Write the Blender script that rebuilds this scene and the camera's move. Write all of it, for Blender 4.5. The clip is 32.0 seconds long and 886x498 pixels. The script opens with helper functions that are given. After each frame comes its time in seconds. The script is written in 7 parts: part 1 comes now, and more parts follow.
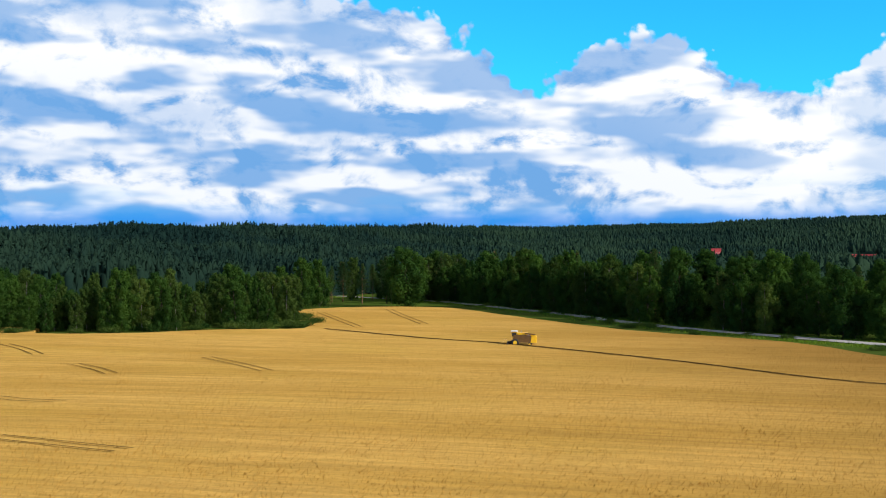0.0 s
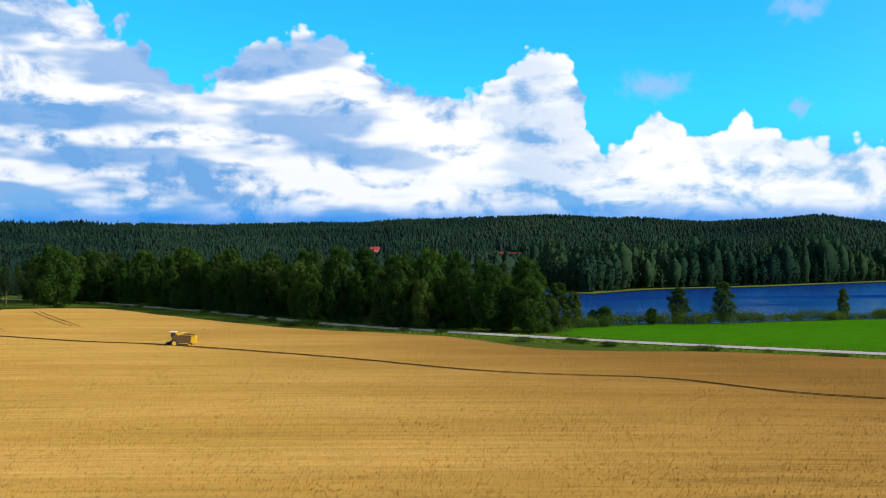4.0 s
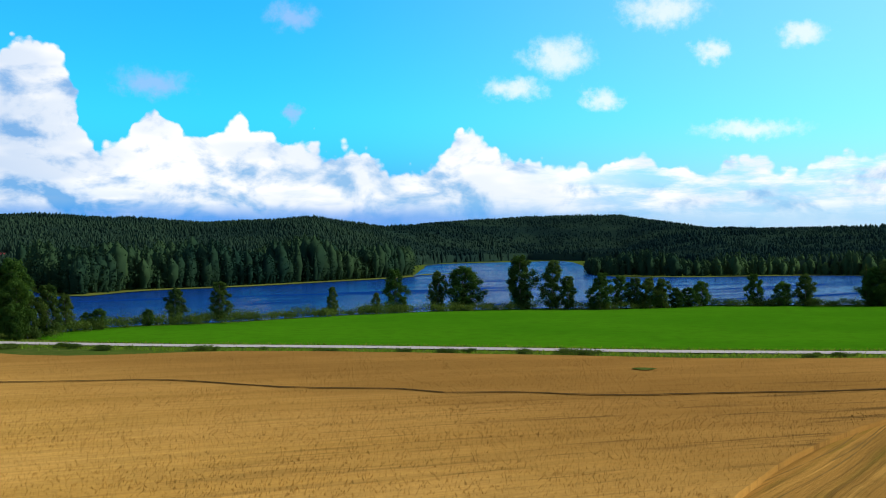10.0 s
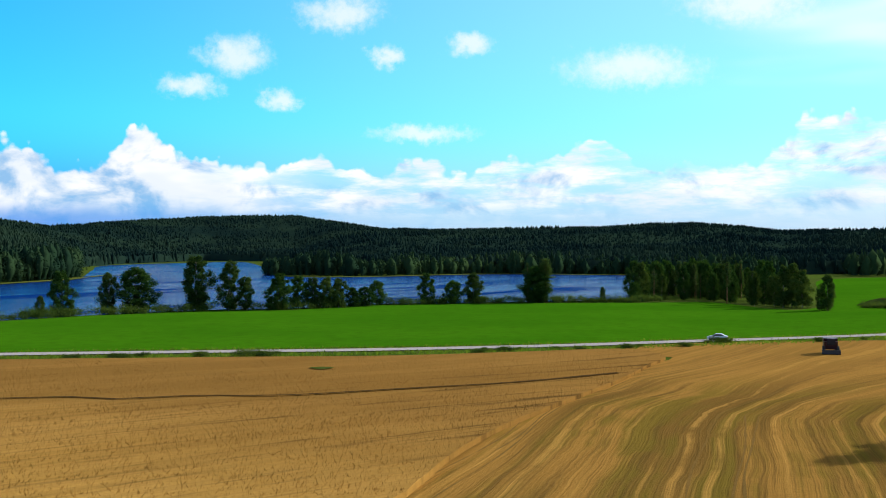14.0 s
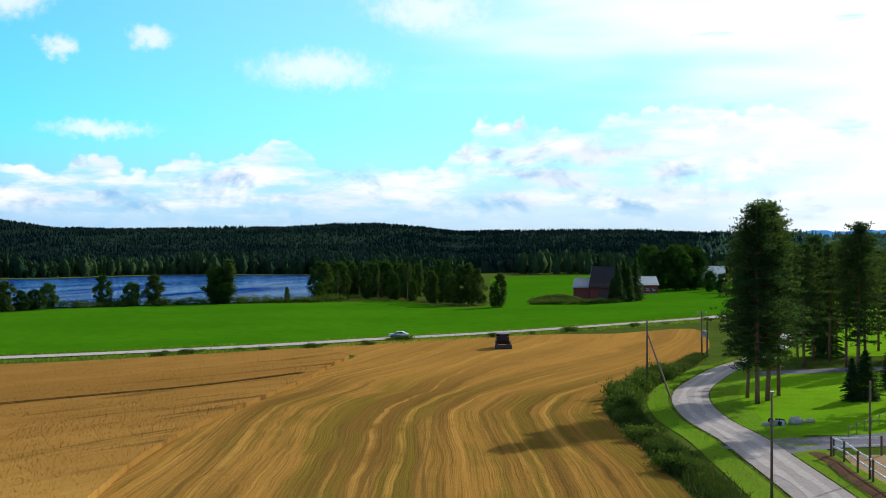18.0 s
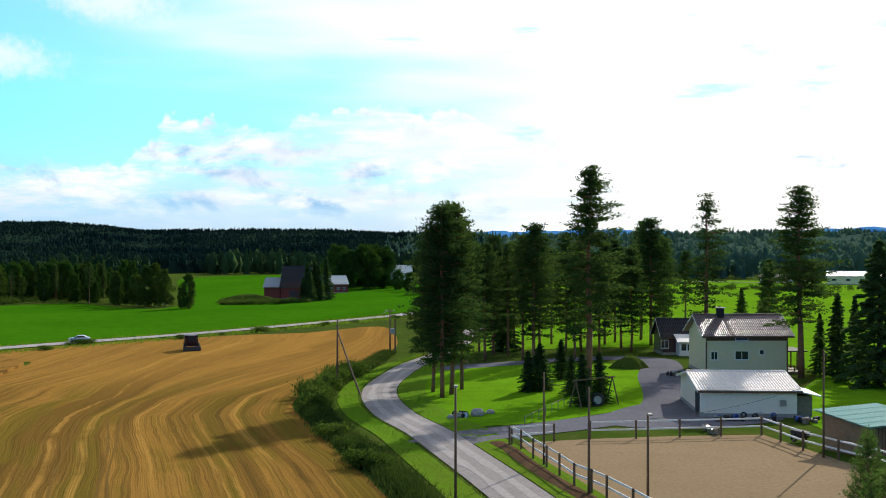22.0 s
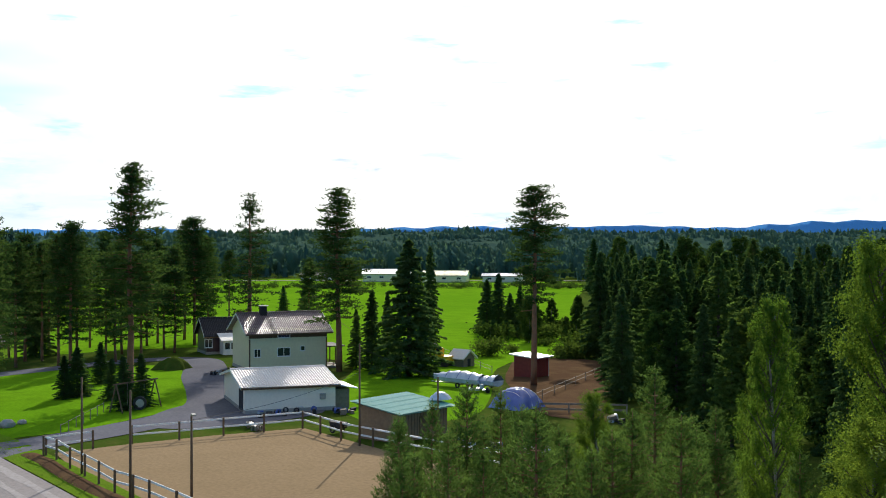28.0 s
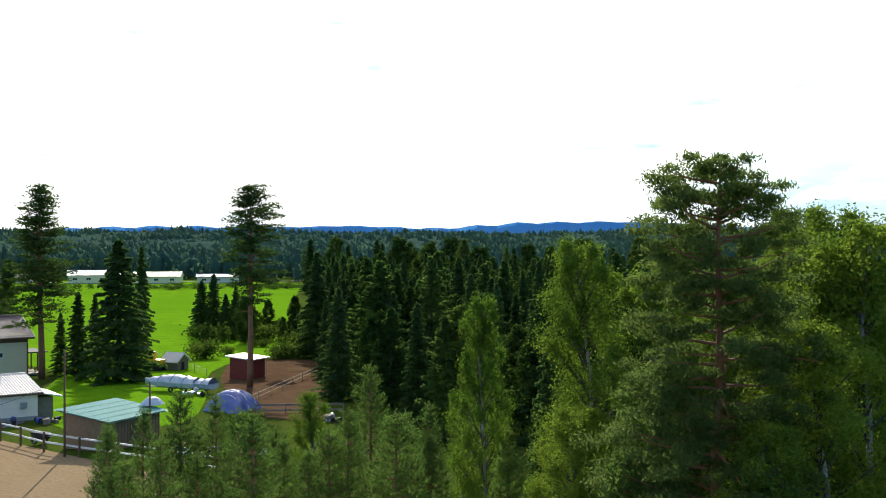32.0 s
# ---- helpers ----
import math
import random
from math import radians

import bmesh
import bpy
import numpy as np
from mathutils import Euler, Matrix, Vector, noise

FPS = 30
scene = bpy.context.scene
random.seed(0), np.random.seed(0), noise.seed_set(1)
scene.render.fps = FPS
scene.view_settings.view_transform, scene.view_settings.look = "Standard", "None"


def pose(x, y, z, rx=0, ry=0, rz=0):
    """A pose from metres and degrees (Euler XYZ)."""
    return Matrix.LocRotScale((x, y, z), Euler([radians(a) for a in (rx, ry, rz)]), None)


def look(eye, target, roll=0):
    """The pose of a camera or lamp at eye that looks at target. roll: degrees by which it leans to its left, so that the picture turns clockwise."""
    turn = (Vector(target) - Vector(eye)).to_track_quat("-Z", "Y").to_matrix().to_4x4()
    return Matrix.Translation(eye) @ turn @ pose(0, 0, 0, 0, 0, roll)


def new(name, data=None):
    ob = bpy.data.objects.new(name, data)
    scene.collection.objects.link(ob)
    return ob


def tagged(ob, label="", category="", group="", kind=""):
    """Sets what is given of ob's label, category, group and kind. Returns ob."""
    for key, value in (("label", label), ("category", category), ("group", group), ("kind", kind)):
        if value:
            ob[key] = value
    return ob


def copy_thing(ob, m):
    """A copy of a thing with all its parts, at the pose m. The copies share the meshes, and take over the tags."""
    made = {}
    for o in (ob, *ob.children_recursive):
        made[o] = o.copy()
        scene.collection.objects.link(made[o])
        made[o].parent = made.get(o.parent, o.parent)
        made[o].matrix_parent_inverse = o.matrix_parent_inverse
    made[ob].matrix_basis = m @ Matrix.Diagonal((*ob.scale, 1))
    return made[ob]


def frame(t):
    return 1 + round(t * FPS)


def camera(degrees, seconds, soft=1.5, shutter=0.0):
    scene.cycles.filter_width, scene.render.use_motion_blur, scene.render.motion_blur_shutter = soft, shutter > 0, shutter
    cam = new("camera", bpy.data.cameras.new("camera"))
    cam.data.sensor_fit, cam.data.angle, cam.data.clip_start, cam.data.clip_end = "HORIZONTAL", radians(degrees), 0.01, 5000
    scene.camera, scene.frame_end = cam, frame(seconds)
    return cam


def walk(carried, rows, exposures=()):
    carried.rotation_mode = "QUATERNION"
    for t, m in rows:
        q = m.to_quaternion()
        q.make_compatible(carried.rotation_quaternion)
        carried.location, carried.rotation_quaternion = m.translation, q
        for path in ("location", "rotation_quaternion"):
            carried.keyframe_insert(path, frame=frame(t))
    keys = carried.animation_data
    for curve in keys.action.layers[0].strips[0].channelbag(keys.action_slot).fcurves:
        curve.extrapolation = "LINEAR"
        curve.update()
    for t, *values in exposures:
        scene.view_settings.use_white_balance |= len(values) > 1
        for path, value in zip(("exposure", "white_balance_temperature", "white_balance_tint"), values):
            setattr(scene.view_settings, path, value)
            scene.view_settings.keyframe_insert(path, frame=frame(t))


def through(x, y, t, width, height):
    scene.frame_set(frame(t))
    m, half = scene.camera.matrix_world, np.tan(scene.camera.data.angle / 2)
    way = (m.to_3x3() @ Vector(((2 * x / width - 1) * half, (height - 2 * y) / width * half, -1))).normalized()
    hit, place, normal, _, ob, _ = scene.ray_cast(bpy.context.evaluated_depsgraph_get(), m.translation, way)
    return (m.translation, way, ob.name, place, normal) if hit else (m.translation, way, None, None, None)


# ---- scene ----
# The camera stands on its mast and turns to the right.
EYE = 17.0
cam = camera(43.32, 32.0, 1.0)
# seconds, yaw, pitch
TURN = [
    (0.0, 0.04, -0.05), (0.5, -1.97, -0.07), (1.0, -4.19, -0.08), (1.5, -6.36, -0.10), (2.0, -8.61, -0.11),
    (2.5, -10.76, -0.11), (3.0, -13.01, -0.12), (3.5, -15.12, -0.13), (5.5, -23.66, -0.14), (6.0, -25.82, -0.14),
    (6.5, -27.90, -0.14), (7.0, -30.06, -0.14), (7.5, -32.12, -0.13), (8.0, -34.26, -0.13), (8.5, -36.33, -0.13),
    (9.0, -38.47, -0.13), (9.5, -40.52, -0.12), (10.0, -42.62, -0.12), (10.5, -44.65, -0.12), (11.0, -46.75, -0.12),
    (11.5, -48.78, -0.11), (12.0, -50.87, -0.11), (12.5, -52.89, -0.11), (13.0, -54.97, -0.10), (13.5, -56.99, -0.10),
    (14.0, -59.05, -0.10), (14.5, -61.06, -0.10), (16.5, -69.10, -0.09), (17.0, -71.11, -0.09), (17.5, -73.12, -0.09),
    (18.0, -75.15, -0.09), (18.5, -77.10, -0.09), (19.0, -79.16, -0.09), (19.5, -81.10, -0.10), (20.0, -83.12, -0.10),
    (20.5, -85.02, -0.10), (21.0, -87.02, -0.10), (21.5, -88.94, -0.11), (22.0, -90.93, -0.11), (22.5, -92.83, -0.11),
    (23.0, -94.82, -0.12), (23.5, -96.72, -0.12), (24.0, -98.70, -0.12), (24.5, -100.60, -0.13), (25.0, -102.59, -0.13),
    (25.5, -104.45, -0.14), (27.5, -112.10, -0.15), (28.0, -114.05, -0.15), (28.5, -115.90, -0.15), (29.0, -117.81, -0.15),
    (29.5, -119.62, -0.15), (30.0, -121.49, -0.15), (30.5, -123.25, -0.15), (31.0, -125.06, -0.15), (31.5, -126.76, -0.15),
    (32.0, -128.52, -0.14),
]
walk(cam, [(t, pose(0, 0, EYE, 90 + pitch, 0, yaw)) for t, yaw, pitch in TURN], [(0.0, 0.0), (26.5, 0.0), (29.0, 0.1), (32.0, 0.32)])

# ---------------------------------------------------------------- light
SUN_BEARING, SUN_HEIGHT = 120.0, 27.0
world = bpy.data.worlds.new("sky")
scene.world = world
world.use_nodes = True


class Nodes:
    """A short way to write node trees."""

    def __init__(self, tree):
        self.tree = tree
        tree.nodes.clear()

    def add(self, kind, **sockets):
        n = self.tree.nodes.new(kind)
        for k, v in sockets.items():
            self.put(n.inputs[k.replace("_", " ")], v)
        return n

    def put(self, socket, v):
        if hasattr(v, "is_output"):
            self.tree.links.new(v, socket)
        elif v is not None:
            socket.default_value = v

    def math(self, op, a, b=None, c=None, clamp=False):
        n = self.tree.nodes.new("ShaderNodeMath")
        n.operation, n.use_clamp = op, clamp
        for s, v in zip(n.inputs, (a, b, c)):
            self.put(s, v)
        return n.outputs[0]

    def mix(self, f, a, b, blend="MIX"):
        n = self.tree.nodes.new("ShaderNodeMix")
        n.data_type, n.blend_type = "RGBA", blend
        self.put(n.inputs["Factor"], f)
        self.put(n.inputs[6], a)
        self.put(n.inputs[7], b)
        return n.outputs[2]

    def ramp(self, v, a, b, lo=0.0, hi=1.0):
        n = self.tree.nodes.new("ShaderNodeMapRange")
        n.interpolation_type = "SMOOTHSTEP"
        for s, x in zip(n.inputs[:5], (v, a, b, lo, hi)):
            self.put(s, x)
        return n.outputs[0]

    def noise(self, vec, scale, detail=4.0, rough=0.55, distort=0.0):
        n = self.add("ShaderNodeTexNoise", Vector=vec, Scale=scale, Detail=detail, Roughness=rough, Distortion=distort)
        return n.outputs["Fac"]


# The cumulus bank: bearing and height of its upper edge, in degrees.
BANK = [(-180, 6), (-60, 12), (-24, 14), (-9, 14), (-4, 13.2), (0.5, 11.0), (3, 9.6), (5, 9.0), (8, 10.8), (10.5, 10.6), (14.4, 9.6), (18, 8.2), (19.5, 9.0), (21.6, 9.9), (24, 8.6),
        (26, 5.4), (28, 7.2), (30, 5.4), (32, 6.8), (35, 5.5), (38.5, 5.6), (41, 4.8), (43.4, 6.4), (45.7, 4.6), (49, 4.4), (53, 4.2), (61, 4.6), (66, 5.6),
        (69, 5.2), (73, 4.6), (77, 6.4), (83, 7.0), (90, 7.0), (180, 6)]
# Lone clouds: bearing, height, half width, half height.
PUFFS = [(28, 8.1, 2.4, 0.9), (35, 11.6, 1.8, 0.8), (34.9, 6.7, 0.7, 0.6), (48.6, 9.6, 2.3, 1.3), (46.3, 8.0, 2.0, 0.8), (50.7, 7.5, 1.3, 0.8), (53.8, 11.8, 2.8, 1.2),
         (56.2, 9.7, 1.2, 0.7), (60.5, 10.3, 1.6, 0.8), (68.7, 9.0, 4.6, 1.3), (74.4, 12.0, 4.4, 1.4), (94, 12.4, 3.8, 0.9), (86.5, 11.6, 1.6, 0.5), (58, 5.8, 3.2, 0.6)]
SHADES = [(-17, 11.6, 4.0, 1.6), (-6, 12.2, 6.0, 2.0), (8.5, 10.6, 2.6, 1.2), (15.5, 7.9, 2.2, 0.8), (-14, 6.5, 5.5, 1.3), (-6, 6.0, 3.0, 1.2), (1, 6.4, 4.5, 1.0), (12, 4.8, 5.0, 0.8),
          (79.5, 5.7, 1.6, 0.9), (84, 5.2, 2.4, 0.7), (89.5, 5.8, 1.2, 0.8)]


def build_sky():
    n = Nodes(world.node_tree)
    sky = n.add("ShaderNodeTexSky")
    sky.sky_type, sky.sun_disc = "NISHITA", False
    sky.sun_elevation, sky.sun_rotation = radians(SUN_HEIGHT), radians(SUN_BEARING)
    sky.air_density, sky.dust_density, sky.ozone_density = 1.0, 0.4, 3.0
    way = n.add("ShaderNodeTexCoord").outputs["Generated"]
    x, y, z = n.add("ShaderNodeSeparateXYZ", Vector=way).outputs
    bearing = n.math("DEGREES", n.math("ARCTAN2", x, y))
    height = n.math("DEGREES", n.math("ARCSINE", z))
    flat = n.add("ShaderNodeCombineXYZ", X=bearing, Y=height, Z=0.0).outputs[0]
    # upper edge of the bank
    edge = n.add("ShaderNodeFloatCurve", Value=n.math("DIVIDE", n.math("ADD", bearing, 180.0), 360.0))
    line = edge.mapping.curves[0]
    for i, (b, h) in enumerate(BANK):
        p = ((b + 180) / 360, h / 20)
        if i in (0, len(BANK) - 1):
            line.points[0 if i == 0 else -1].location = p
        else:
            line.points.new(*p)
    edge.mapping.update()
    top = n.math("SUBTRACT", n.math("MULTIPLY", edge.outputs[0], 20.0), 0.75)

    def blobs(table, warp):
        best = None
        for b, h, w, t in table:
            d = n.add("ShaderNodeVectorMath")
            d.operation = "SUBTRACT"
            n.put(d.inputs[0], warp)
            d.inputs[1].default_value = (b, h, 0)
            m = n.add("ShaderNodeVectorMath")
            m.operation = "MULTIPLY"
            n.put(m.inputs[0], d.outputs[0])
            m.inputs[1].default_value = (1 / w, 1 / t, 0)
            g = n.add("ShaderNodeVectorMath")
            g.operation = "LENGTH"
            n.put(g.inputs[0], m.outputs[0])
            q = n.math("SUBTRACT", 1.0, g.outputs["Value"])
            best = q if best is None else n.math("MAXIMUM", best, q)
        return best

    def lumps(dx, dy):
        """Billows of several sizes at a shifted place."""
        at = n.add("ShaderNodeVectorMath")
        at.operation = "ADD"
        n.put(at.inputs[0], flat)
        at.inputs[1].default_value = (dx, dy, 0)
        wob = n.add("ShaderNodeTexNoise", Vector=at.outputs[0], Scale=0.5, Detail=3.0)
        bent = n.mix(0.35, at.outputs[0], wob.outputs["Color"], "ADD")
        total = None
        for scale, amp in ((0.2, 0.9), (0.5, 0.55), (1.15, 0.42), (2.6, 0.2)):
            v = n.add("ShaderNodeTexVoronoi", Vector=bent, Scale=scale)
            v.feature = "SMOOTH_F1"
            v.inputs["Smoothness"].default_value = 0.5
            k = n.math("MULTIPLY", n.math("SUBTRACT", 0.55, v.outputs["Distance"]), amp)
            total = k if total is None else n.math("ADD", total, k)
        fine = n.noise(at.outputs[0], 3.5, 4.0, 0.65)
        return n.math("ADD", total, n.math("MULTIPLY", n.math("SUBTRACT", fine, 0.5), 0.14))

    here = lumps(0, 0)

    def relief(dx, dy):
        at = n.add("ShaderNodeCombineXYZ", X=n.math("MULTIPLY", n.math("ADD", bearing, dx), 0.27), Y=n.math("MULTIPLY", n.math("ADD", height, dy), 0.42), Z=6.4).outputs[0]
        return n.noise(at, 1.0, 6.0, 0.56, 0.35)

    below = n.math("SUBTRACT", top, height)
    dense = n.math("ADD", n.math("MULTIPLY", below, 0.55), n.math("MULTIPLY", here, 1.25))
    bank = n.ramp(dense, -0.06, 0.14)
    bank = n.math("MULTIPLY", bank, n.ramp(n.math("ADD", height, n.math("MULTIPLY", here, 0.35)), 1.3, 2.5, 0.15, 1.0))
    # long breaks of blue low over the hills and through the bank
    gap_at = n.add("ShaderNodeCombineXYZ", X=n.math("MULTIPLY", bearing, 0.055), Y=n.math("MULTIPLY", height, 0.28), Z=3.7).outputs[0]
    gaps = n.ramp(n.noise(gap_at, 1.6, 5.0, 0.6), 0.5, 0.62, 1.0, 0.0)
    low = n.ramp(height, 0.5, 4.0, 0.55, 0.0)
    bank = n.math("MULTIPLY", bank, n.math("SUBTRACT", 1.0, n.math("MULTIPLY", low, n.math("SUBTRACT", 1.0, gaps)), clamp=True))
    # beyond the big cumulus the bank thins into streaks
    streak_at = n.add("ShaderNodeCombineXYZ", X=n.math("MULTIPLY", bearing, 0.16), Y=n.math("MULTIPLY", height, 0.75), Z=8.1).outputs[0]
    streak = n.ramp(n.noise(streak_at, 1.5, 6.0, 0.62), 0.36, 0.62)
    thin = n.ramp(bearing, 45.0, 54.0, 0.0, 0.85)
    bank = n.math("MULTIPLY", bank, n.math("SUBTRACT", 1.0, n.math("MULTIPLY", thin, n.math("SUBTRACT", 1.0, streak)), clamp=True))
    bent = n.add("ShaderNodeVectorMath")
    bent.operation = "ADD"
    n.put(bent.inputs[0], flat)
    soft = n.add("ShaderNodeTexNoise", Vector=flat, Scale=0.9, Detail=6.0, Roughness=0.62)
    off = n.add("ShaderNodeVectorMath")
    off.operation = "MULTIPLY_ADD"
    n.put(off.inputs[0], soft.outputs["Color"])
    off.inputs[1].default_value, off.inputs[2].default_value = (2.6, 1.5, 0), (-1.3, -0.75, 0)
    n.put(bent.inputs[1], off.outputs[0])
    puff = n.ramp(n.math("ADD", blobs(PUFFS, bent.outputs[0]), n.math("MULTIPLY", n.math("SUBTRACT", n.noise(flat, 2.2, 5.0, 0.65), 0.5), 0.7)), 0.0, 0.9)
    shade_spot = n.ramp(blobs(SHADES, bent.outputs[0]), 0.0, 0.7)
    # light from the right: bright where the billow falls away towards the sun
    slope = n.math("SUBTRACT", relief(0, 0), relief(0.5, 0.75))
    bright = n.ramp(n.math("ADD", slope, n.math("MULTIPLY", here, 0.12)), -0.22, 0.04)
    broad = n.noise(n.add("ShaderNodeCombineXYZ", X=n.math("MULTIPLY", bearing, 0.1), Y=n.math("MULTIPLY", height, 0.34), Z=1.3).outputs[0], 1.5, 3.0, 0.5)
    dull = n.math("MULTIPLY", n.ramp(broad, 0.43, 0.58), n.ramp(bearing, 8.0, 28.0, 0.78, 0.25))
    bright = n.math("MULTIPLY", bright, n.math("SUBTRACT", 1.0, dull))
    depth = n.ramp(below, 0.3, 7.0)
    bright = n.math("SUBTRACT", bright, n.math("MULTIPLY", depth, 0.15), clamp=True)
    bright = n.math("MULTIPLY", bright, n.math("SUBTRACT", 1.0, n.math("MULTIPLY", shade_spot, 0.4)))
    cloud = n.mix(bright, n.mix(n.ramp(bearing, 10.0, 40.0), (0.17, 0.41, 0.8, 1), (0.3, 0.56, 0.88, 1)), (1.08, 1.08, 1.08, 1))
    blue = n.mix(1.0, sky.outputs[0], (0.017, 0.172, 0.25, 1), "MULTIPLY")
    blue = n.mix(n.ramp(height, 0.5, 7.0), n.mix(n.ramp(bearing, 38.0, 60.0), (0.03, 0.27, 0.86, 1), (0.3, 0.62, 0.95, 1)), blue)
    blue = n.mix(n.ramp(bearing, 30.0, 92.0, 0.0, 0.42), blue, (0.95, 1.0, 1.0, 1))
    # Above the view: unseen cloud cover added to the sky for neutral fill.
    blue = n.mix(n.ramp(height, 15.0, 32.0), blue, n.mix(n.ramp(n.noise(way, 2.2, 5.0, 0.55), 0.44, 0.6), n.mix(1.0, sky.outputs[0], (0.11, 0.11, 0.11, 1), "MULTIPLY"), (0.58, 0.6, 0.63, 1)))
    out = n.mix(bank, blue, cloud)
    out = n.mix(n.math("MULTIPLY", puff, 0.75), out, n.mix(n.ramp(bearing, 36.0, 46.0), (0.36, 0.58, 0.95, 1), (1.0, 1.04, 1.08, 1)))
    # thin veil that the sun lights through
    s = Vector((math.sin(radians(SUN_BEARING)) * math.cos(radians(SUN_HEIGHT)), math.cos(radians(SUN_BEARING)) * math.cos(radians(SUN_HEIGHT)), math.sin(radians(SUN_HEIGHT))))
    dot = n.add("ShaderNodeVectorMath")
    dot.operation = "DOT_PRODUCT"
    n.put(dot.inputs[0], way)
    dot.inputs[1].default_value = s
    near_sun = n.math("DEGREES", n.math("ARCCOSINE", dot.outputs["Value"]))
    veil = n.ramp(n.math("ADD", near_sun, n.math("MULTIPLY", n.math("SUBTRACT", n.noise(gap_at, 1.2, 3.0, 0.5), 0.5), 30.0)), 46.0, 26.0)
    holes = n.ramp(n.noise(gap_at, 2.6, 5.0, 0.55), 0.6, 0.72, 1.0, 0.25)
    out = n.mix(n.math("MULTIPLY", veil, holes), out, (1.12, 1.12, 1.1, 1))
    bg = n.add("ShaderNodeBackground", Color=out, Strength=1.0)
    n.tree.links.new(bg.outputs[0], n.add("ShaderNodeOutputWorld").inputs[0])


build_sky()
sun_data = bpy.data.lights.new("sun", "SUN")
sun_data.energy, sun_data.angle, sun_data.color = 5.0, radians(0.53), (1.0, 0.94, 0.84)
sun = new("sun", sun_data)
sun.matrix_world = look((0, 0, 0), (-math.sin(radians(SUN_BEARING)), -math.cos(radians(SUN_BEARING)), -math.tan(radians(SUN_HEIGHT))))

# ---------------------------------------------------------------- materials
def material(name, build):
    m = bpy.data.materials.new(name)
    m.use_nodes = True
    n = Nodes(m.node_tree)
    out = n.add("ShaderNodeOutputMaterial")
    n.tree.links.new(build(n), out.inputs["Surface"])
    return m


def spot(n):
    return n.add("ShaderNodeNewGeometry").outputs["Position"]


def local(n):
    return n.add("ShaderNodeTexCoord").outputs["Object"]


def bump(n, h, strength, distance):
    return n.add("ShaderNodeBump", Height=h, Strength=strength, Distance=distance).outputs[0]


def plain(name, a, b, rough=0.8, scale=3.0, metal=0.0, relief=0.3, depth=0.02, fine=40.0, at=local):
    """A worn surface between two colours, with coarse stains and fine grain."""
    def build(n):
        p = at(n)
        coarse, grain = n.noise(p, scale, 5.0, 0.6), n.noise(p, fine, 3.0, 0.6)
        f = n.math("ADD", n.math("MULTIPLY", n.ramp(coarse, 0.3, 0.7), 0.7), n.math("MULTIPLY", grain, 0.3))
        col = n.mix(f, (*a, 1), (*b, 1))
        return n.add("ShaderNodeBsdfPrincipled", Base_Color=col, Roughness=rough, Metallic=metal,
                     Normal=bump(n, grain, relief, depth)).outputs[0]
    return material(name, build)


def leaf_material(name, a, b, through=0.3, glow=1.5, stands=0.07, speckle=0.3, patch=0.5, clumps=0.5):
    """Foliage: colour differs from tree to tree and from clump to clump; some light passes through."""
    m = bpy.data.materials.new(name)
    m.use_nodes = True
    n = Nodes(m.node_tree)
    rnd = n.add("ShaderNodeObjectInfo").outputs["Random"]
    geo = n.add("ShaderNodeNewGeometry")
    clump = n.math("ADD", n.math("MULTIPLY", n.noise(geo.outputs["Position"], clumps, 3.0), 0.6), n.math("MULTIPLY", n.ramp(n.noise(geo.outputs["Position"], stands, 3.0), 0.36, 0.64), patch))
    f = n.math("ADD", n.math("MULTIPLY", rnd, 0.5),
               n.math("ADD", n.math("MULTIPLY", clump, 0.6), n.math("MULTIPLY", geo.outputs["Random Per Island"], speckle)))
    f = n.math("SUBTRACT", f, 0.3, clamp=True)
    col = n.mix(f, (*a, 1), (*b, 1))
    d = n.add("ShaderNodeBsdfPrincipled", Base_Color=col, Roughness=0.6)
    d.inputs["Specular IOR Level"].default_value = 0.0
    lit = n.add("ShaderNodeBsdfTranslucent", Color=n.mix(1.0, col, (glow, glow, glow * 0.6, 1), "MULTIPLY"))
    both = n.add("ShaderNodeMixShader", Fac=through)
    n.tree.links.new(d.outputs[0], both.inputs[1])
    n.tree.links.new(lit.outputs[0], both.inputs[2])
    out = n.add("ShaderNodeOutputMaterial")
    n.tree.links.new(both.outputs[0], out.inputs["Surface"])
    return m


PINE_LEAF = leaf_material("pine_needles", (0.021, 0.047, 0.018), (0.063, 0.104, 0.03), 0.36, 1.9)
YOUNG_LEAF = leaf_material("young_pine_needles", (0.032, 0.068, 0.022), (0.085, 0.135, 0.04), 0.48, 2.1)
SPRUCE_LEAF = leaf_material("spruce_needles", (0.034, 0.07, 0.03), (0.076, 0.126, 0.046), 0.42, 2.0)
BIRCH_LEAF = leaf_material("birch_leaves", (0.018, 0.045, 0.012), (0.078, 0.118, 0.026), 0.35, 1.9)
# Birch leaves again, with the sun's brightness put into the colour.
NEAR_LEAF = leaf_material("birch_leaves_painted_sunlit", (0.054, 0.106, 0.018), (0.16, 0.215, 0.036), 0.46, 2.0)
ALDER_LEAF = leaf_material("alder_leaves", (0.014, 0.04, 0.011), (0.052, 0.106, 0.018), 0.32, 1.8)
OLD_PINE_LEAF = leaf_material("old_pine_needles", (0.05, 0.082, 0.03), (0.115, 0.152, 0.052), 0.45, 2.3)
SHRUB_LEAF = leaf_material("shrub_leaves", (0.028, 0.058, 0.013), (0.08, 0.12, 0.026), 0.35, 1.8)
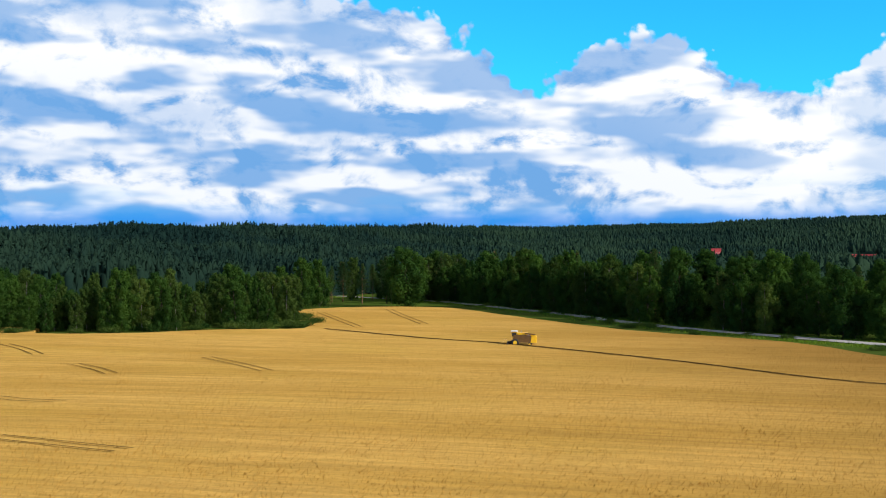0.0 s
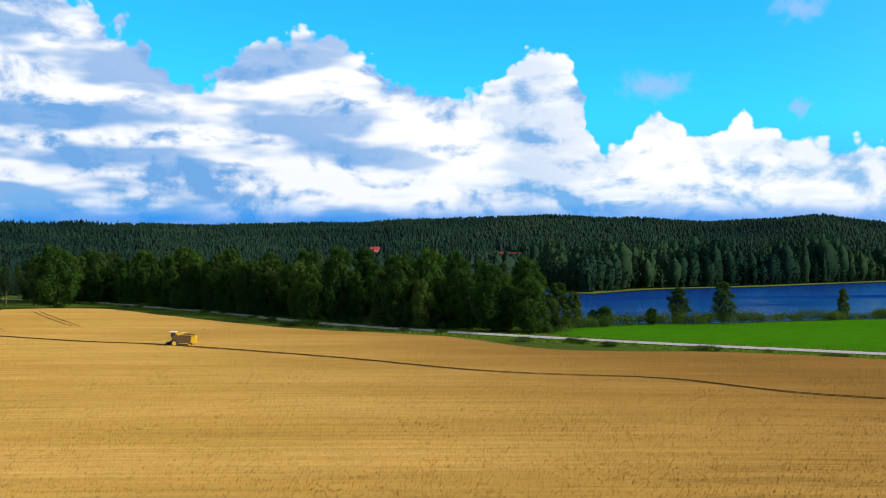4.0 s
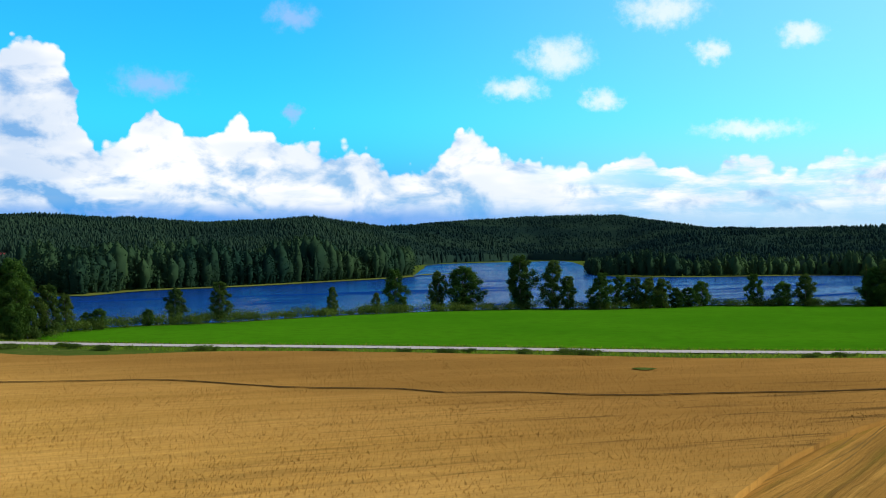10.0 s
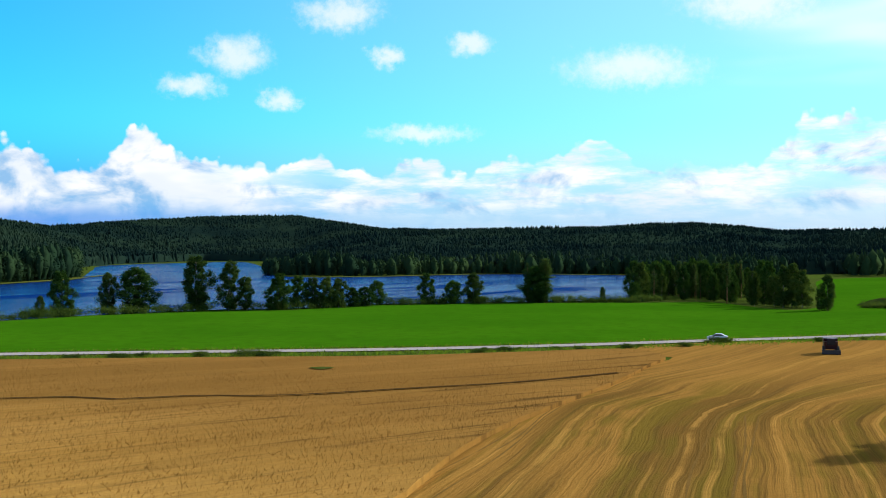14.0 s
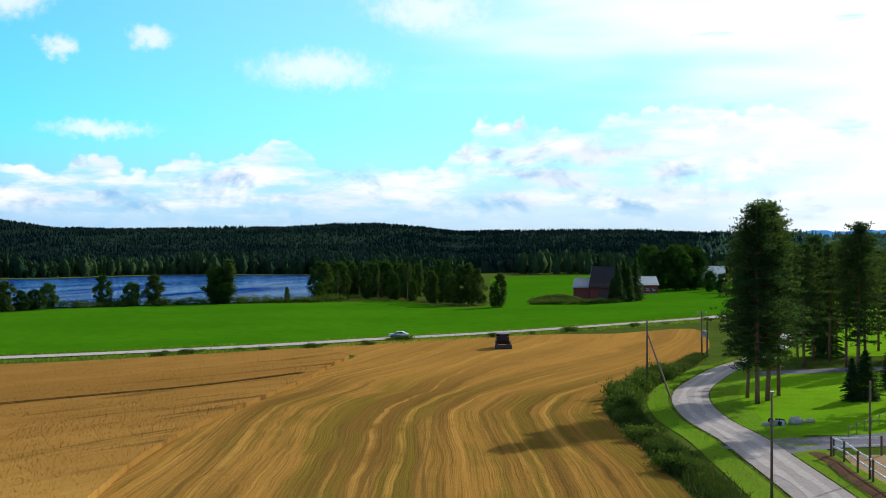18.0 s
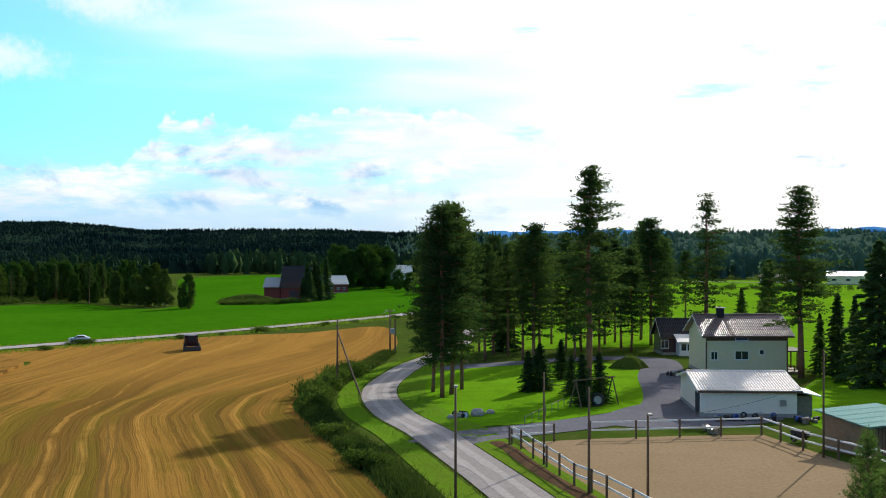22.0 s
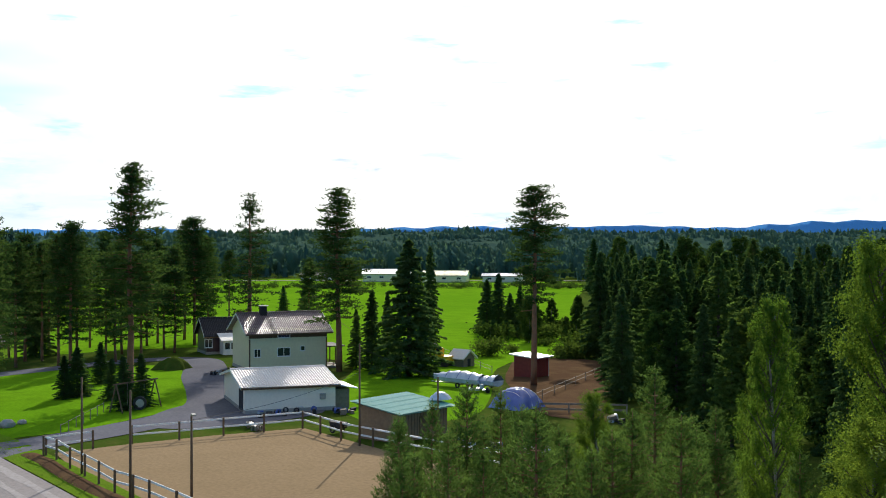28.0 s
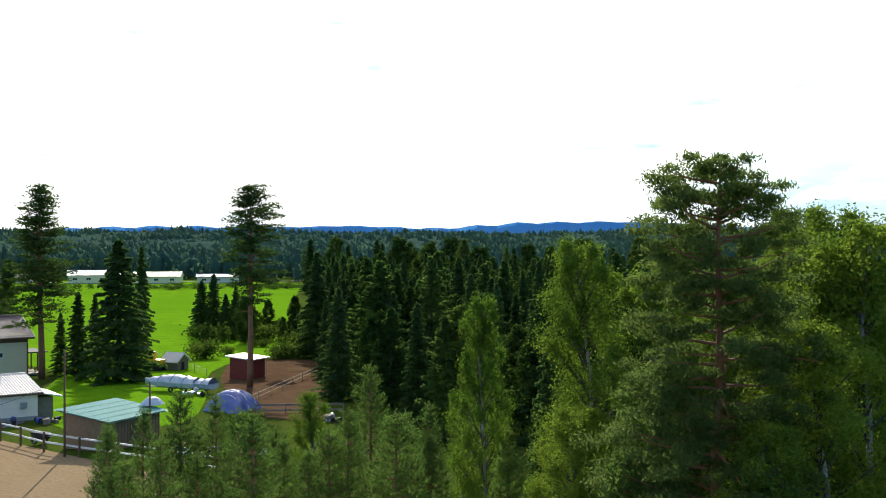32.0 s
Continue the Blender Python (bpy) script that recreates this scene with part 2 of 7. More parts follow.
# Dark hill woods; the blue in the colour stands for distance haze.
WOODS_LEAF = leaf_material("far_haze_tinted_foliage", (0.005, 0.016, 0.017), (0.023, 0.046, 0.027), 0.12, stands=0.006, speckle=0.1, patch=0.8, clumps=0.1)
# Haze over the far woods is painted in: paler, bluer leaf colours.
HAZE_PALE_LEAF = leaf_material("far_haze_pale_foliage", (0.05, 0.105, 0.095), (0.105, 0.175, 0.12), 0.4, stands=0.012, speckle=0.1, patch=0.7, clumps=0.1)
MIXED_LEAF = leaf_material("far_mixed_foliage", (0.008, 0.025, 0.018), (0.042, 0.078, 0.027), 0.14, stands=0.012, speckle=0.12, patch=0.8, clumps=0.12)


def ground_material(name, a, b, c, rough=0.95, coarse=0.02, mid=0.25, fine=3.0, relief=0.6, depth=0.2):
    """Ground cover of three colours mixed at three sizes, from drifts to tufts."""
    def build(n):
        p = spot(n)
        g1, g2, g3 = n.noise(p, coarse, 4.0, 0.6), n.noise(p, mid, 5.0, 0.65), n.noise(p, fine, 4.0, 0.7)
        col = n.mix(n.ramp(g1, 0.35, 0.65), (*a, 1), (*b, 1))
        col = n.mix(n.math("MULTIPLY", n.ramp(g2, 0.4, 0.75), 0.7), col, (*c, 1))
        col = n.mix(n.math("MULTIPLY", n.ramp(g3, 0.3, 0.75), 0.45), col, (c[0] * 0.55, c[1] * 0.55, c[2] * 0.55, 1))
        h = n.math("ADD", g3, n.math("MULTIPLY", g2, 1.5))
        d = n.add("ShaderNodeBsdfPrincipled", Base_Color=col, Roughness=rough, Normal=bump(n, h, relief, depth))
        d.inputs["Specular IOR Level"].default_value = 0.0
        return d.outputs[0]
    return material(name, build)


GROUND = ground_material("rough_grass", (0.055, 0.11, 0.012), (0.045, 0.08, 0.014), (0.11, 0.12, 0.03))
MEADOW = ground_material("meadow_grass", (0.04, 0.16, 0.004), (0.052, 0.185, 0.005), (0.034, 0.115, 0.004), relief=0.2, depth=0.1)
LAWN = ground_material("lawn_grass", (0.13, 0.30, 0.01), (0.16, 0.34, 0.012), (0.095, 0.21, 0.01), relief=0.25, depth=0.1)


def wheat_build(n, thin=0.0):
    """Standing crop: drifts of ripeness, long drill bands, backlit dimming painted in to the right, and darker streaks
    towards the cut side.
    """
    p = spot(n)
    x, y, z = n.add("ShaderNodeSeparateXYZ", Vector=p).outputs
    across = n.math("ADD", y, n.math("MULTIPLY", x, 0.3))
    drift, grain = n.noise(p, 0.03, 4.0, 0.6), n.noise(p, 2.2, 4.0, 0.75)
    bands = n.noise(n.add("ShaderNodeCombineXYZ", X=n.math("MULTIPLY", x, 0.012), Y=n.math("MULTIPLY", across, 0.06), Z=1.0).outputs[0], 1.0, 4.0, 0.6)
    lines = n.noise(n.add("ShaderNodeCombineXYZ", X=n.math("MULTIPLY", x, 0.035), Y=n.math("MULTIPLY", across, 0.75), Z=4.0).outputs[0], 1.0, 5.0, 0.7)
    streak = n.noise(n.add("ShaderNodeCombineXYZ", X=n.math("MULTIPLY", x, 0.03), Y=n.math("MULTIPLY", across, 0.33), Z=9.0).outputs[0], 1.0, 4.0, 0.65)
    tufts = n.noise(p, 0.45, 3.0, 0.7)
    col = n.mix(n.ramp(bands, 0.36, 0.64), (0.68, 0.4, 0.1, 1), (0.56, 0.32, 0.068, 1))
    col = n.mix(n.math("MULTIPLY", n.ramp(drift, 0.45, 0.7), 0.5), col, (0.6, 0.37, 0.075, 1))
    # Backlit part of the field: darker, browner colours painted in as x grows.
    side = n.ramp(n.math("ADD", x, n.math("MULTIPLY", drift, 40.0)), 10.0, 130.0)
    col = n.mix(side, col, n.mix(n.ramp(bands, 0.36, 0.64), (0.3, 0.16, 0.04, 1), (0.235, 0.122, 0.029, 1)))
    col = n.mix(n.math("MULTIPLY", n.ramp(lines, 0.36, 0.68), 0.36), col, (0.2, 0.115, 0.03, 1))
    col = n.mix(n.math("MULTIPLY", n.ramp(tufts, 0.5, 0.78), 0.3), col, (0.24, 0.14, 0.03, 1))
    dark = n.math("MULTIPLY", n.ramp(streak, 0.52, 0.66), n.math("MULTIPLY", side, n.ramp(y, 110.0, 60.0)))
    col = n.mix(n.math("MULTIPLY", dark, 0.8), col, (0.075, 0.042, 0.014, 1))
    col = n.mix(n.math("MULTIPLY", n.ramp(grain, 0.4, 0.8), 0.3), col, (0.2, 0.115, 0.03, 1))
    d = n.add("ShaderNodeBsdfPrincipled", Base_Color=col, Roughness=0.95, Normal=bump(n, n.math("ADD", grain, n.math("MULTIPLY", lines, 1.5)), 0.6, 0.16))
    d.inputs["Specular IOR Level"].default_value = 0.0
    if thin:
        lit = n.add("ShaderNodeBsdfTranslucent", Color=col)
        both = n.add("ShaderNodeMixShader", Fac=thin)
        n.tree.links.new(d.outputs[0], both.inputs[1])
        n.tree.links.new(lit.outputs[0], both.inputs[2])
        return both.outputs[0]
    return d.outputs[0]


def stubble_build(n):
    """Cut field: swaths of straw, weedy green strips and wheel lanes that run along the harvester's rows."""
    p = spot(n)
    x, y, z = n.add("ShaderNodeSeparateXYZ", Vector=p).outputs
    at = n.add("ShaderNodeAttribute")
    at.attribute_name = "row"
    row = n.math("ADD", at.outputs["Fac"], n.math("MULTIPLY", n.math("SUBTRACT", n.noise(p, 0.06, 3.0, 0.6), 0.5), 1.2))

    def stripes(stretch, pitch, seed, detail=3.0):
        return n.noise(n.add("ShaderNodeCombineXYZ", X=n.math("MULTIPLY", x, stretch), Y=n.math("MULTIPLY", row, pitch), Z=seed).outputs[0], 1.0, detail, 0.6)

    swath, lane, weeds, drill = stripes(0.005, 0.3, 2.0), stripes(0.008, 0.62, 6.0), stripes(0.01, 0.26, 11.0), stripes(0.05, 4.2, 15.0)
    patchy, grain = n.noise(p, 0.09, 4.0, 0.65), n.noise(p, 3.0, 4.0, 0.75)
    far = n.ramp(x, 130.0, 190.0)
    col = n.mix(n.ramp(swath, 0.4, 0.6), (0.17, 0.096, 0.023, 1), (0.31, 0.165, 0.037, 1))
    green = n.math("MULTIPLY", n.ramp(n.math("ADD", weeds, n.math("MULTIPLY", patchy, 0.35)), 0.6, 0.82), n.math("SUBTRACT", 1.0, n.math("MULTIPLY", far, 0.75)))
    col = n.mix(n.math("MULTIPLY", green, 0.85), col, (0.15, 0.11, 0.018, 1))
    straw = n.math("MULTIPLY", n.ramp(lane, 0.55, 0.66), n.ramp(patchy, 0.25, 0.55))
    col = n.mix(n.math("MULTIPLY", straw, 0.6), col, (0.48, 0.265, 0.062, 1))
    col = n.mix(n.math("MULTIPLY", n.math("MULTIPLY", n.ramp(lane, 0.45, 0.34), n.ramp(patchy, 0.7, 0.4)), 0.75), col, (0.105, 0.062, 0.018, 1))
    col = n.mix(n.math("MULTIPLY", n.ramp(drill, 0.5, 0.66), 0.5), col, (0.11, 0.066, 0.018, 1))
    col = n.mix(n.math("MULTIPLY", n.ramp(grain, 0.45, 0.8), 0.35), col, (0.1, 0.06, 0.018, 1))
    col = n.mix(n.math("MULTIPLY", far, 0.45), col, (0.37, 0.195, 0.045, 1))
    h = n.math("ADD", n.math("MULTIPLY", grain, 0.6), n.math("ADD", lane, n.math("MULTIPLY", drill, 0.6)))
    d = n.add("ShaderNodeBsdfPrincipled", Base_Color=col, Roughness=0.95, Normal=bump(n, h, 0.7, 0.2))
    d.inputs["Specular IOR Level"].default_value = 0.0
    return d.outputs[0]


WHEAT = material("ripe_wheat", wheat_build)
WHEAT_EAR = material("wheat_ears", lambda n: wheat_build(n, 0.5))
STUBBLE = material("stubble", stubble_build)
# Soil of the cut gap, darkened by painting in the standing crop's shade.
CUT_SOIL_SHADE = ground_material("shaded_cut_edge", (0.07, 0.042, 0.018), (0.055, 0.034, 0.015), (0.1, 0.06, 0.022), mid=0.6, relief=0.6, depth=0.1)
TRODDEN = ground_material("trodden_stubble", (0.19, 0.115, 0.032), (0.16, 0.098, 0.028), (0.22, 0.13, 0.036), relief=0.6, depth=0.1)
VERGE = ground_material("rough_verge", (0.11, 0.26, 0.012), (0.12, 0.22, 0.016), (0.13, 0.18, 0.028), mid=0.5)
TRACK = ground_material("worn_wheel_track", (0.45, 0.42, 0.41), (0.41, 0.38, 0.37), (0.35, 0.32, 0.31), mid=0.6, relief=0.3, depth=0.03)
GRAVEL = ground_material("gravel", (0.38, 0.35, 0.34), (0.33, 0.30, 0.29), (0.27, 0.25, 0.24), relief=0.3, depth=0.03)
LANE = ground_material("fine_grey_gravel", (0.19, 0.19, 0.215), (0.16, 0.16, 0.185), (0.13, 0.13, 0.15), relief=0.3, depth=0.03)
SAND = ground_material("arena_sand", (0.33, 0.24, 0.145), (0.3, 0.218, 0.13), (0.275, 0.2, 0.118), relief=0.2, depth=0.04)
DIRT = ground_material("bare_earth", (0.13, 0.078, 0.048), (0.1, 0.06, 0.038), (0.17, 0.115, 0.06), relief=0.7, depth=0.2)
REEDS = ground_material("shore_reeds", (0.13, 0.16, 0.03), (0.10, 0.13, 0.025), (0.16, 0.17, 0.04), relief=0.6, depth=0.2)
# Wooded ridge with the air's blue haze mixed into its base colour.
HAZE_RIDGE = ground_material("far_ridge_haze_blue", (0.085, 0.3, 0.66), (0.085, 0.3, 0.64), (0.08, 0.28, 0.6), relief=0.1)


def water_build(n):
    p = spot(n)
    lanes = n.add("ShaderNodeMapping", Vector=p)
    lanes.inputs["Scale"].default_value, lanes.inputs["Rotation"].default_value = (0.004, 0.03, 1), (0, 0, 0.5)
    calm = n.ramp(n.noise(lanes.outputs[0], 1.0, 4.0, 0.6), 0.38, 0.62)
    w = n.math("ADD", n.noise(p, 0.35, 4.0, 0.6), n.math("MULTIPLY", n.noise(p, 1.6, 3.0), 0.6))
    return n.add("ShaderNodeBsdfPrincipled", Base_Color=(0.003, 0.033, 0.17, 1), Roughness=0.15, IOR=1.33, Specular_IOR_Level=n.math("MULTIPLY", calm, 0.03), Normal=bump(n, w, 0.7, 0.6)).outputs[0]


WATER = material("lake_water", water_build)
PINE_BARK = plain("pine_bark", (0.16, 0.075, 0.04), (0.26, 0.12, 0.06), 0.9, 2.0, relief=0.6, depth=0.03)
DARK_BARK = plain("dark_bark", (0.05, 0.04, 0.03), (0.10, 0.08, 0.06), 0.9, 2.0, relief=0.6, depth=0.03)
BIRCH_BARK = plain("birch_bark", (0.42, 0.4, 0.36), (0.1, 0.08, 0.06), 0.8, 1.5, relief=0.3)
RED_WOOD = plain("red_boards", (0.16, 0.025, 0.02), (0.22, 0.04, 0.03), 0.8)
WHITE_PAINT = plain("white_paint", (0.78, 0.78, 0.76), (0.68, 0.67, 0.64), 0.5)
CREAM_WALL = plain("cream_render", (0.72, 0.68, 0.43), (0.64, 0.6, 0.38), 0.85)
GREY_WALL = plain("grey_render", (0.6, 0.57, 0.5), (0.52, 0.5, 0.44), 0.85)
TILE_ROOF = plain("glazed_roof_tile", (0.14, 0.09, 0.09), (0.2, 0.14, 0.14), 0.3)
GLOSS_ROOF = plain("painted_roof_sheet", (0.86, 0.78, 0.7), (0.74, 0.66, 0.6), 0.55)
PALE_ROOF = plain("pale_roof_sheet", (0.7, 0.66, 0.62), (0.8, 0.77, 0.74), 0.45)
GREEN_ROOF = plain("green_roof_sheet", (0.12, 0.36, 0.31), (0.17, 0.44, 0.38), 0.75)
DARK_ROOF = plain("dark_roof", (0.014, 0.013, 0.017), (0.026, 0.023, 0.027), 0.85)
GREY_WOOD = plain("weathered_wood", (0.16, 0.13, 0.1), (0.24, 0.2, 0.16), 0.85)
BROWN_WOOD = plain("brown_wood", (0.10, 0.06, 0.035), (0.15, 0.09, 0.05), 0.85)
GLASS = plain("window_glass", (0.02, 0.025, 0.03), (0.03, 0.035, 0.04), 0.08, relief=0.02)
YELLOW = plain("yellow_paint", (0.85, 0.5, 0.01), (0.7, 0.4, 0.01), 0.45)
DUSTY = plain("dusty_brown_panel", (0.15, 0.075, 0.012), (0.08, 0.04, 0.01), 0.7)
STRAW_LEAF = leaf_material("straw_stalks", (0.36, 0.21, 0.055), (0.54, 0.33, 0.1), 0.35, 1.2)
BLACK = plain("black_rubber", (0.015, 0.015, 0.015), (0.03, 0.03, 0.03), 0.85)
STEEL = plain("grey_steel", (0.3, 0.3, 0.3), (0.4, 0.4, 0.4), 0.4, metal=0.8)
WHITE_CAR = plain("white_car_paint", (0.8, 0.8, 0.8), (0.75, 0.75, 0.76), 0.2)
DARK_RED = plain("dark_red_paint", (0.05, 0.012, 0.022), (0.035, 0.01, 0.016), 0.4)
BLUE_TARP = plain("blue_tarpaulin", (0.03, 0.07, 0.28), (0.05, 0.1, 0.36), 0.3, relief=0.6)
WHITE_TARP = plain("pale_tarpaulin", (0.62, 0.67, 0.74), (0.36, 0.43, 0.56), 0.35, scale=1.2, relief=0.6)
ORANGE_TILE = plain("red_sheet_roof", (0.36, 0.025, 0.03), (0.28, 0.02, 0.025), 0.6)
GARAGE_WALL = plain("warm_white_render", (0.84, 0.76, 0.62), (0.76, 0.68, 0.55), 0.85)
SHED_WOOD = plain("tanned_boards", (0.2, 0.125, 0.07), (0.28, 0.18, 0.1), 0.85)
CREAM_ROOF = plain("cream_roof_sheet", (0.82, 0.7, 0.4), (0.74, 0.63, 0.36), 0.5)
SILVER_TARP = plain("glossy_blue_tarpaulin", (0.06, 0.09, 0.34), (0.2, 0.25, 0.52), 0.22, scale=0.45, relief=0.6)
STONE = plain("grey_stone", (0.25, 0.24, 0.22), (0.35, 0.33, 0.3), 0.9)

# ---------------------------------------------------------------- land
def ease(a, b, x):
    u = np.clip((np.asarray(x, float) - a) / (b - a), 0.0, 1.0)
    return u * u * (3 - 2 * u)


# Hills round the lake: bearing, foot, crest, height of the wood's top line above the eye in degrees.
HILLS = np.array([
    (-60, 420, 900, 1.2), (-24, 420, 900, 1.15), (-15, 430, 950, 1.5), (-7, 470, 1100, 1.35), (0, 560, 1700, 1.3), (6, 640, 2000, 1.0),
    (12, 740, 1900, 1.15), (18, 800, 1800, 1.4), (22, 800, 1700, 1.6), (27, 800, 1700, 1.4), (31, 800, 1700, 1.25), (36, 900, 1700, 1.5),
    (39.7, 1100, 2000, 1.0), (43, 1500, 2500, 1.25), (47, 1800, 2700, 1.5), (51.7, 1700, 2700, 1.55), (56, 930, 2500, 0.9),
    (61, 930, 2500, 0.88), (67, 930, 2400, 1.0), (71.7, 930, 2300, 1.2), (76, 930, 2300, 0.8), (84, 1000, 2200, 0.82), (94, 900, 1700, 0.6),
    (104, 900, 1700, 0.8), (114, 900, 1700, 0.85)])
HILLS = np.vstack([HILLS, [(125, 900, 1700, 0.8), (135, 900, 1700, 0.8), (150, 900, 1700, 0.9), (200, 900, 1700, 0.9)]])
HILLS[:, 3] += 0.2 * np.interp(HILLS[:, 0], (1, 5, 90, 96), (0, 1, 1, 0))
TREE_TOP = 15.0


# The lake's near bank, at the foot of the meadow: bearing and distance.
BANK_B, BANK_R = (18, 22, 26.3, 32, 40.5, 47.5, 51, 55.5, 64, 70), (290, 280, 304, 317, 367, 395, 396, 427, 447, 456)


def height_at(bearing, reach):
    """The land's height at a bearing in degrees (0 along +y, to the right) and a distance from the mast."""
    b, r = np.asarray(bearing, float), np.asarray(reach, float)
    side = ease(72, 105, b)
    z = -4.0 * ease(60, 230, r) * (1 - side) - 1.0 * ease(110, 300, r) * side
    z = z - 1.2 * ease(300, 420, r) * (1 - side) * ease(10, 24, b)
    bank = np.interp(b, BANK_B, BANK_R)
    z = z - 1.3 * ease(2, 16, r - bank) * (1 - ease(60, 120, r - bank)) * ease(19, 23, b) * (1 - ease(68, 71, b))
    foot, crest, top = (np.interp(b, HILLS[:, 0], HILLS[:, k]) for k in (1, 2, 3))
    rise = EYE + crest * np.tan(np.radians(top)) - TREE_TOP
    return z + np.maximum(rise, 0) * ease(0, 1, np.clip((r - foot) / (crest - foot), 0, 1) * 0.98)


def xy(bearing, reach):
    return reach * math.sin(radians(bearing)), reach * math.cos(radians(bearing))


def polar(x, y):
    return np.degrees(np.arctan2(x, y)), np.hypot(x, y)


def land(x, y):
    return height_at(*polar(np.asarray(x, float), np.asarray(y, float)))


def mesh_object(name, verts, faces, mat, smooth=False):
    me = bpy.data.meshes.new(name)
    me.from_pydata([tuple(map(float, v)) for v in verts], [], [tuple(map(int, f)) for f in faces])
    me.materials.append(mat)
    if smooth:
        me.polygons.foreach_set("use_smooth", np.ones(len(me.polygons), bool))
    me.update()
    return new(name, me)


def ground_sheet():
    rings = np.concatenate([[1.0], np.arange(12, 480, 6.0), np.geomspace(480, 4900, 70)])
    turns = np.arange(-180, 180, 1.5)
    b, r = np.meshgrid(turns, rings, indexing="ij")
    wide = np.where(b < -120, b + 360, b)
    z = height_at(wide, r)
    verts = np.stack([r * np.sin(np.radians(b)), r * np.cos(np.radians(b)), z], -1).reshape(-1, 3)
    n, m = b.shape
    faces = []
    for i in range(n):
        k = (i + 1) % n
        faces += [(i * m + j, i * m + j + 1, k * m + j + 1, k * m + j) for j in range(m - 1)]
    faces.append([i * m for i in range(n)])
    ob = mesh_object("ground", verts, faces, GROUND, True)
    return tagged(ob, "rough grass and forest floor rolling to wooded hills", "ground", kind="structure")


def curve_through(points, step, closed=False):
    """Points at even steps along a smooth line through the given ones."""
    p = np.array(points, float)
    n = len(p)
    out = []
    for i in range(n if closed else n - 1):
        if closed:
            a, b, c, d = p[i - 1], p[i], p[(i + 1) % n], p[(i + 2) % n]
        else:
            a, b, c, d = p[max(i - 1, 0)], p[i], p[i + 1], p[min(i + 2, n - 1)]
        k = max(1, int(np.hypot(*(c - b)) / step))
        for u in np.arange(k) / k:
            out.append(0.5 * (2 * b + (c - a) * u + (2 * a - 5 * b + 4 * c - d) * u * u + (3 * b - a - 3 * c + d) * u ** 3))
    if not closed:
        out.append(p[-1])
    return np.array(out)


def inside(pts, ring):
    x, y = pts[:, 0], pts[:, 1]
    hit = np.zeros(len(pts), bool)
    for (x0, y0), (x1, y1) in zip(ring, np.roll(ring, -1, 0)):
        if y0 != y1:
            hit ^= ((y0 > y) != (y1 > y)) & (x < (x1 - x0) * (y - y0) / (y1 - y0) + x0)
    return hit


def drape(name, ring, mat, step, lift, level=None, skirt=0.0, ripple=0.0):
    """A sheet within a closed outline, laid on the land (or level), with a skirt at its edge if it stands proud."""
    from mathutils.geometry import delaunay_2d_cdt
    ring = np.asarray(ring)
    lo, hi = ring.min(0), ring.max(0)
    gx, gy = np.meshgrid(np.arange(lo[0], hi[0], step), np.arange(lo[1], hi[1], step))
    pts = np.stack([gx.ravel(), gy.ravel()], -1)
    pts = pts + np.random.RandomState(3).uniform(-0.3, 0.3, pts.shape) * step
    pts = pts[inside(pts, ring)]
    every = [Vector(p) for p in np.vstack([ring, pts])]
    n = len(ring)
    v, _, f, *_ = delaunay_2d_cdt(every, [(i, (i + 1) % n) for i in range(n)], [], 1, 1e-4)
    v = np.array([tuple(q) for q in v])
    z = (land(v[:, 0], v[:, 1]) if level is None else np.full(len(v), level)) + lift
    if ripple:
        z = z + np.random.RandomState(5).uniform(-ripple, ripple, len(z))
    verts, faces = np.column_stack([v, z]).tolist(), [tuple(q) for q in f]
    faces = [q if np.cross(v[q[1]] - v[q[0]], v[q[2]] - v[q[0]]) > 0 else q[::-1] for q in faces]
    if skirt:
        k = len(verts)
        verts += [(x, y, zz - skirt) for x, y, zz in verts[:n]]
        faces += [(i, (i + 1) % n, k + (i + 1) % n, k + i) for i in range(n)]
    return mesh_object(name, verts, faces, mat, not skirt)


def strip(name, line, wide, mat, lift, crown=0.0):
    """A road along a line, laid on the land, with a slight crown."""
    line = np.asarray(line)
    t = np.gradient(line, axis=0)
    t /= np.hypot(t[:, 0], t[:, 1])[:, None]
    side = np.stack([-t[:, 1], t[:, 0]], -1)
    offs = (-0.5, -0.25, 0.0, 0.25, 0.5)
    w = np.broadcast_to(wide, len(line))[:, None]
    verts, faces = [], []
    for p, s, ww in zip(line, side, w[:, 0]):
        for o in offs:
            q = p + s * o * ww
            verts.append((*q, float(land(*q)) + lift + crown * (1 - (2 * o) ** 2)))
    m = len(offs)
    for i in range(len(line) - 1):
        faces += [(i * m + j, i * m + j + 1, (i + 1) * m + j + 1, (i + 1) * m + j) for j in range(m - 1)]
    return mesh_object(name, verts, [f[::-1] for f in faces], mat, True)


def ring_of(points, step=6.0):
    return curve_through([xy(*p) for p in points], step, True)


ground_sheet()
CROP = [(-60, 330), (-40, 330), (-21.7, 312), (-20.1, 286), (-16.5, 279), (-11, 286), (-8, 285), (-6.8, 297), (-7.8, 358), (-5.3, 386), (-0.1, 385),
        (3.4, 338), (9.1, 284), (14.6, 263), (18.2, 249), (21.9, 225), (26.3, 220), (32, 222), (40.5, 215), (47.5, 210), (55.5, 208),
        (62, 216), (68, 228), (70.3, 215), (69.4, 191), (67.8, 160), (64.8, 128), (61.5, 104), (59.1, 88), (57.2, 76), (52, 62), (42, 45), (0, 30), (-60, 30)]
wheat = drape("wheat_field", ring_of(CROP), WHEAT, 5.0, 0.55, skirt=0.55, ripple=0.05)
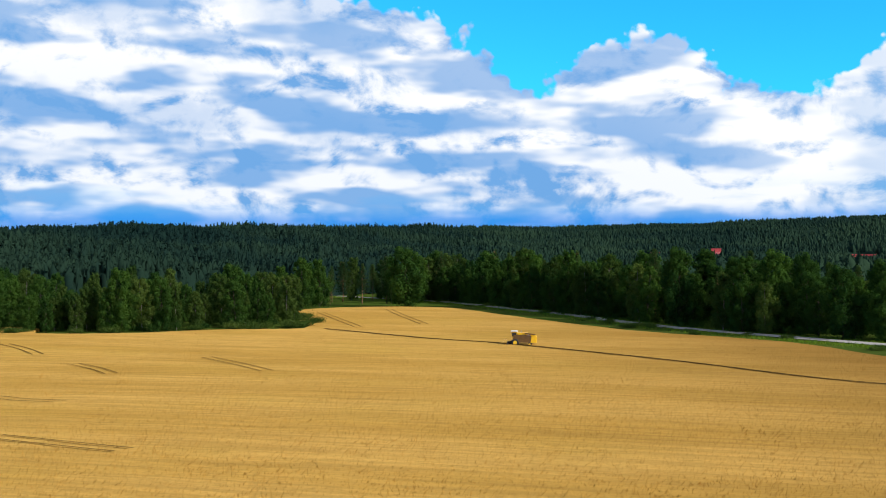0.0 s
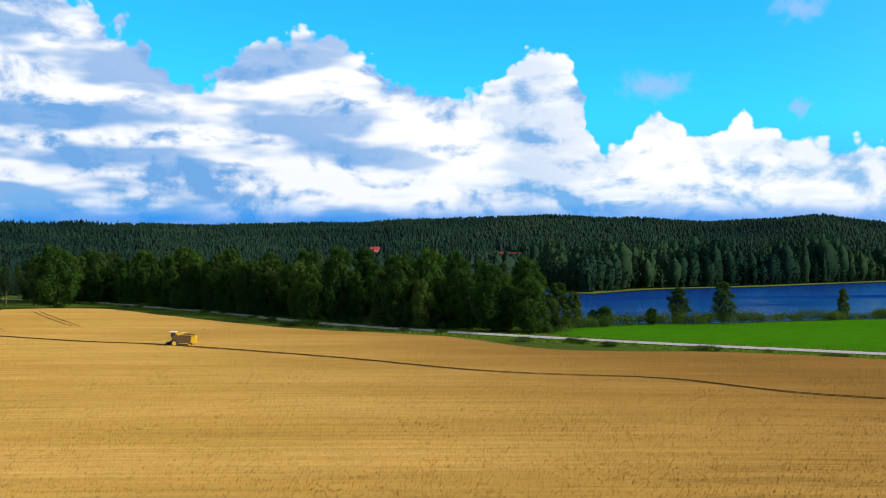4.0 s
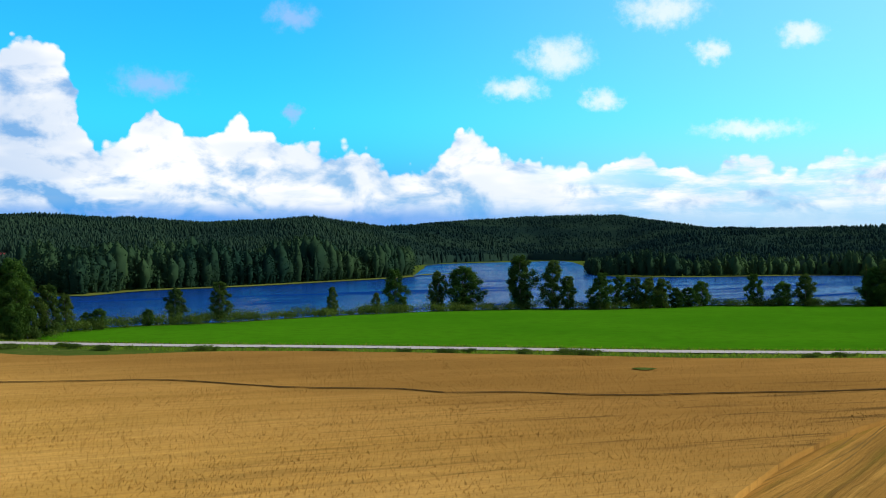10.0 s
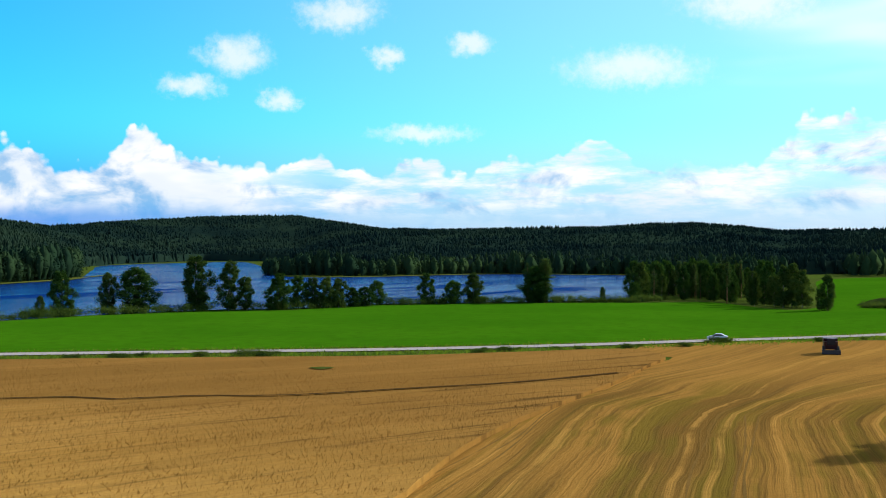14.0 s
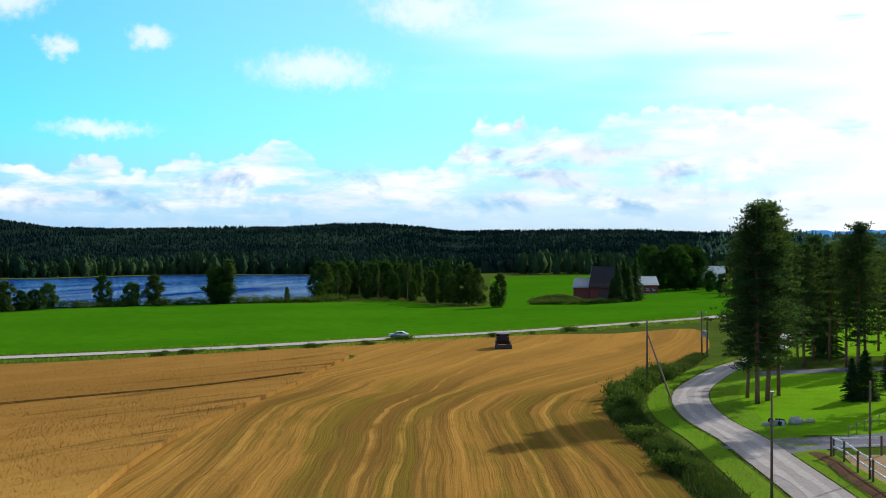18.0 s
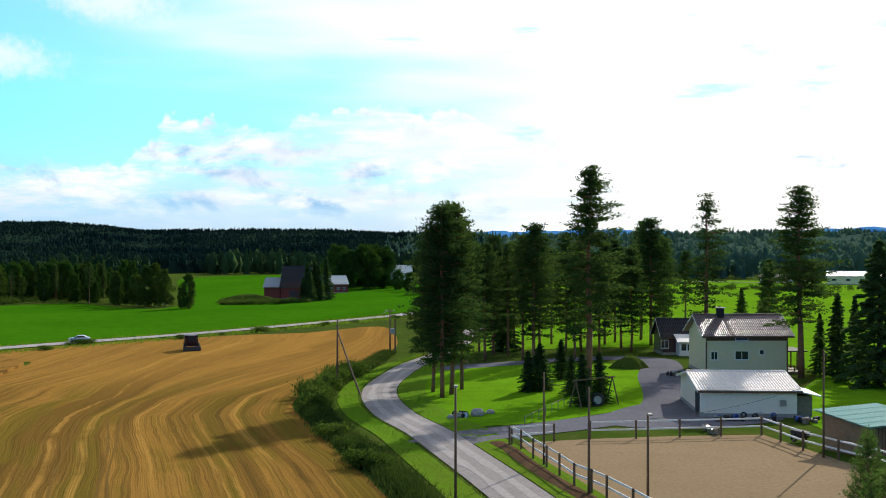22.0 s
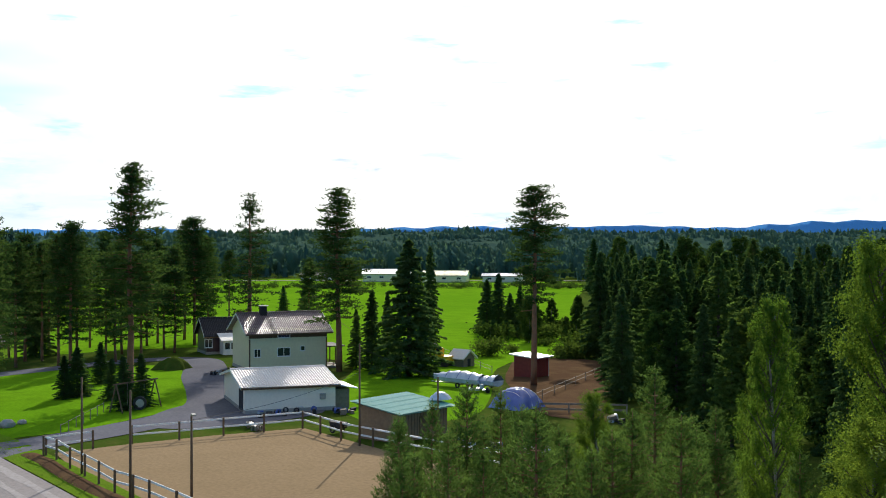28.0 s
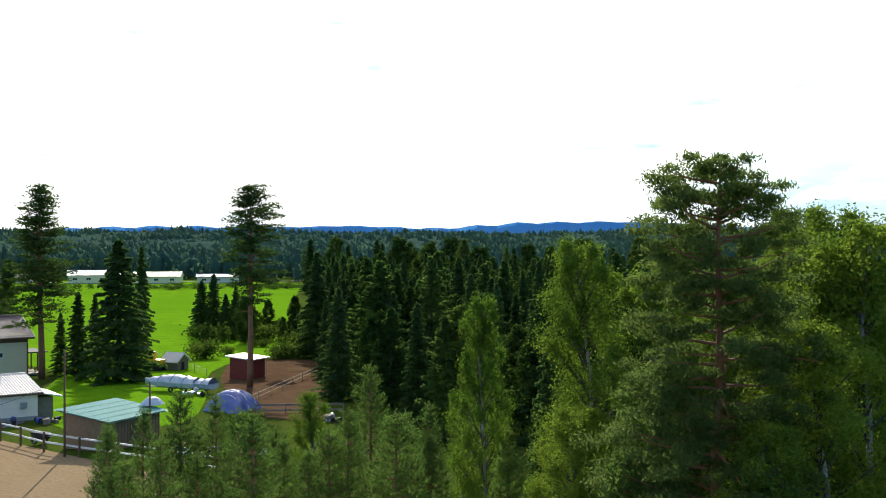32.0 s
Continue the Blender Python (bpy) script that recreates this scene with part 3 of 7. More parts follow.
tagged(wheat, "standing ripe golden wheat in a broad field", "field", kind="structure")
CUT = [(70.7, 215), (68, 229), (71.6, 249), (79.7, 262), (84, 262), (87.7, 274), (88.6, 224), (87.2, 182), (84.3, 144), (83.2, 128), (84.4, 108),
       (86.1, 89), (88, 76), (90, 55), (70, 30), (42, 42), (50.5, 61), (55.8, 75), (57.9, 87), (60.4, 103), (63.8, 127), (66.8, 159), (68.4, 190)]
# The harvester's rows: the field's edge along the farm road, and how far from it the rows of each pass run at several places.
EDGE_X, EDGE_Y = (40, 60, 78, 91, 107, 120, 137, 162, 191, 240), (-8, -2, 2.5, 6, 10.8, 14, 15, 13.5, 10.3, 8)
PASS_X = (60, 140, 160, 180, 205, 240)
PASSES = {0: (0, 0, 0, 0, 0, 0), 8: (8, 7.5, 4, 2.5, 1.5, 1), 13: (12.5, 12.8, 9.8, 6.8, 4.5, 3), 20: (20, 20, 20, 19, 13, 7),
          25: (25, 24, 28, 32, 35, 33), 34: (34, 36.5, 40, 41.6, 43, 44), 45: (44, 44, 49, 51, 53, 55), 70: (69, 69, 74, 76, 78, 80)}


def row_of(x, y):
    """Which row of the harvest a place lies on."""
    off = y - np.interp(x, EDGE_X, EDGE_Y)
    return float(np.interp(off, [np.interp(x, PASS_X, q) for q in PASSES.values()], list(PASSES)))


def row_offset(x, d):
    return np.interp(d, list(PASSES), [np.interp(x, PASS_X, q) for q in PASSES.values()])


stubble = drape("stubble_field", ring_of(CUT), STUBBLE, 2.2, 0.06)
rows_of_field = stubble.data.attributes.new("row", "FLOAT", "POINT")
rows_of_field.data.foreach_set("value", [row_of(v.co.x, v.co.y) for v in stubble.data.vertices])
tagged(stubble, "cut stubble field with pale straw rows and wheel tracks", "field", kind="structure")
GRASS = [(22.6, 269), (24, 290), (26.3, 301), (32, 314), (40.5, 364), (47.5, 392), (51, 392), (55.5, 424), (64, 443), (69.6, 452), (72.7, 459),
         (75.3, 415), (77.5, 420), (77.6, 600), (78.0, 790), (82, 850), (87, 760), (90, 600), (91, 430), (90, 345), (88, 326), (80, 283), (73, 263), (66, 245), (55, 234),
         (44, 234), (33, 243), (29, 248)]
tagged(drape("meadow", ring_of(GRASS), MEADOW, 7.0, 0.08), "bright green mown meadow sloping to the lake", "meadow", kind="structure")
LAKE = [(14, 345), (16.5, 320), (20, 305), (23, 292), (26, 309), (32, 323), (40.5, 373), (47.5, 401), (51, 403), (56, 434), (66.9, 468), (69.5, 540), (71, 700),
        (69.5, 860), (66, 892), (61, 896), (55, 823), (50.8, 857), (50, 1200), (48.8, 1680), (46.2, 1590), (42.3, 1390), (41.6, 1100), (41, 830), (39.9, 775), (32, 617),
        (27.5, 573), (24.5, 520), (22.7, 560), (21.9, 700), (20.6, 700), (19.8, 520), (16, 430)]
tagged(drape("lake", ring_of(LAKE, 10.0), WATER, 30.0, 0.0, level=-5.05), "deep blue lake rippled by wind", "lake", kind="structure")
FAR_ROAD = [xy(*p) for p in ((-8, 520), (-4, 470), (-0.1, 433), (3.4, 385), (6.2, 354), (9.1, 320), (12, 297), (20.5, 262), (29.2, 242), (37.7, 233), (47.5, 227),
                             (55.5, 227), (65.4, 238), (72.7, 256), (79.7, 275), (85.4, 298), (88.4, 314))]
BEND = [(330, 0), (341, -8), (325, -15), (285, -13.6), (244, -10.3), (200, -4), (177, 1.5), (161, 4.0), (144.5, 5.6), (130.5, 5.2), (116, 3.0), (104, -0.3), (93.5, -2.6), (77, -6.2), (60, -9.5), (20, -16)]
tagged(strip("road", curve_through(FAR_ROAD + [(325, 4)], 6.0), 5.6, TRACK, 0.2, 0.08), "pale gravel country road beside the fields", "road", kind="structure")
farm_road = tagged(strip("road", curve_through(BEND, 3.0), 4.3, GRAVEL, 0.07, 0.03), "pale gravel farm road with worn wheel tracks", "road", kind="structure")
worn = curve_through(BEND, 1.5)
worn_way = np.gradient(worn, axis=0)
worn_way /= np.hypot(worn_way[:, 0], worn_way[:, 1])[:, None]
worn_side = np.column_stack([worn_way[:, 1], -worn_way[:, 0]])
for shift, broad, cover, seed in ((-0.85, 0.75, TRACK, 1), (0.85, 0.75, TRACK, 2)):
    uneven = np.array([noise.noise((k * 0.21, seed * 7.0, 0)) + 0.6 * noise.noise((k * 0.9, seed * 3.0, 5)) for k in range(len(worn))])
    bit = strip("wheel_track" if cover is TRACK else "grass_strip", worn + worn_side * (shift + 0.15 * uneven[:, None]), np.maximum(broad * (1 + 0.9 * uneven), 0.06), cover, 0.105 if abs(shift) < 1 else 0.09)
    bit.parent = farm_road
LANE_LINE = [(165, 0.5), (168, -6), (172, -17), (175, -27), (171, -34.5), (160, -34), (146, -31), (130, -28.5), (119, -26), (112, -21), (106, -13), (101, -4), (97, -1)]
tagged(strip("driveway", curve_through(LANE_LINE, 2.5), [6.0] * 1, LANE, 0.06), "grey gravel driveway curving round the lawn", "driveway", kind="structure")
tagged(drape("yard", curve_through([(122, -25), (128, -31), (121, -36), (113, -37), (107, -33), (104, -22), (108, -17), (116, -20)], 2.0, True), LANE, 3.0, 0.052),
       "grey gravel yard before the garage", "yard", kind="structure")
LAWN_1 = [(168, -3), (168, -14), (167, -26), (158, -30), (146, -28), (130, -25.5), (119, -23), (109, -12), (107, -6), (104.5, -3.2), (116, 0.4), (130, 2.5), (144, 2.8), (160, 1)]
tagged(drape("lawn", curve_through(LAWN_1, 2.0, True), LAWN, 3.0, 0.036), "sunlit green lawn between road and driveway", "lawn", kind="structure")
LAWN_2 = [(200, -6), (196, -30), (190, -45), (170, -52), (150, -53), (120, -39), (103, -37), (97, -40), (100, -48), (116, -58), (132, -66), (146, -76), (162, -96),
          (200, -119), (300, -178), (480, -284), (560, -240), (600, -150), (620, -60), (560, -10), (400, -22), (300, -25), (240, -18)]
tagged(drape("pasture", curve_through(LAWN_2, 6.0, True), LAWN, 7.0, 0.03), "bright green grass behind the house reaching far fields", "grass", kind="structure")
ARENA = [(97, -8.2), (98.6, -15), (99.6, -22), (100.2, -30.5), (88, -33), (78, -35.5), (60, -40), (50, -38), (48, -20), (60, -14.5), (75, -12), (83, -10.1), (90, -8.9)]
arena = drape("riding_arena", np.vstack([np.array(ARENA)]), SAND, 3.0, 0.045)
tagged(arena, "fenced riding arena of brown sand", "arena", kind="structure")
PADDOCK = [(137, -71), (124, -64), (110, -59), (97, -55), (92, -59), (98, -62), (115, -74), (132, -88), (147, -88), (150, -80)]
tagged(drape("paddock", curve_through(PADDOCK, 3.0, True), DIRT, 3.0, 0.06), "trampled brown earth paddock", "paddock", kind="structure")

# ---------------------------------------------------------------- trees
def part(name, verts, faces, mat, parent, label="", smooth=False):
    ob = mesh_object(name, verts, faces, mat, smooth)
    ob.parent = parent
    return tagged(ob, label)


def tube(path, radii, sides=7):
    """Vertices and faces of a tapering stem along a path."""
    path = np.asarray(path, float)
    verts, faces = [], []
    for i, (p, r) in enumerate(zip(path, radii)):
        t = path[min(i + 1, len(path) - 1)] - path[max(i - 1, 0)]
        t = t / (np.linalg.norm(t) + 1e-9)
        a = np.cross(t, (0.13, 1.0, 0.05) if abs(t[1]) < 0.9 else (1.0, 0.1, 0))
        a /= np.linalg.norm(a)
        b = np.cross(t, a)
        for k in range(sides):
            w = 2 * math.pi * k / sides
            verts.append(tuple(p + r * (math.cos(w) * a + math.sin(w) * b)))
    for i in range(len(path) - 1):
        for k in range(sides):
            faces.append((i * sides + k, i * sides + (k + 1) % sides, (i + 1) * sides + (k + 1) % sides, (i + 1) * sides + k))
    faces.append(tuple(range(sides))[::-1])
    faces.append(tuple(range((len(path) - 1) * sides, len(path) * sides)))
    return verts, faces


def merge(bits):
    verts, faces = [], []
    for v, f in bits:
        k = len(verts)
        verts += list(v)
        faces += [tuple(i + k for i in q) for q in f]
    return verts, faces


def leaves(rng, centres, long, wide, along=None, spread=1.0, normal=None):
    """Small bent leaf sprays: one diamond of two triangles at each centre."""
    c = np.asarray(centres, float)
    n = len(c)
    d = rng.normal(size=(n, 3)) * spread
    if along is not None:
        d = d * 0.5 + np.asarray(along)
    face = rng.normal(size=(n, 3))
    if normal is not None:
        face = np.asarray(normal) + 0.45 * face
        d = d - (d * normal).sum(1)[:, None] * np.asarray(normal)
    d /= np.linalg.norm(d, axis=1)[:, None]
    s = np.cross(d, face)
    s /= np.linalg.norm(s, axis=1)[:, None] + 1e-9
    up = np.cross(d, s)
    k = rng.uniform(0.6, 1.3, (n, 1))
    a, b = c - d * k * long / 2, c + d * k * long / 2
    e, f = c + s * k * wide / 2 + up * wide * 0.15, c - s * k * wide / 2 + up * wide * 0.15
    verts = np.stack([a, e, b, f], 1).reshape(-1, 3)
    i = np.arange(n)[:, None] * 4
    return verts, np.concatenate([i + (0, 1, 2), i + (0, 2, 3)], 1).reshape(-1, 3)


def leaf_part(name, verts, faces, mat, parent, label=""):
    me = bpy.data.meshes.new(name)
    me.vertices.add(len(verts))
    me.vertices.foreach_set("co", np.asarray(verts, np.float32).ravel())
    f = np.asarray(faces, np.int32)
    me.loops.add(f.size)
    me.loops.foreach_set("vertex_index", f.ravel())
    me.polygons.add(len(f))
    me.polygons.foreach_set("loop_start", np.arange(0, f.size, f.shape[1], dtype=np.int32))
    me.update(calc_edges=True)
    me.materials.append(mat)
    ob = new(name, me)
    if parent is not None:
        ob.parent = parent
    return tagged(ob, label)


def make_pine(seed, tall, bare, width, count, label, dense=1.0, leaf=0.32, flat=0.0, tuft=1.0, mat=None, slim=0.45, inner=0.3, loose=0.14):
    """A Scots pine: straight trunk, bare below, whorls of limbs that carry clumps of needles."""
    rng = np.random.RandomState(seed)
    top = new("pine_tree")
    tagged(top, label, "pine tree")
    zs = np.linspace(0, tall, 12)
    sway = np.cumsum(rng.normal(0, 0.05, (12, 2)), 0)
    path = np.column_stack([sway, zs])
    r0 = 0.011 * tall + 0.04
    v, f = tube(path, r0 * (1 - zs / tall) ** 0.8 + 0.02, 8)
    part("trunk", v, f, PINE_BARK, top, "reddish flaky pine trunk", True)
    limbs, clumps = [], []
    n = int(30 * dense)
    for i in range(n):
        u = bare + (0.98 - bare) * (i + rng.uniform(0, 1)) / n
        z = u * tall
        w = (u - bare) / (1 - bare)
        reach = width * (0.45 + 0.75 * math.sin(math.pi * min(1, 0.25 + 0.8 * w))) * rng.uniform(0.45, 1.0) * (1.3 - 0.85 * w)
        reach = reach * (1 - flat) + flat * width * rng.uniform(0.5, 1.0) * (1.0 - 0.12 * w - 0.22 * w ** 6)
        a = i * 2.4 + rng.uniform(-0.5, 0.5)
        base = np.array([np.interp(z, zs, sway[:, 0]), np.interp(z, zs, sway[:, 1]), z])
        out = np.array([math.cos(a), math.sin(a), 0])
        rise = rng.uniform(-0.3, 0.25) + 0.6 * w * (1 - flat)
        mid, end = base + out * reach * 0.55 + (0, 0, reach * rise * 0.35), base + out * reach + (0, 0, reach * rise)
        limbs.append(tube([base, mid, end], [0.05 + 0.03 * (1 - w), 0.035, 0.012], 5))
        for k in range(3 + int(reach * 1.6)):
            t = rng.uniform(inner, 1.05)
            c = base + (mid - base) * min(1, t / 0.55) + (end - mid) * max(0, (t - 0.55) / 0.45)
            clumps.append((c + rng.normal(0, (0.3 * reach ** 0.5, 0.3 * reach ** 0.5, loose), 3), 0.26 + 0.2 * reach ** 0.5))
    clumps.append((np.array([*sway[-1], tall]), 0.35))
    v, f = merge(limbs)
    tagged(part("branchwork", v, f, PINE_BARK, top), kind="stuff")
    per = max(6, int(count / len(clumps)))
    pts = np.concatenate([c + rng.normal(0, 1, (per, 3)) * (s * tuft, s * tuft, s * 0.42 * tuft) for c, s in clumps])
    v, f = leaves(rng, pts, leaf, leaf * slim, along=np.tile((0, 0, 0.35), (len(pts), 1)))
    leaf_part("crown", v, f, mat or PINE_LEAF, top, "dark green clumps of needles")
    return top


def make_tall_pine(seed, tall, bare, width, label, profile, gaps=0.2, per=20, leaf=0.4, step=0.66, loose=0.12):
    """A tall forest pine: whorls of limbs one above another, each limb carrying flat sprays of needles, with sky between."""
    rng = np.random.RandomState(seed)
    top = new("pine_tree")
    tagged(top, label, "pine tree")
    zs = np.linspace(0, tall, 12)
    sway = np.cumsum(rng.normal(0, 0.05, (12, 2)), 0)
    v, f = tube(np.column_stack([sway, zs]), (0.0095 * tall + 0.03) * (1 - zs / tall) ** 0.8 + 0.02, 8)
    part("trunk", v, f, PINE_BARK, top, "reddish flaky pine trunk", True)
    limbs, pts, ways = [], [], []
    z = bare * tall * 0.85
    while z < tall * 0.985:
        w = (z - bare * tall) / (tall * (1 - bare))
        lean = rng.uniform(0, 6.28)
        for k in range(rng.randint(4, 7)):
            if rng.uniform() < gaps + (0.55 if w < 0 else 0.25 * (w < 0.18)):
                continue
            a = k * 1.2 + lean + rng.uniform(-0.4, 0.4)
            reach = width * np.interp(max(w, 0), (0, 0.15, 0.4, 0.7, 0.9, 1), profile) * rng.uniform(0.55, 1.12) * (1 + 0.18 * math.sin(a + seed))
            base = np.array([np.interp(z, zs, sway[:, 0]), np.interp(z, zs, sway[:, 1]), z + rng.uniform(-0.2, 0.2)])
            out = np.array([math.cos(a), math.sin(a), 0])
            rise = np.interp(w, (0, 0.5, 1), (-0.22, 0.05, 0.75)) + rng.uniform(-0.12, 0.12)
            mid, end = base + out * reach * 0.5 + (0, 0, reach * rise * 0.4), base + out * reach + (0, 0, reach * (rise + 0.06))
            limbs.append(tube([base, mid, end], [0.05, 0.03, 0.01], 4))
            if w < 0:
                continue
            side = np.array([-out[1], out[0], 0])
            for q in range(2 + int(reach * 2.3)):
                t = rng.uniform(0.22, 1.03) if w < 0.85 else rng.uniform(0, 1)
                c = base + (mid - base) * min(1, t / 0.5) + (end - mid) * max(0, (t - 0.5) / 0.5)
                c = c + side * rng.normal(0, 0.17 * reach * (0.4 + 0.8 * t)) + (0, 0, rng.normal(0.05, loose))
                r = rng.uniform(0.22, 0.4)
                pts.append(c + rng.normal(0, 1, (per, 3)) * (r, r, r * 0.34))
                ways.append(np.tile(out * 0.5 + (0, 0, 0.3), (per, 1)))
        z += step * rng.uniform(0.75, 1.25) * (1 - 0.45 * max(w, 0))
    v, f = merge(limbs)
    tagged(part("branchwork", v, f, PINE_BARK, top), kind="stuff")
    v, f = leaves(rng, np.concatenate(pts), leaf, leaf * 0.32, along=np.concatenate(ways))
    leaf_part("crown", v, f, PINE_LEAF, top, "dark green layered needles")
    return top


def make_young_pine(seed, tall, width, label, per=26):
    """A young pine: close whorls of rising limbs set with bottle-brush shoots."""
    rng = np.random.RandomState(seed)
    top = new("young_pine")
    tagged(top, label, "young pine")
    v, f = tube([(0, 0, 0), (0.05, 0.03, tall * 0.5), (0, 0, tall)], [0.012 * tall, 0.007 * tall, 0.015], 7)
    part("trunk", v, f, PINE_BARK, top, smooth=True)
    limbs, shoots = [], []
    z = 0.06 * tall
    while z < tall * 0.96:
        w = z / tall
        lean = rng.uniform(0, 6.28)
        for k in range(6):
            if rng.uniform() < 0.12:
                continue
            a = k * 1.05 + lean + rng.uniform(-0.25, 0.25)
            reach = width * np.interp(w, (0, 0.15, 0.45, 0.8, 1), (0.75, 1, 0.78, 0.34, 0.06)) * rng.uniform(0.7, 1.12)
            out = np.array([math.cos(a), math.sin(a), 0])
            side = np.array([-out[1], out[0], 0])
            base = np.array([0, 0, z])
            mid, end = base + out * reach * 0.55 + (0, 0, reach * 0.16), base + out * reach + (0, 0, reach * rng.uniform(0.4, 0.75))
            limbs.append(tube([base, mid, end], [0.03, 0.02, 0.008], 4))
            shoots.append((end, out * 0.5 + np.array((0, 0, 1.0))))
            for q in range(2 + int(reach * 3.2)):
                t = rng.uniform(0.25, 1.0)
                c = base + (mid - base) * min(1, t / 0.55) + (end - mid) * max(0, (t - 0.55) / 0.45)
                s = rng.normal(0, 1)
                shoots.append((c + side * s * 0.16 * reach, out * 0.5 + side * s * 0.5 + np.array((0, 0, rng.uniform(0.3, 1.0)))))
        z += rng.uniform(0.36, 0.56)
    shoots.append((np.array((0, 0, tall - 0.2)), np.array((0, 0, 1.0))))
    pts, ways = [], []
    for c, d in shoots:
        d = d / np.linalg.norm(d)
        n = per
        u = rng.uniform(-0.25, 0.42, n)
        pts.append(c + np.outer(u, d) + rng.normal(0, 0.055, (n, 3)))
        ways.append(np.tile(d * 0.9, (n, 1)))
    v, f = merge(limbs)
    tagged(part("branchwork", v, f, PINE_BARK, top), kind="stuff")
    v, f = leaves(rng, np.concatenate(pts), 0.15, 0.045, along=np.concatenate(ways))
    leaf_part("crown", v, f, YOUNG_LEAF, top)
    return top


def make_spruce(seed, tall, width, count, label, name="spruce_tree", mat=None, droop=0.25, leaf=None, twigs=9, taper=0.85):
    """A conifer with branches to the ground: tiers of sloping sprays round a straight stem."""
    rng = np.random.RandomState(seed)
    top = new(name)
    tagged(top, label, name.replace("_", " "))
    v, f = tube([(0, 0, 0), (0, 0, tall * 0.5), (0, 0, tall)], [0.012 * tall + 0.03, 0.008 * tall + 0.02, 0.015], 7)
    part("trunk", v, f, DARK_BARK, top, smooth=True)
    n = int(tall * twigs)
    pts, ways, limbs = [], [], []
    per = max(4, int(count / n))
    for i in range(n):
        u = ((i + rng.uniform(0, 1)) / n) ** 1.1
        z = (0.04 + 0.95 * u) * tall
        reach = width * (1 - u) ** taper * rng.uniform(0.55, 1.15) + 0.12
        a = i * 2.4 + rng.uniform(-0.4, 0.4)
        out = np.array([math.cos(a), math.sin(a), 0])
        tip = -droop * reach + 0.12 * reach * (u > 0.6)
        if i % 4 == 0:
            limbs.append(tube([(0, 0, z), tuple(out * reach * 0.8 + (0, 0, z + tip * 0.8))], [0.035, 0.01], 4))
        t = rng.uniform(0.1, 1.0, per) ** 0.75
        side = rng.normal(0, 0.2 * reach + 0.06, per) * (1.15 - t)
        p = np.outer(t * reach, out) + np.outer(side, (-out[1], out[0], 0))
        p[:, 2] += z + tip * t ** 1.3 + rng.normal(0, 0.06, per)
        pts.append(p)
        ways.append(np.tile(out * 0.8 + (0, 0, -0.3), (per, 1)))
    v, f = merge(limbs)
    tagged(part("branchwork", v, f, DARK_BARK, top), kind="stuff")
    size = leaf or 0.36
    v, f = leaves(rng, np.concatenate(pts), size, size * 0.42, along=np.concatenate(ways) * 1.2)
    leaf_part("crown", v, f, mat or SPRUCE_LEAF, top)
    return top


def make_broadleaf(seed, tall, width, base, count, label, name="birch_tree", mat=None, bark=None, size=0.34, clumps=1.0):
    """A birch or alder: a leaning stem, rising limbs, and leaf clumps in an uneven oval crown."""
    rng = np.random.RandomState(seed)
    top = new(name)
    tagged(top, label, name.replace("_", " "))
    sway = np.cumsum(rng.normal(0, 0.012 * tall, (7, 2)), 0)
    sway[0] = 0
    zs = np.linspace(0, tall * 0.93, 7)
    v, f = tube(np.column_stack([sway, zs]), 0.008 * tall * (1 - zs / tall) + 0.03, 7)
    part("trunk", v, f, bark or BIRCH_BARK, top, smooth=True)
    limbs, pts, outs = [], [], []
    n = int((12 + tall * 1.3) * clumps)
    per = int(count / n)
    for i in range(n):
        u = (i + rng.uniform(0, 1)) / n
        z = (base + (0.96 - base) * u) * tall
        w = math.sin(math.pi * (0.16 + 0.76 * u ** 0.9)) ** 0.8
        reach = width * w * rng.uniform(0.25, 0.85)
        a = i * 2.4 + rng.uniform(-0.7, 0.7)
        root = np.array([np.interp(z - 0.5 * reach, zs, sway[:, 0]), np.interp(z - 0.5 * reach, zs, sway[:, 1]), max(z - 0.9 * reach - 0.4, tall * base * 0.7)])
        end = np.array([root[0] + math.cos(a) * reach, root[1] + math.sin(a) * reach, z])
        limbs.append(tube([root, end], [0.0035 * tall, 0.01], 4))
        size_of = width * rng.uniform(0.2, 0.44) * (1.1 - 0.5 * u) / clumps ** 0.3
        way = rng.normal(size=(per, 3))
        way /= np.linalg.norm(way, axis=1)[:, None]
        pts.append(end + way * (size_of, size_of, size_of * 1.15) * rng.uniform(0.3, 1.2, (per, 1)) + rng.normal(0, 0.1, (per, 3)))
        outs.append(way)
    v, f = merge(limbs)
    tagged(part("branchwork", v, f, DARK_BARK, top), kind="stuff")
    pts = np.concatenate(pts)
    pts[:, 2] = np.maximum(pts[:, 2], 0.2)
    v, f = leaves(rng, pts, size, size * 0.75, normal=np.concatenate(outs))
    leaf_part("crown", v, f, mat or BIRCH_LEAF, top)
    return top


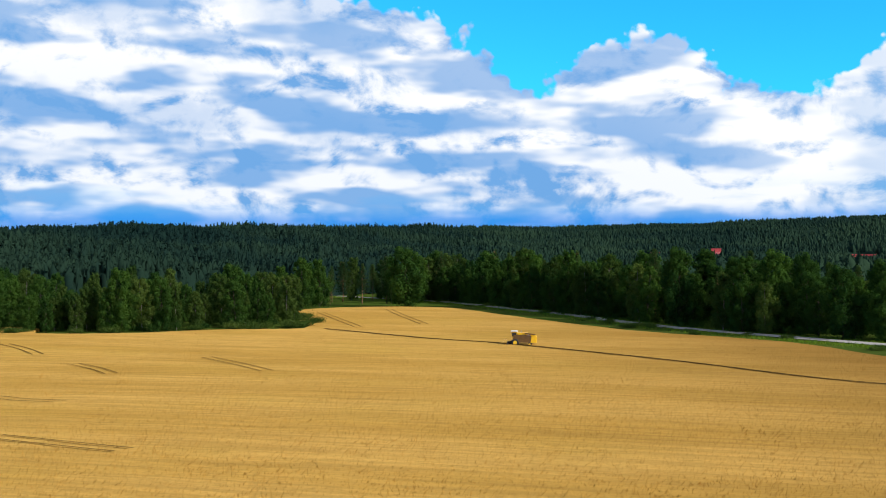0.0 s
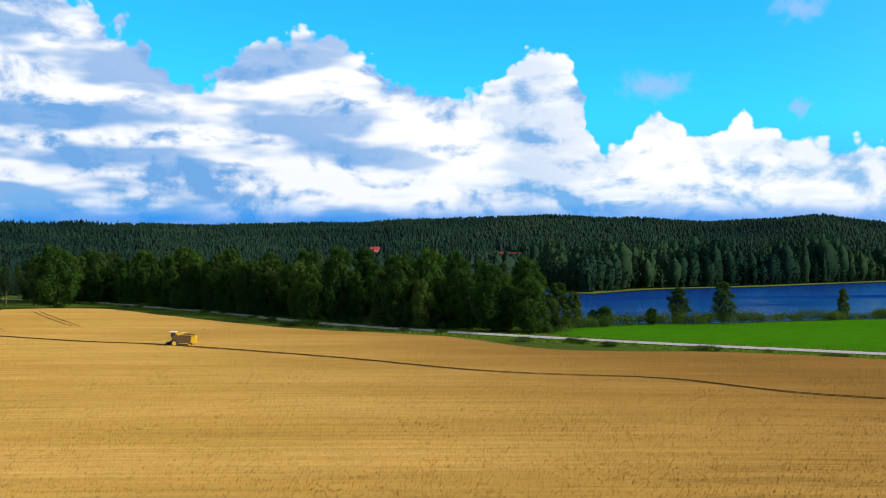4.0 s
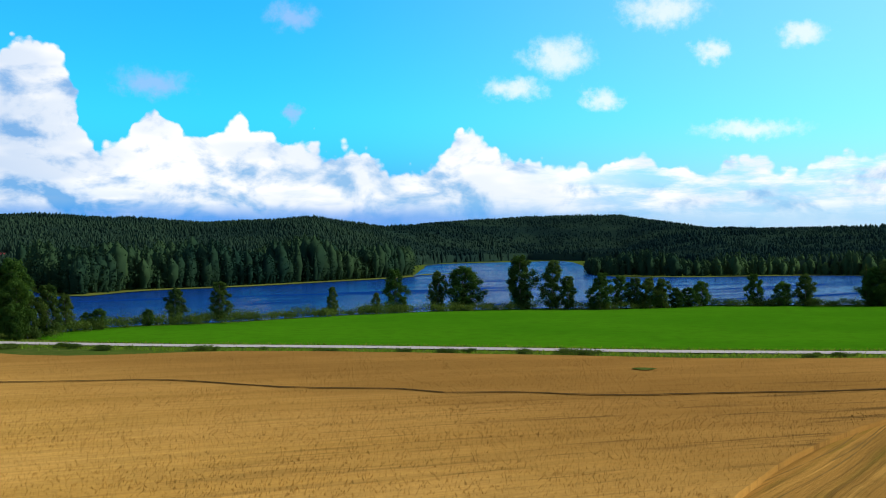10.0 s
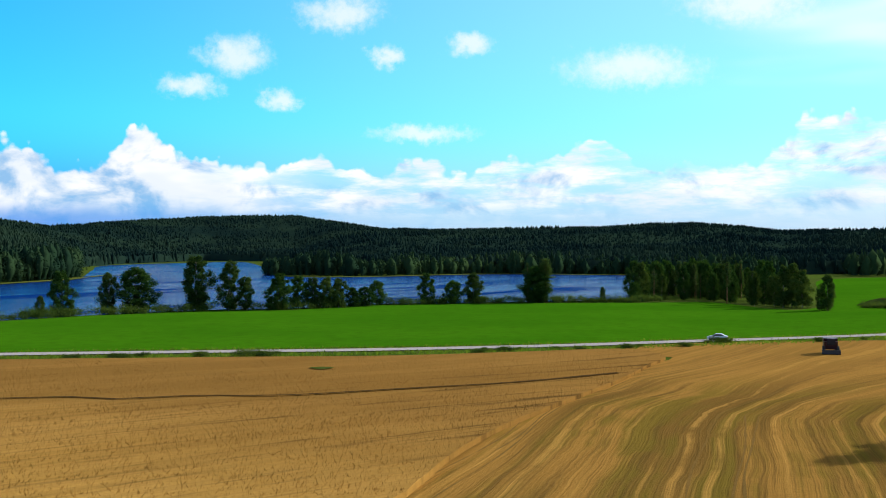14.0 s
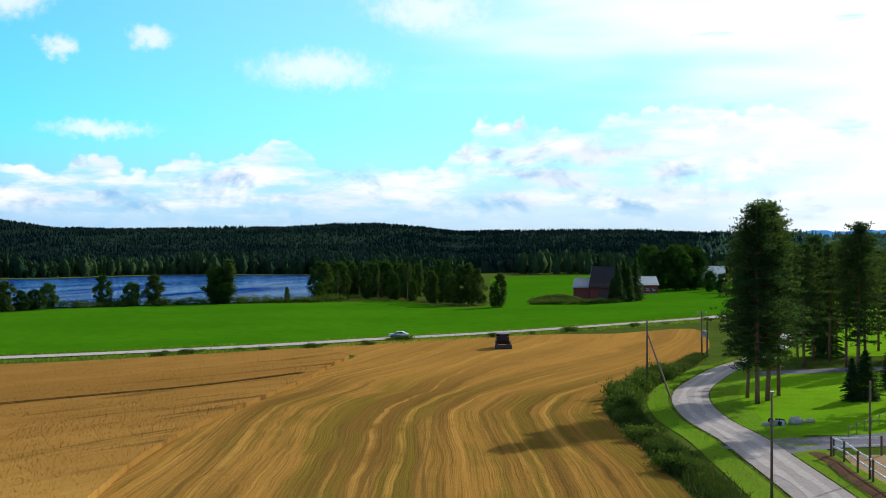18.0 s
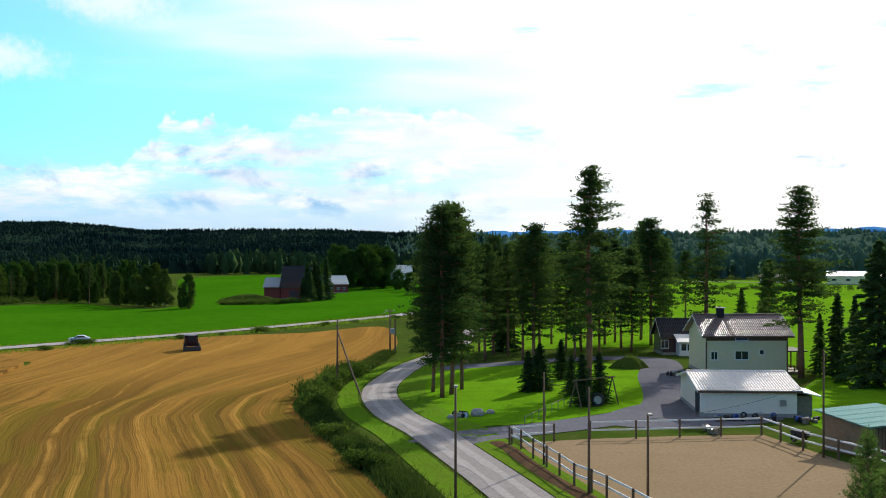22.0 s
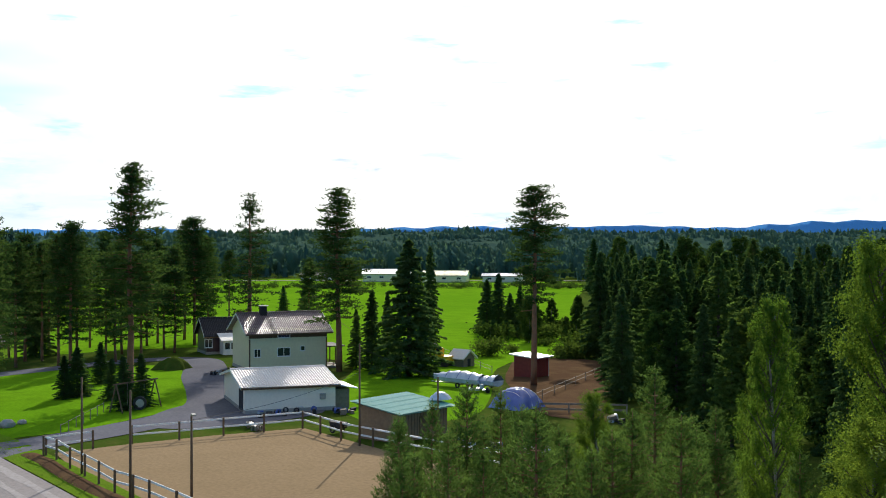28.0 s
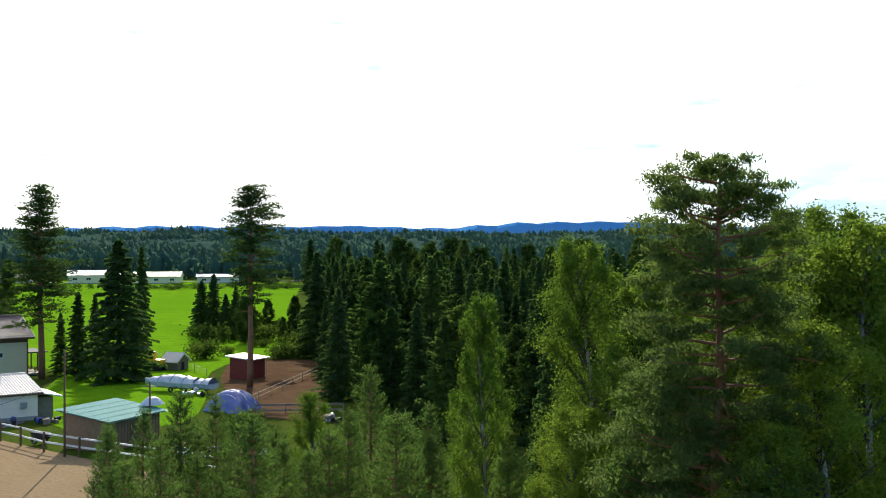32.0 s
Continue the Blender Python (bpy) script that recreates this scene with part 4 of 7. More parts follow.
def make_shrub(seed, tall, width, count, label, mat=None):
    rng = np.random.RandomState(seed)
    top = new("shrub")
    tagged(top, label, "shrub")
    stems = [tube([(0, 0, 0), tuple(rng.normal(0, 0.3 * width, 2)) + (tall * 0.8,)], [0.03, 0.01], 4) for _ in range(6)]
    v, f = merge(stems)
    tagged(part("branchwork", v, f, DARK_BARK, top), kind="stuff")
    c = rng.normal(0, 1, (9, 3)) * (width * 0.42, width * 0.42, tall * 0.16) + (0, 0, tall * 0.5)
    pts = np.concatenate([q + rng.normal(0, 1, (count // 9, 3)) * (width * 0.22, width * 0.22, tall * 0.18) for q in c])
    pts[:, 2] = np.abs(pts[:, 2])
    v, f = leaves(rng, pts, 0.28, 0.2)
    leaf_part("leaves", v, f, mat or SHRUB_LEAF, top)
    return top


class Kind:
    """A few models of one kind of tree; each planting copies one, turned and scaled to a height."""

    def __init__(self, models, heights):
        self.models, self.heights, self.used = models, heights, set()

    def plant(self, rng, x, y, tall, fat=1.0, which=None, group="", label="", sink=0.0):
        k = rng.randint(len(self.models)) if which is None else which
        s = tall / self.heights[k]
        m = Matrix.Translation((x, y, float(land(x, y)) - sink)) @ Matrix.Rotation(rng.uniform(0, 6.28), 4, "Z") @ Matrix.Diagonal((s * fat, s * fat, s, 1))
        ob = self.models[k]
        if k in self.used:
            own = ob.scale
            ob = copy_thing(ob, m @ Matrix.Diagonal((1 / own.x, 1 / own.y, 1 / own.z, 1)))
        else:
            self.used.add(k)
            ob.matrix_basis = m
        return tagged(ob, label, group=group)

    def plant_at(self, rng, bearing, reach, top_el, fat=1.0, which=None, group="", label=""):
        """Plants a tree at a bearing and distance, its top at an angle above the eye."""
        x, y = xy(bearing, reach)
        return self.plant(rng, x, y, EYE + reach * math.tan(radians(top_el)) - float(land(x, y)), fat, which, group, label)


SPIRE, BROAD, OVAL = (0.85, 1.0, 0.95, 0.6, 0.32, 0.1), (0.7, 1.0, 1.0, 0.78, 0.45, 0.12), (0.55, 0.85, 1.0, 0.88, 0.5, 0.12)
PINES = Kind([make_tall_pine(11, 24, 0.42, 2.5, "tall Scots pine with bare reddish trunk", OVAL, 0.12, 17), make_tall_pine(12, 22, 0.2, 3.3, "Scots pine with broad dark crown", BROAD, 0.1, 16),
              make_tall_pine(13, 25, 0.3, 2.9, "slender tall Scots pine, bare below", SPIRE, 0.2, 16), make_tall_pine(14, 23, 0.3, 2.4, "thin-crowned pine with sparse drooping limbs", SPIRE, 0.42, 10)], [24, 22, 25, 23])
SPRUCES = Kind([make_spruce(21, 14, 3.0, 26000, "dark green pointed spruce tree", taper=0.75), make_spruce(22, 16, 2.8, 26000, "slim dark spruce with drooping branches", taper=0.7)], [14, 16])
YOUNG = Kind([make_spruce(31, 12, 2.8, 12000, "young pine with soft green needles", "young_pine", YOUNG_LEAF, -0.15, taper=0.75),
              make_spruce(32, 11, 3.0, 12000, "young bushy light green pine", "young_pine", YOUNG_LEAF, -0.2, taper=0.75)], [12, 11])
BIRCHES = Kind([make_broadleaf(41, 15, 3.9, 0.07, 11000, "leafy green birch with pale trunk", clumps=1.9, size=0.38), make_broadleaf(42, 16, 3.4, 0.07, 11000, "slender green birch with airy crown", clumps=1.9, size=0.38),
                make_broadleaf(43, 14, 4.0, 0.07, 11000, "bushy birch with yellowing leaves", clumps=1.9, size=0.38)], [15, 16, 14])
ALDERS = Kind([make_broadleaf(51, 13, 4.4, 0.07, 11000, "rounded dark green leafy alder", "alder_tree", ALDER_LEAF, DARK_BARK, clumps=1.9, size=0.38),
               make_broadleaf(52, 14, 3.9, 0.07, 11000, "dark green alder with upright crown", "alder_tree", ALDER_LEAF, DARK_BARK, clumps=1.9, size=0.38)], [13, 14])
SHRUBS = Kind([make_shrub(61, 2.2, 2.0, 1300, "low leafy green shrub"), make_shrub(62, 1.8, 2.4, 1300, "spreading leafy green shrub")], [2.2, 1.8])


def bush_mass(name, seed, spots, low, high, label, fat=0.7, mat=None):
    """Far bushes that cannot be told apart, as one mass: a few leafy lumps on each spot."""
    rng = np.random.RandomState(seed)
    pts = []
    for x, y in spots:
        h = rng.uniform(low, high)
        for k in range(4):
            c = np.array((x, y, float(land(x, y)))) + rng.normal(0, 1, 3) * (h * fat, h * fat, 0) + (0, 0, h * rng.uniform(0.25, 0.7))
            pts.append(c + rng.normal(0, 1, (70, 3)) * (h * 0.3, h * 0.3, h * 0.2))
    v, f = leaves(rng, np.concatenate(pts), 0.42, 0.3)
    return tagged(leaf_part(name, v, f, mat or SHRUB_LEAF, None), label, "bushes", kind="stuff")


def belt(seed, line, depth, count, kinds, low, high, group, fat=1.0):
    """Trees strewn along a line of bearings and distances, up to a depth behind it."""
    rng = np.random.RandomState(seed)
    p = np.array([xy(*q) for q in line])
    legs = np.hypot(*np.diff(p, axis=0).T)
    marks = np.concatenate([[0], np.cumsum(legs)])
    for i in range(count):
        s = (i + rng.uniform(0, 1)) / count * marks[-1]
        x, y = np.interp(s, marks, p[:, 0]), np.interp(s, marks, p[:, 1])
        r = math.hypot(x, y)
        k = 1 + depth * rng.uniform(0, 1) ** 1.3 / r
        kinds[rng.randint(len(kinds))].plant(rng, x * k, y * k, rng.uniform(low, high), fat * rng.uniform(0.85, 1.2), group=group)


CLEARINGS = [(10.8, 0.75, 915, 1025), (13.7, 0.5, 950, 1065), (20.6, 0.8, 915, 1025)]


def far_woods(name, seed, count, b0, b1, near, far, label, tall=(12, 19), share=0.5, lobes=30, size=1.0, core=0.85, mat=None, slim=1.0, spread=(0.55, 1.18)):
    """A far wood as one mass of crowns: pointed and rounded trees, each a closed core with sprays about it."""
    rng = np.random.RandomState(seed)
    b = rng.uniform(b0, b1, count)
    foot, crest = np.interp(b, HILLS[:, 0], HILLS[:, 1]), np.interp(b, HILLS[:, 0], HILLS[:, 2])
    lo = foot if near is None else np.interp(b, [q[0] for q in near], [q[1] for q in near])
    hi = crest * 1.03 if far is None else lo + far
    r = lo + (hi - lo) * rng.uniform(0, 1, count) ** 1.15
    keep = np.ones(count, bool)
    for cb, cw, c0, c1 in CLEARINGS:
        keep &= ~((np.abs(b - cb) < cw) & (r > c0) & (r < c1))
    b, r = b[keep], r[keep]
    count = len(b)
    # stands of like trees, taller and lower in turn
    stand = np.array([noise.noise((q * 0.35, w * 0.006, 2.0)) for q, w in zip(b, r)])
    h = (tall[0] + (tall[1] - tall[0]) * np.clip(0.5 + stand, 0, 1)) * rng.uniform(*spread, count)
    x, y = r * np.sin(np.radians(b)), r * np.cos(np.radians(b))
    z = height_at(b, r)
    pointed = rng.uniform(0, 1, count) < np.clip(share + 0.6 * stand, 0.1, 0.95)
    wide = np.where(pointed, rng.uniform(0.15, 0.25, count), rng.uniform(0.26, 0.42, count)) * h * slim
    levels, sides = (0.05, 0.4, 0.75, 1.0), 4
    cone, ball = (0.9, 0.95, 0.5, 0.01), (0.5, 1.0, 0.8, 0.05)
    ring = []
    for k, lv in enumerate(levels):
        a = np.arange(sides) / sides * 2 * math.pi + k * 0.5
        rad = (wide * np.where(pointed, cone[k], ball[k]) * core)[:, None] * rng.uniform(0.75, 1.15, (count, sides))
        ring.append(np.stack([x[:, None] + rad * np.cos(a), y[:, None] + rad * np.sin(a), (z + h * lv)[:, None] + rng.uniform(-0.5, 0.5, (count, sides))], -1))
    hull = np.stack(ring, 1).reshape(-1, 3)
    quads = []
    for k in range(len(levels) - 1):
        for s in range(sides):
            a0, a1 = k * sides + s, k * sides + (s + 1) % sides
            quads += [(a0, a1, a1 + sides), (a0, a1 + sides, a0 + sides)]
    core_f = (np.arange(count)[:, None, None] * (len(levels) * sides) + np.array(quads)[None]).reshape(-1, 3)
    u = rng.uniform(0, 1, (count, lobes)) ** 0.85
    k = wide[:, None] * np.where(pointed[:, None], np.interp(u, levels, cone), np.interp(u, levels, ball)) * rng.uniform(0.75, 1.15, (count, lobes))
    a = rng.uniform(0, 6.283, (count, lobes))
    c = np.stack([x[:, None] + k * np.cos(a), y[:, None] + k * np.sin(a), z[:, None] + h[:, None] * (u + rng.normal(0, 0.02, u.shape))], -1).reshape(-1, 3)
    way = np.stack([np.cos(a), np.sin(a), np.where(pointed[:, None], -0.7, 0.1) * np.ones_like(a)], -1).reshape(-1, 3)
    v, f = leaves(rng, c, 1.7 * size, 1.5 * size, along=way)
    ob = leaf_part(name, np.vstack([hull, v]), np.vstack([core_f, f + len(hull)]), mat or WOODS_LEAF, None)
    return tagged(ob, label, "forest", kind="stuff")


def canopy(b0, b1, seed, label, mat=None):
    """The closed roof of a far wood: an uneven sheet at the height of the lower crowns, with a steep front."""
    rng = np.random.RandomState(seed)
    bs = np.arange(b0, b1 + 0.01, 0.28)
    steps = np.concatenate([[0.0, 0.004], np.linspace(0.02, 1.04, 62)])
    foot, crest = np.interp(bs, HILLS[:, 0], HILLS[:, 1]), np.interp(bs, HILLS[:, 0], HILLS[:, 2])
    b = np.repeat(bs[:, None], len(steps), 1) + rng.uniform(-0.1, 0.1, (len(bs), len(steps)))
    r = foot[:, None] + (crest - foot)[:, None] * steps[None] + rng.uniform(-5, 5, b.shape)
    up = np.where(steps[None] < 0.001, 0.0, 10.5) + rng.uniform(-1.8, 1.8, b.shape)
    for cb, cw, c0, c1 in CLEARINGS:
        up = np.where((np.abs(b - cb) < cw) & (r > c0) & (r < c1), -1.0, up)
    z = height_at(b, r) + up
    v = np.stack([r * np.sin(np.radians(b)), r * np.cos(np.radians(b)), z], -1).reshape(-1, 3)
    n, m = b.shape
    i, j = np.meshgrid(np.arange(n - 1), np.arange(m - 1), indexing="ij")
    k = (i * m + j).ravel()
    ob = leaf_part("forest_canopy", v, np.stack([k, k + m, k + m + 1, k + 1], 1), mat or WOODS_LEAF, None)
    return tagged(ob, label, "forest", kind="stuff")


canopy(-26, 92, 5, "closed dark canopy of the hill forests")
canopy(92, 152, 6, "closed canopy of the far forest", HAZE_PALE_LEAF)
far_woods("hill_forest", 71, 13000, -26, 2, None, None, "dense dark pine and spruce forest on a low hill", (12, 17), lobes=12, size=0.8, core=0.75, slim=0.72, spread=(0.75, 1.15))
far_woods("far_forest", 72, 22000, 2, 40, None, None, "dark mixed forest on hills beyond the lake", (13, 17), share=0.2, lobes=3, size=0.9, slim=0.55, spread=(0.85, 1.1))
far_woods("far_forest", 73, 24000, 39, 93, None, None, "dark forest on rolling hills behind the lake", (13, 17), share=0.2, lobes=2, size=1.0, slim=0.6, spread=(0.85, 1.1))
far_woods("far_forest", 74, 9000, 88, 152, None, None, "dark forest beyond the green fields", lobes=6, size=1.3, mat=HAZE_PALE_LEAF)
SHORE = [(19, 560), (22, 760), (22.8, 580), (24.5, 532), (27.5, 588), (32, 632), (36, 700), (39.9, 790), (40.9, 850)]
far_woods("shore_forest", 75, 900, 21.8, 40.9, SHORE, 130, "tall mixed forest along the lake's far shore", (17, 26), 0.3, 90, 0.75, 0.6, mat=MIXED_LEAF)
far_woods("shore_forest", 76, 700, 50, 76, [(50, 872), (55, 845), (61, 915), (66, 912), (70, 890), (76, 820)], 110, "trees along the far end of the lake", (11, 18), 0.35, 40, 0.9, mat=MIXED_LEAF)
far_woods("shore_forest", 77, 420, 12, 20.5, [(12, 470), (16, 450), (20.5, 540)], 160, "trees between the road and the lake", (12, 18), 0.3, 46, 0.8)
FIELD_EDGE = [(79, 880), (90, 860), (93, 720), (97, 640), (112, 640), (119, 590), (126, 560), (135, 460), (151, 420)]
far_woods("shore_forest", 78, 420, 79, 92, FIELD_EDGE, 240, "mixed trees behind the farm's meadow", (11, 18), 0.45, 26, 0.9, mat=MIXED_LEAF)
far_woods("shore_forest", 79, 1300, 91, 151, FIELD_EDGE, 240, "mixed trees along the far edge of the fields", (11, 18), 0.45, 26, 0.9, mat=HAZE_PALE_LEAF)

# ---------------------------------------------------------------- planting
rng = np.random.RandomState(5)
# pines of the yard: bearing, distance, angle of the top, model
for b, r, e, k, f in ((90.9, 130, 2.15, 1, 1.1), (91.35, 133, 2.3, 1, 1.1), (91.9, 138, 1.5, 1, 1.0), (90.4, 136, 1.0, 1, 1.0), (98.34, 134.7, 4.1, 2, 1.4), (95.6, 173, 1.2, 1, 1.15), (95.0, 176, 0.6, 0, 1.0), (104.2, 160, 2.7, 3, 1.4),
                      (108.7, 153, 2.95, 2, 1.6), (101.5, 202, 1.45, 1, 1.2), (101.0, 216, 1.3, 0, 1.1), (93.5, 188, 0.6, 1, 1.15), (98.0, 190, 0.5, 0, 1.1), (118.75, 137, 3.1, 0, 1.45), (97.2, 186, 0.7, 1, 0.9), (99.2, 205, 0.2, 0, 1.1),
                      (92.8, 196, 0.1, 1, 1.0), (94.3, 186, 0.2, 0, 1.1), (100.0, 196, -0.2, 0, 1.1), (107.2, 210, -0.6, 1, 1.0)):
    PINES.plant_at(rng, b, r, e, f, k, "pines round the yard")
for b, r, e, k in ((93.1, 178, 0.2, 1), (94.6, 203, 0.3, 1), (95.9, 196, 0.4, 1), (96.5, 208, -0.1, 0), (97.7, 176, -0.4, 1), (98.9, 182, -0.3, 1), (99.7, 210, 0.4, 1), (100.5, 188, 0.0, 1), (102.1, 212, 0.5, 1), (103.2, 222, -0.2, 0)):
    PINES.plant_at(rng, b, r, e, 1.1, k, "pines round the yard")
for b, r, e, f in ((95.3, 134, -5.3, 1.5), (95.9, 135.6, -4.9, 1.5), (96.98, 147, -4.7, 1.5), (98.05, 121, -5.4, 1.4), (98.9, 123, -5.3, 1.4), (112.3, 147, 0.35, 1.5), (110.4, 154, -2.2, 1.2), (113.4, 178, 0.0, 0.85),
                   (97.5, 130, -5.5, 1.5), (94.0, 196, -1.5, 1.4), (105.9, 300, -2.0, 1.4), (106.95, 305, -2.0, 1.4), (111.2, 160, -2.4, 1.1), (109.6, 158, -3.2, 1.1),
                   (116.3, 225, -1.7, 1.4), (116.9, 222, -1.4, 1.4), (117.5, 220, -2.4, 1.4), (118.0, 222, -2.0, 1.3)):
    SPRUCES.plant_at(rng, b, r, e, f * (1.25 if e < -4 else 1.0), None, "spruces in the yard")
# field edge and far road
belt(1, [(-24, 300), (-20, 294), (-16.5, 290), (-11, 296), (-7.5, 305)], 70, 76, [BIRCHES, ALDERS], 8, 16, "trees at the field's far edge", 1.0)
belt(2, [(-7.4, 385), (-5, 402), (-3, 410), (0, 440)], 50, 20, [BIRCHES, PINES, ALDERS], 12, 18, "trees at the field's far edge", 1.0)
belt(3, [(-1, 446), (3.4, 392), (9, 326), (14.6, 288), (18, 275), (22, 268)], 42, 130, [BIRCHES, ALDERS, ALDERS, PINES], 12, 21, "trees along the far road", 1.0)
brush = curve_through([xy(*p) for p in ((-1, 444), (3.4, 391), (9, 326), (14.6, 288), (18, 276), (22.5, 268))], 2.0)
bush_mass("roadside_bushes", 66, [p * rng.uniform(1.0, 1.06) for p in brush[::2]], 1.2, 3.4, "shaded undergrowth along the far road", mat=ALDER_LEAF)
edge_line = curve_through([xy(*p) for p in ((-24, 296), (-20, 291), (-16.5, 286), (-11, 292), (-8, 298))], 2.0)
bush_mass("edge_bushes", 67, [p * rng.uniform(1.0, 1.05) for p in edge_line[::2]], 1.0, 3.0, "shaded undergrowth at the field's far edge", mat=ALDER_LEAF)
ALDERS.plant_at(rng, -2.0, 395, 0.0, 1.3, 0, "trees at the field's far edge")
# single trees on the lake shore: bearing, distance, angle of the top, width, kind
for b, r, e, f, kind in ((23.0, 276, -1.8, 1.2, BIRCHES), (22.2, 272, -2.2, 1.2, BIRCHES), (23.97, 290, -2.26, 1.2, BIRCHES), (24.84, 297, -3.2, 1.3, ALDERS), (25.48, 297, -3.05, 1.5, ALDERS), (27.83, 305, -3.1, 1.2, ALDERS), (29.1, 322, -2.05, 1.05, BIRCHES),
                         (31.29, 316, -1.73, 1.25, BIRCHES), (36.89, 346, -2.02, 1.0, BIRCHES), (39.19, 362, -2.34, 1.0, BIRCHES), (40.15, 374, -1.15, 0.95, ALDERS),
                         (42.36, 390, -1.25, 0.8, BIRCHES), (43.63, 388, -1.04, 1.35, ALDERS), (46.65, 394, -0.43, 1.15, BIRCHES), (48.17, 392, -0.66, 1.1, BIRCHES),
                         (49.09, 392, -1.47, 1.2, BIRCHES), (50.67, 395, -1.32, 1.2, ALDERS), (51.68, 405, -1.47, 1.2, ALDERS), (52.41, 406, -1.53, 1.2, BIRCHES),
                         (53.13, 407, -1.53, 1.1, BIRCHES), (53.71, 409, -1.59, 1.1, BIRCHES), (54.44, 414, -2.05, 1.5, ALDERS), (55.02, 418, -2.05, 1.5, ALDERS), (55.68, 426, -1.73, 1.1, ALDERS)):
    kind.plant_at(rng, b, r, e, f * 1.25, None, "trees on the lake shore")
for b, r, e, f, kind in ((58.21, 436, -1.33, 1.0, ALDERS), (59.59, 437, -1.73, 1.3, ALDERS), (60.66, 440, -1.32, 1.2, BIRCHES), (63.4, 446, -0.8, 1.0, PINES), (63.7, 447, -1.0, 1.2, ALDERS), (64.31, 447, -0.6, 1.1, PINES), (64.0, 446, -1.3, 1.4, ALDERS),
                         (67.16, 452, -2.0, 1.0, BIRCHES), (68.82, 462, -1.77, 1.0, ALDERS)):
    kind.plant_at(rng, b, r, e, f * 1.25, None, "trees on the lake shore")
shore_spots = []
for b in rng.uniform(22.5, 70, 230):
    r = float(np.interp(b, (22.5, 26.3, 32, 40.5, 47.5, 51, 55.5, 64, 70), (276, 304, 318, 368, 397, 399, 428, 448, 458))) + rng.uniform(-4, 2)
    shore_spots.append(xy(b, r))
bush_mass("shore_bushes", 63, shore_spots, 1.8, 3.6, "low green bushes along the lake shore")
# the point at the lake's end, the meadow's clump and the farm's trees
belt(5, [(68.5, 470), (71, 476), (74, 440), (75.5, 425)], 120, 74, [BIRCHES, ALDERS, PINES, ALDERS], 8, 17, "trees at the lake's end", 1.0)
for b, r, e in ((76.0, 425, -0.9), (76.4, 428, -0.75), (76.9, 422, -1.1), (78.05, 402, -1.3), (77.7, 404, -2.0), (75.6, 432, -1.4)):
    BIRCHES.plant_at(rng, b, r, e, 1.2, None, "trees on the meadow")
for b, r, e in ((84.0, 432, -0.75), (84.35, 436, -0.6), (84.95, 440, -0.5), (84.15, 428, -1.3), (84.6, 434, -1.0), (83.75, 430, -1.6)):
    SPRUCES.plant_at(rng, b, r, e, 1.3, None, "spruces at the farm")
for b, r, e in ((86.0, 530, -0.2), (86.9, 535, 0.1), (87.4, 540, 0.15), (87.9, 545, 0.0), (88.6, 520, -1.2), (89.2, 500, -1.3), (85.6, 560, 0.1), (90.1, 470, -1.0)):
    ALDERS.plant_at(rng, b, r, e, 1.4, None, "trees at the farm")
# the near wood
belt(6, [(121.9, 160), (123, 165), (126, 130), (133, 120), (150, 110)], 150, 230, [SPRUCES, SPRUCES, YOUNG], 11, 16.5, "trees of the near wood", 1.02)
belt(7, [(122.5, 100), (128, 95), (138, 90), (150, 85)], 60, 44, [SPRUCES, YOUNG, BIRCHES], 9, 13.0, "trees of the near wood", 1.15)
belt(8, [(121, 390), (130, 360), (140, 340), (150, 330)], 130, 46, [BIRCHES, PINES, SPRUCES, BIRCHES], 14, 22, "tall trees beyond the near wood", 1.15)
for i in range(24):
    b, r = rng.uniform(116.2, 123.5), rng.uniform(168, 240)
    SHRUBS.plant(rng, *xy(b, r), rng.uniform(1.2, 3.6), rng.uniform(0.8, 1.3), group="bushes beyond the paddock")
for i in range(9):
    b, r = rng.uniform(117.5, 123), rng.uniform(185, 250)
    BIRCHES.plant(rng, *xy(b, r), rng.uniform(5, 9), 1.1, group="bushes beyond the paddock")

# ---------------------------------------------------------------- shapes
def box(x0, x1, y0, y1, z0, z1, chamfer=0.0):
    """A block; with a chamfer its upright edges are cut."""
    c = min(chamfer, (x1 - x0) / 3, (y1 - y0) / 3)
    if c <= 0:
        p = [(x0, y0), (x1, y0), (x1, y1), (x0, y1)]
    else:
        p = [(x0 + c, y0), (x1 - c, y0), (x1, y0 + c), (x1, y1 - c), (x1 - c, y1), (x0 + c, y1), (x0, y1 - c), (x0, y0 + c)]
    n = len(p)
    v = [(x, y, z0) for x, y in p] + [(x, y, z1) for x, y in p]
    return v, [tuple(range(n))[::-1], tuple(range(n, 2 * n))] + [(i, (i + 1) % n, n + (i + 1) % n, n + i) for i in range(n)]


def extrude(profile, axis, a, b):
    """A closed profile drawn along an axis: 'x' takes (y, z) points, 'y' takes (x, z), 'z' takes (x, y)."""
    n = len(profile)
    def put(t, p, q):
        return {"x": (t, p, q), "y": (p, t, q), "z": (p, q, t)}[axis]
    v = [put(a, *q) for q in profile] + [put(b, *q) for q in profile]
    return v, [tuple(range(n))[::-1], tuple(range(n, 2 * n))] + [(i, (i + 1) % n, n + (i + 1) % n, n + i) for i in range(n)]


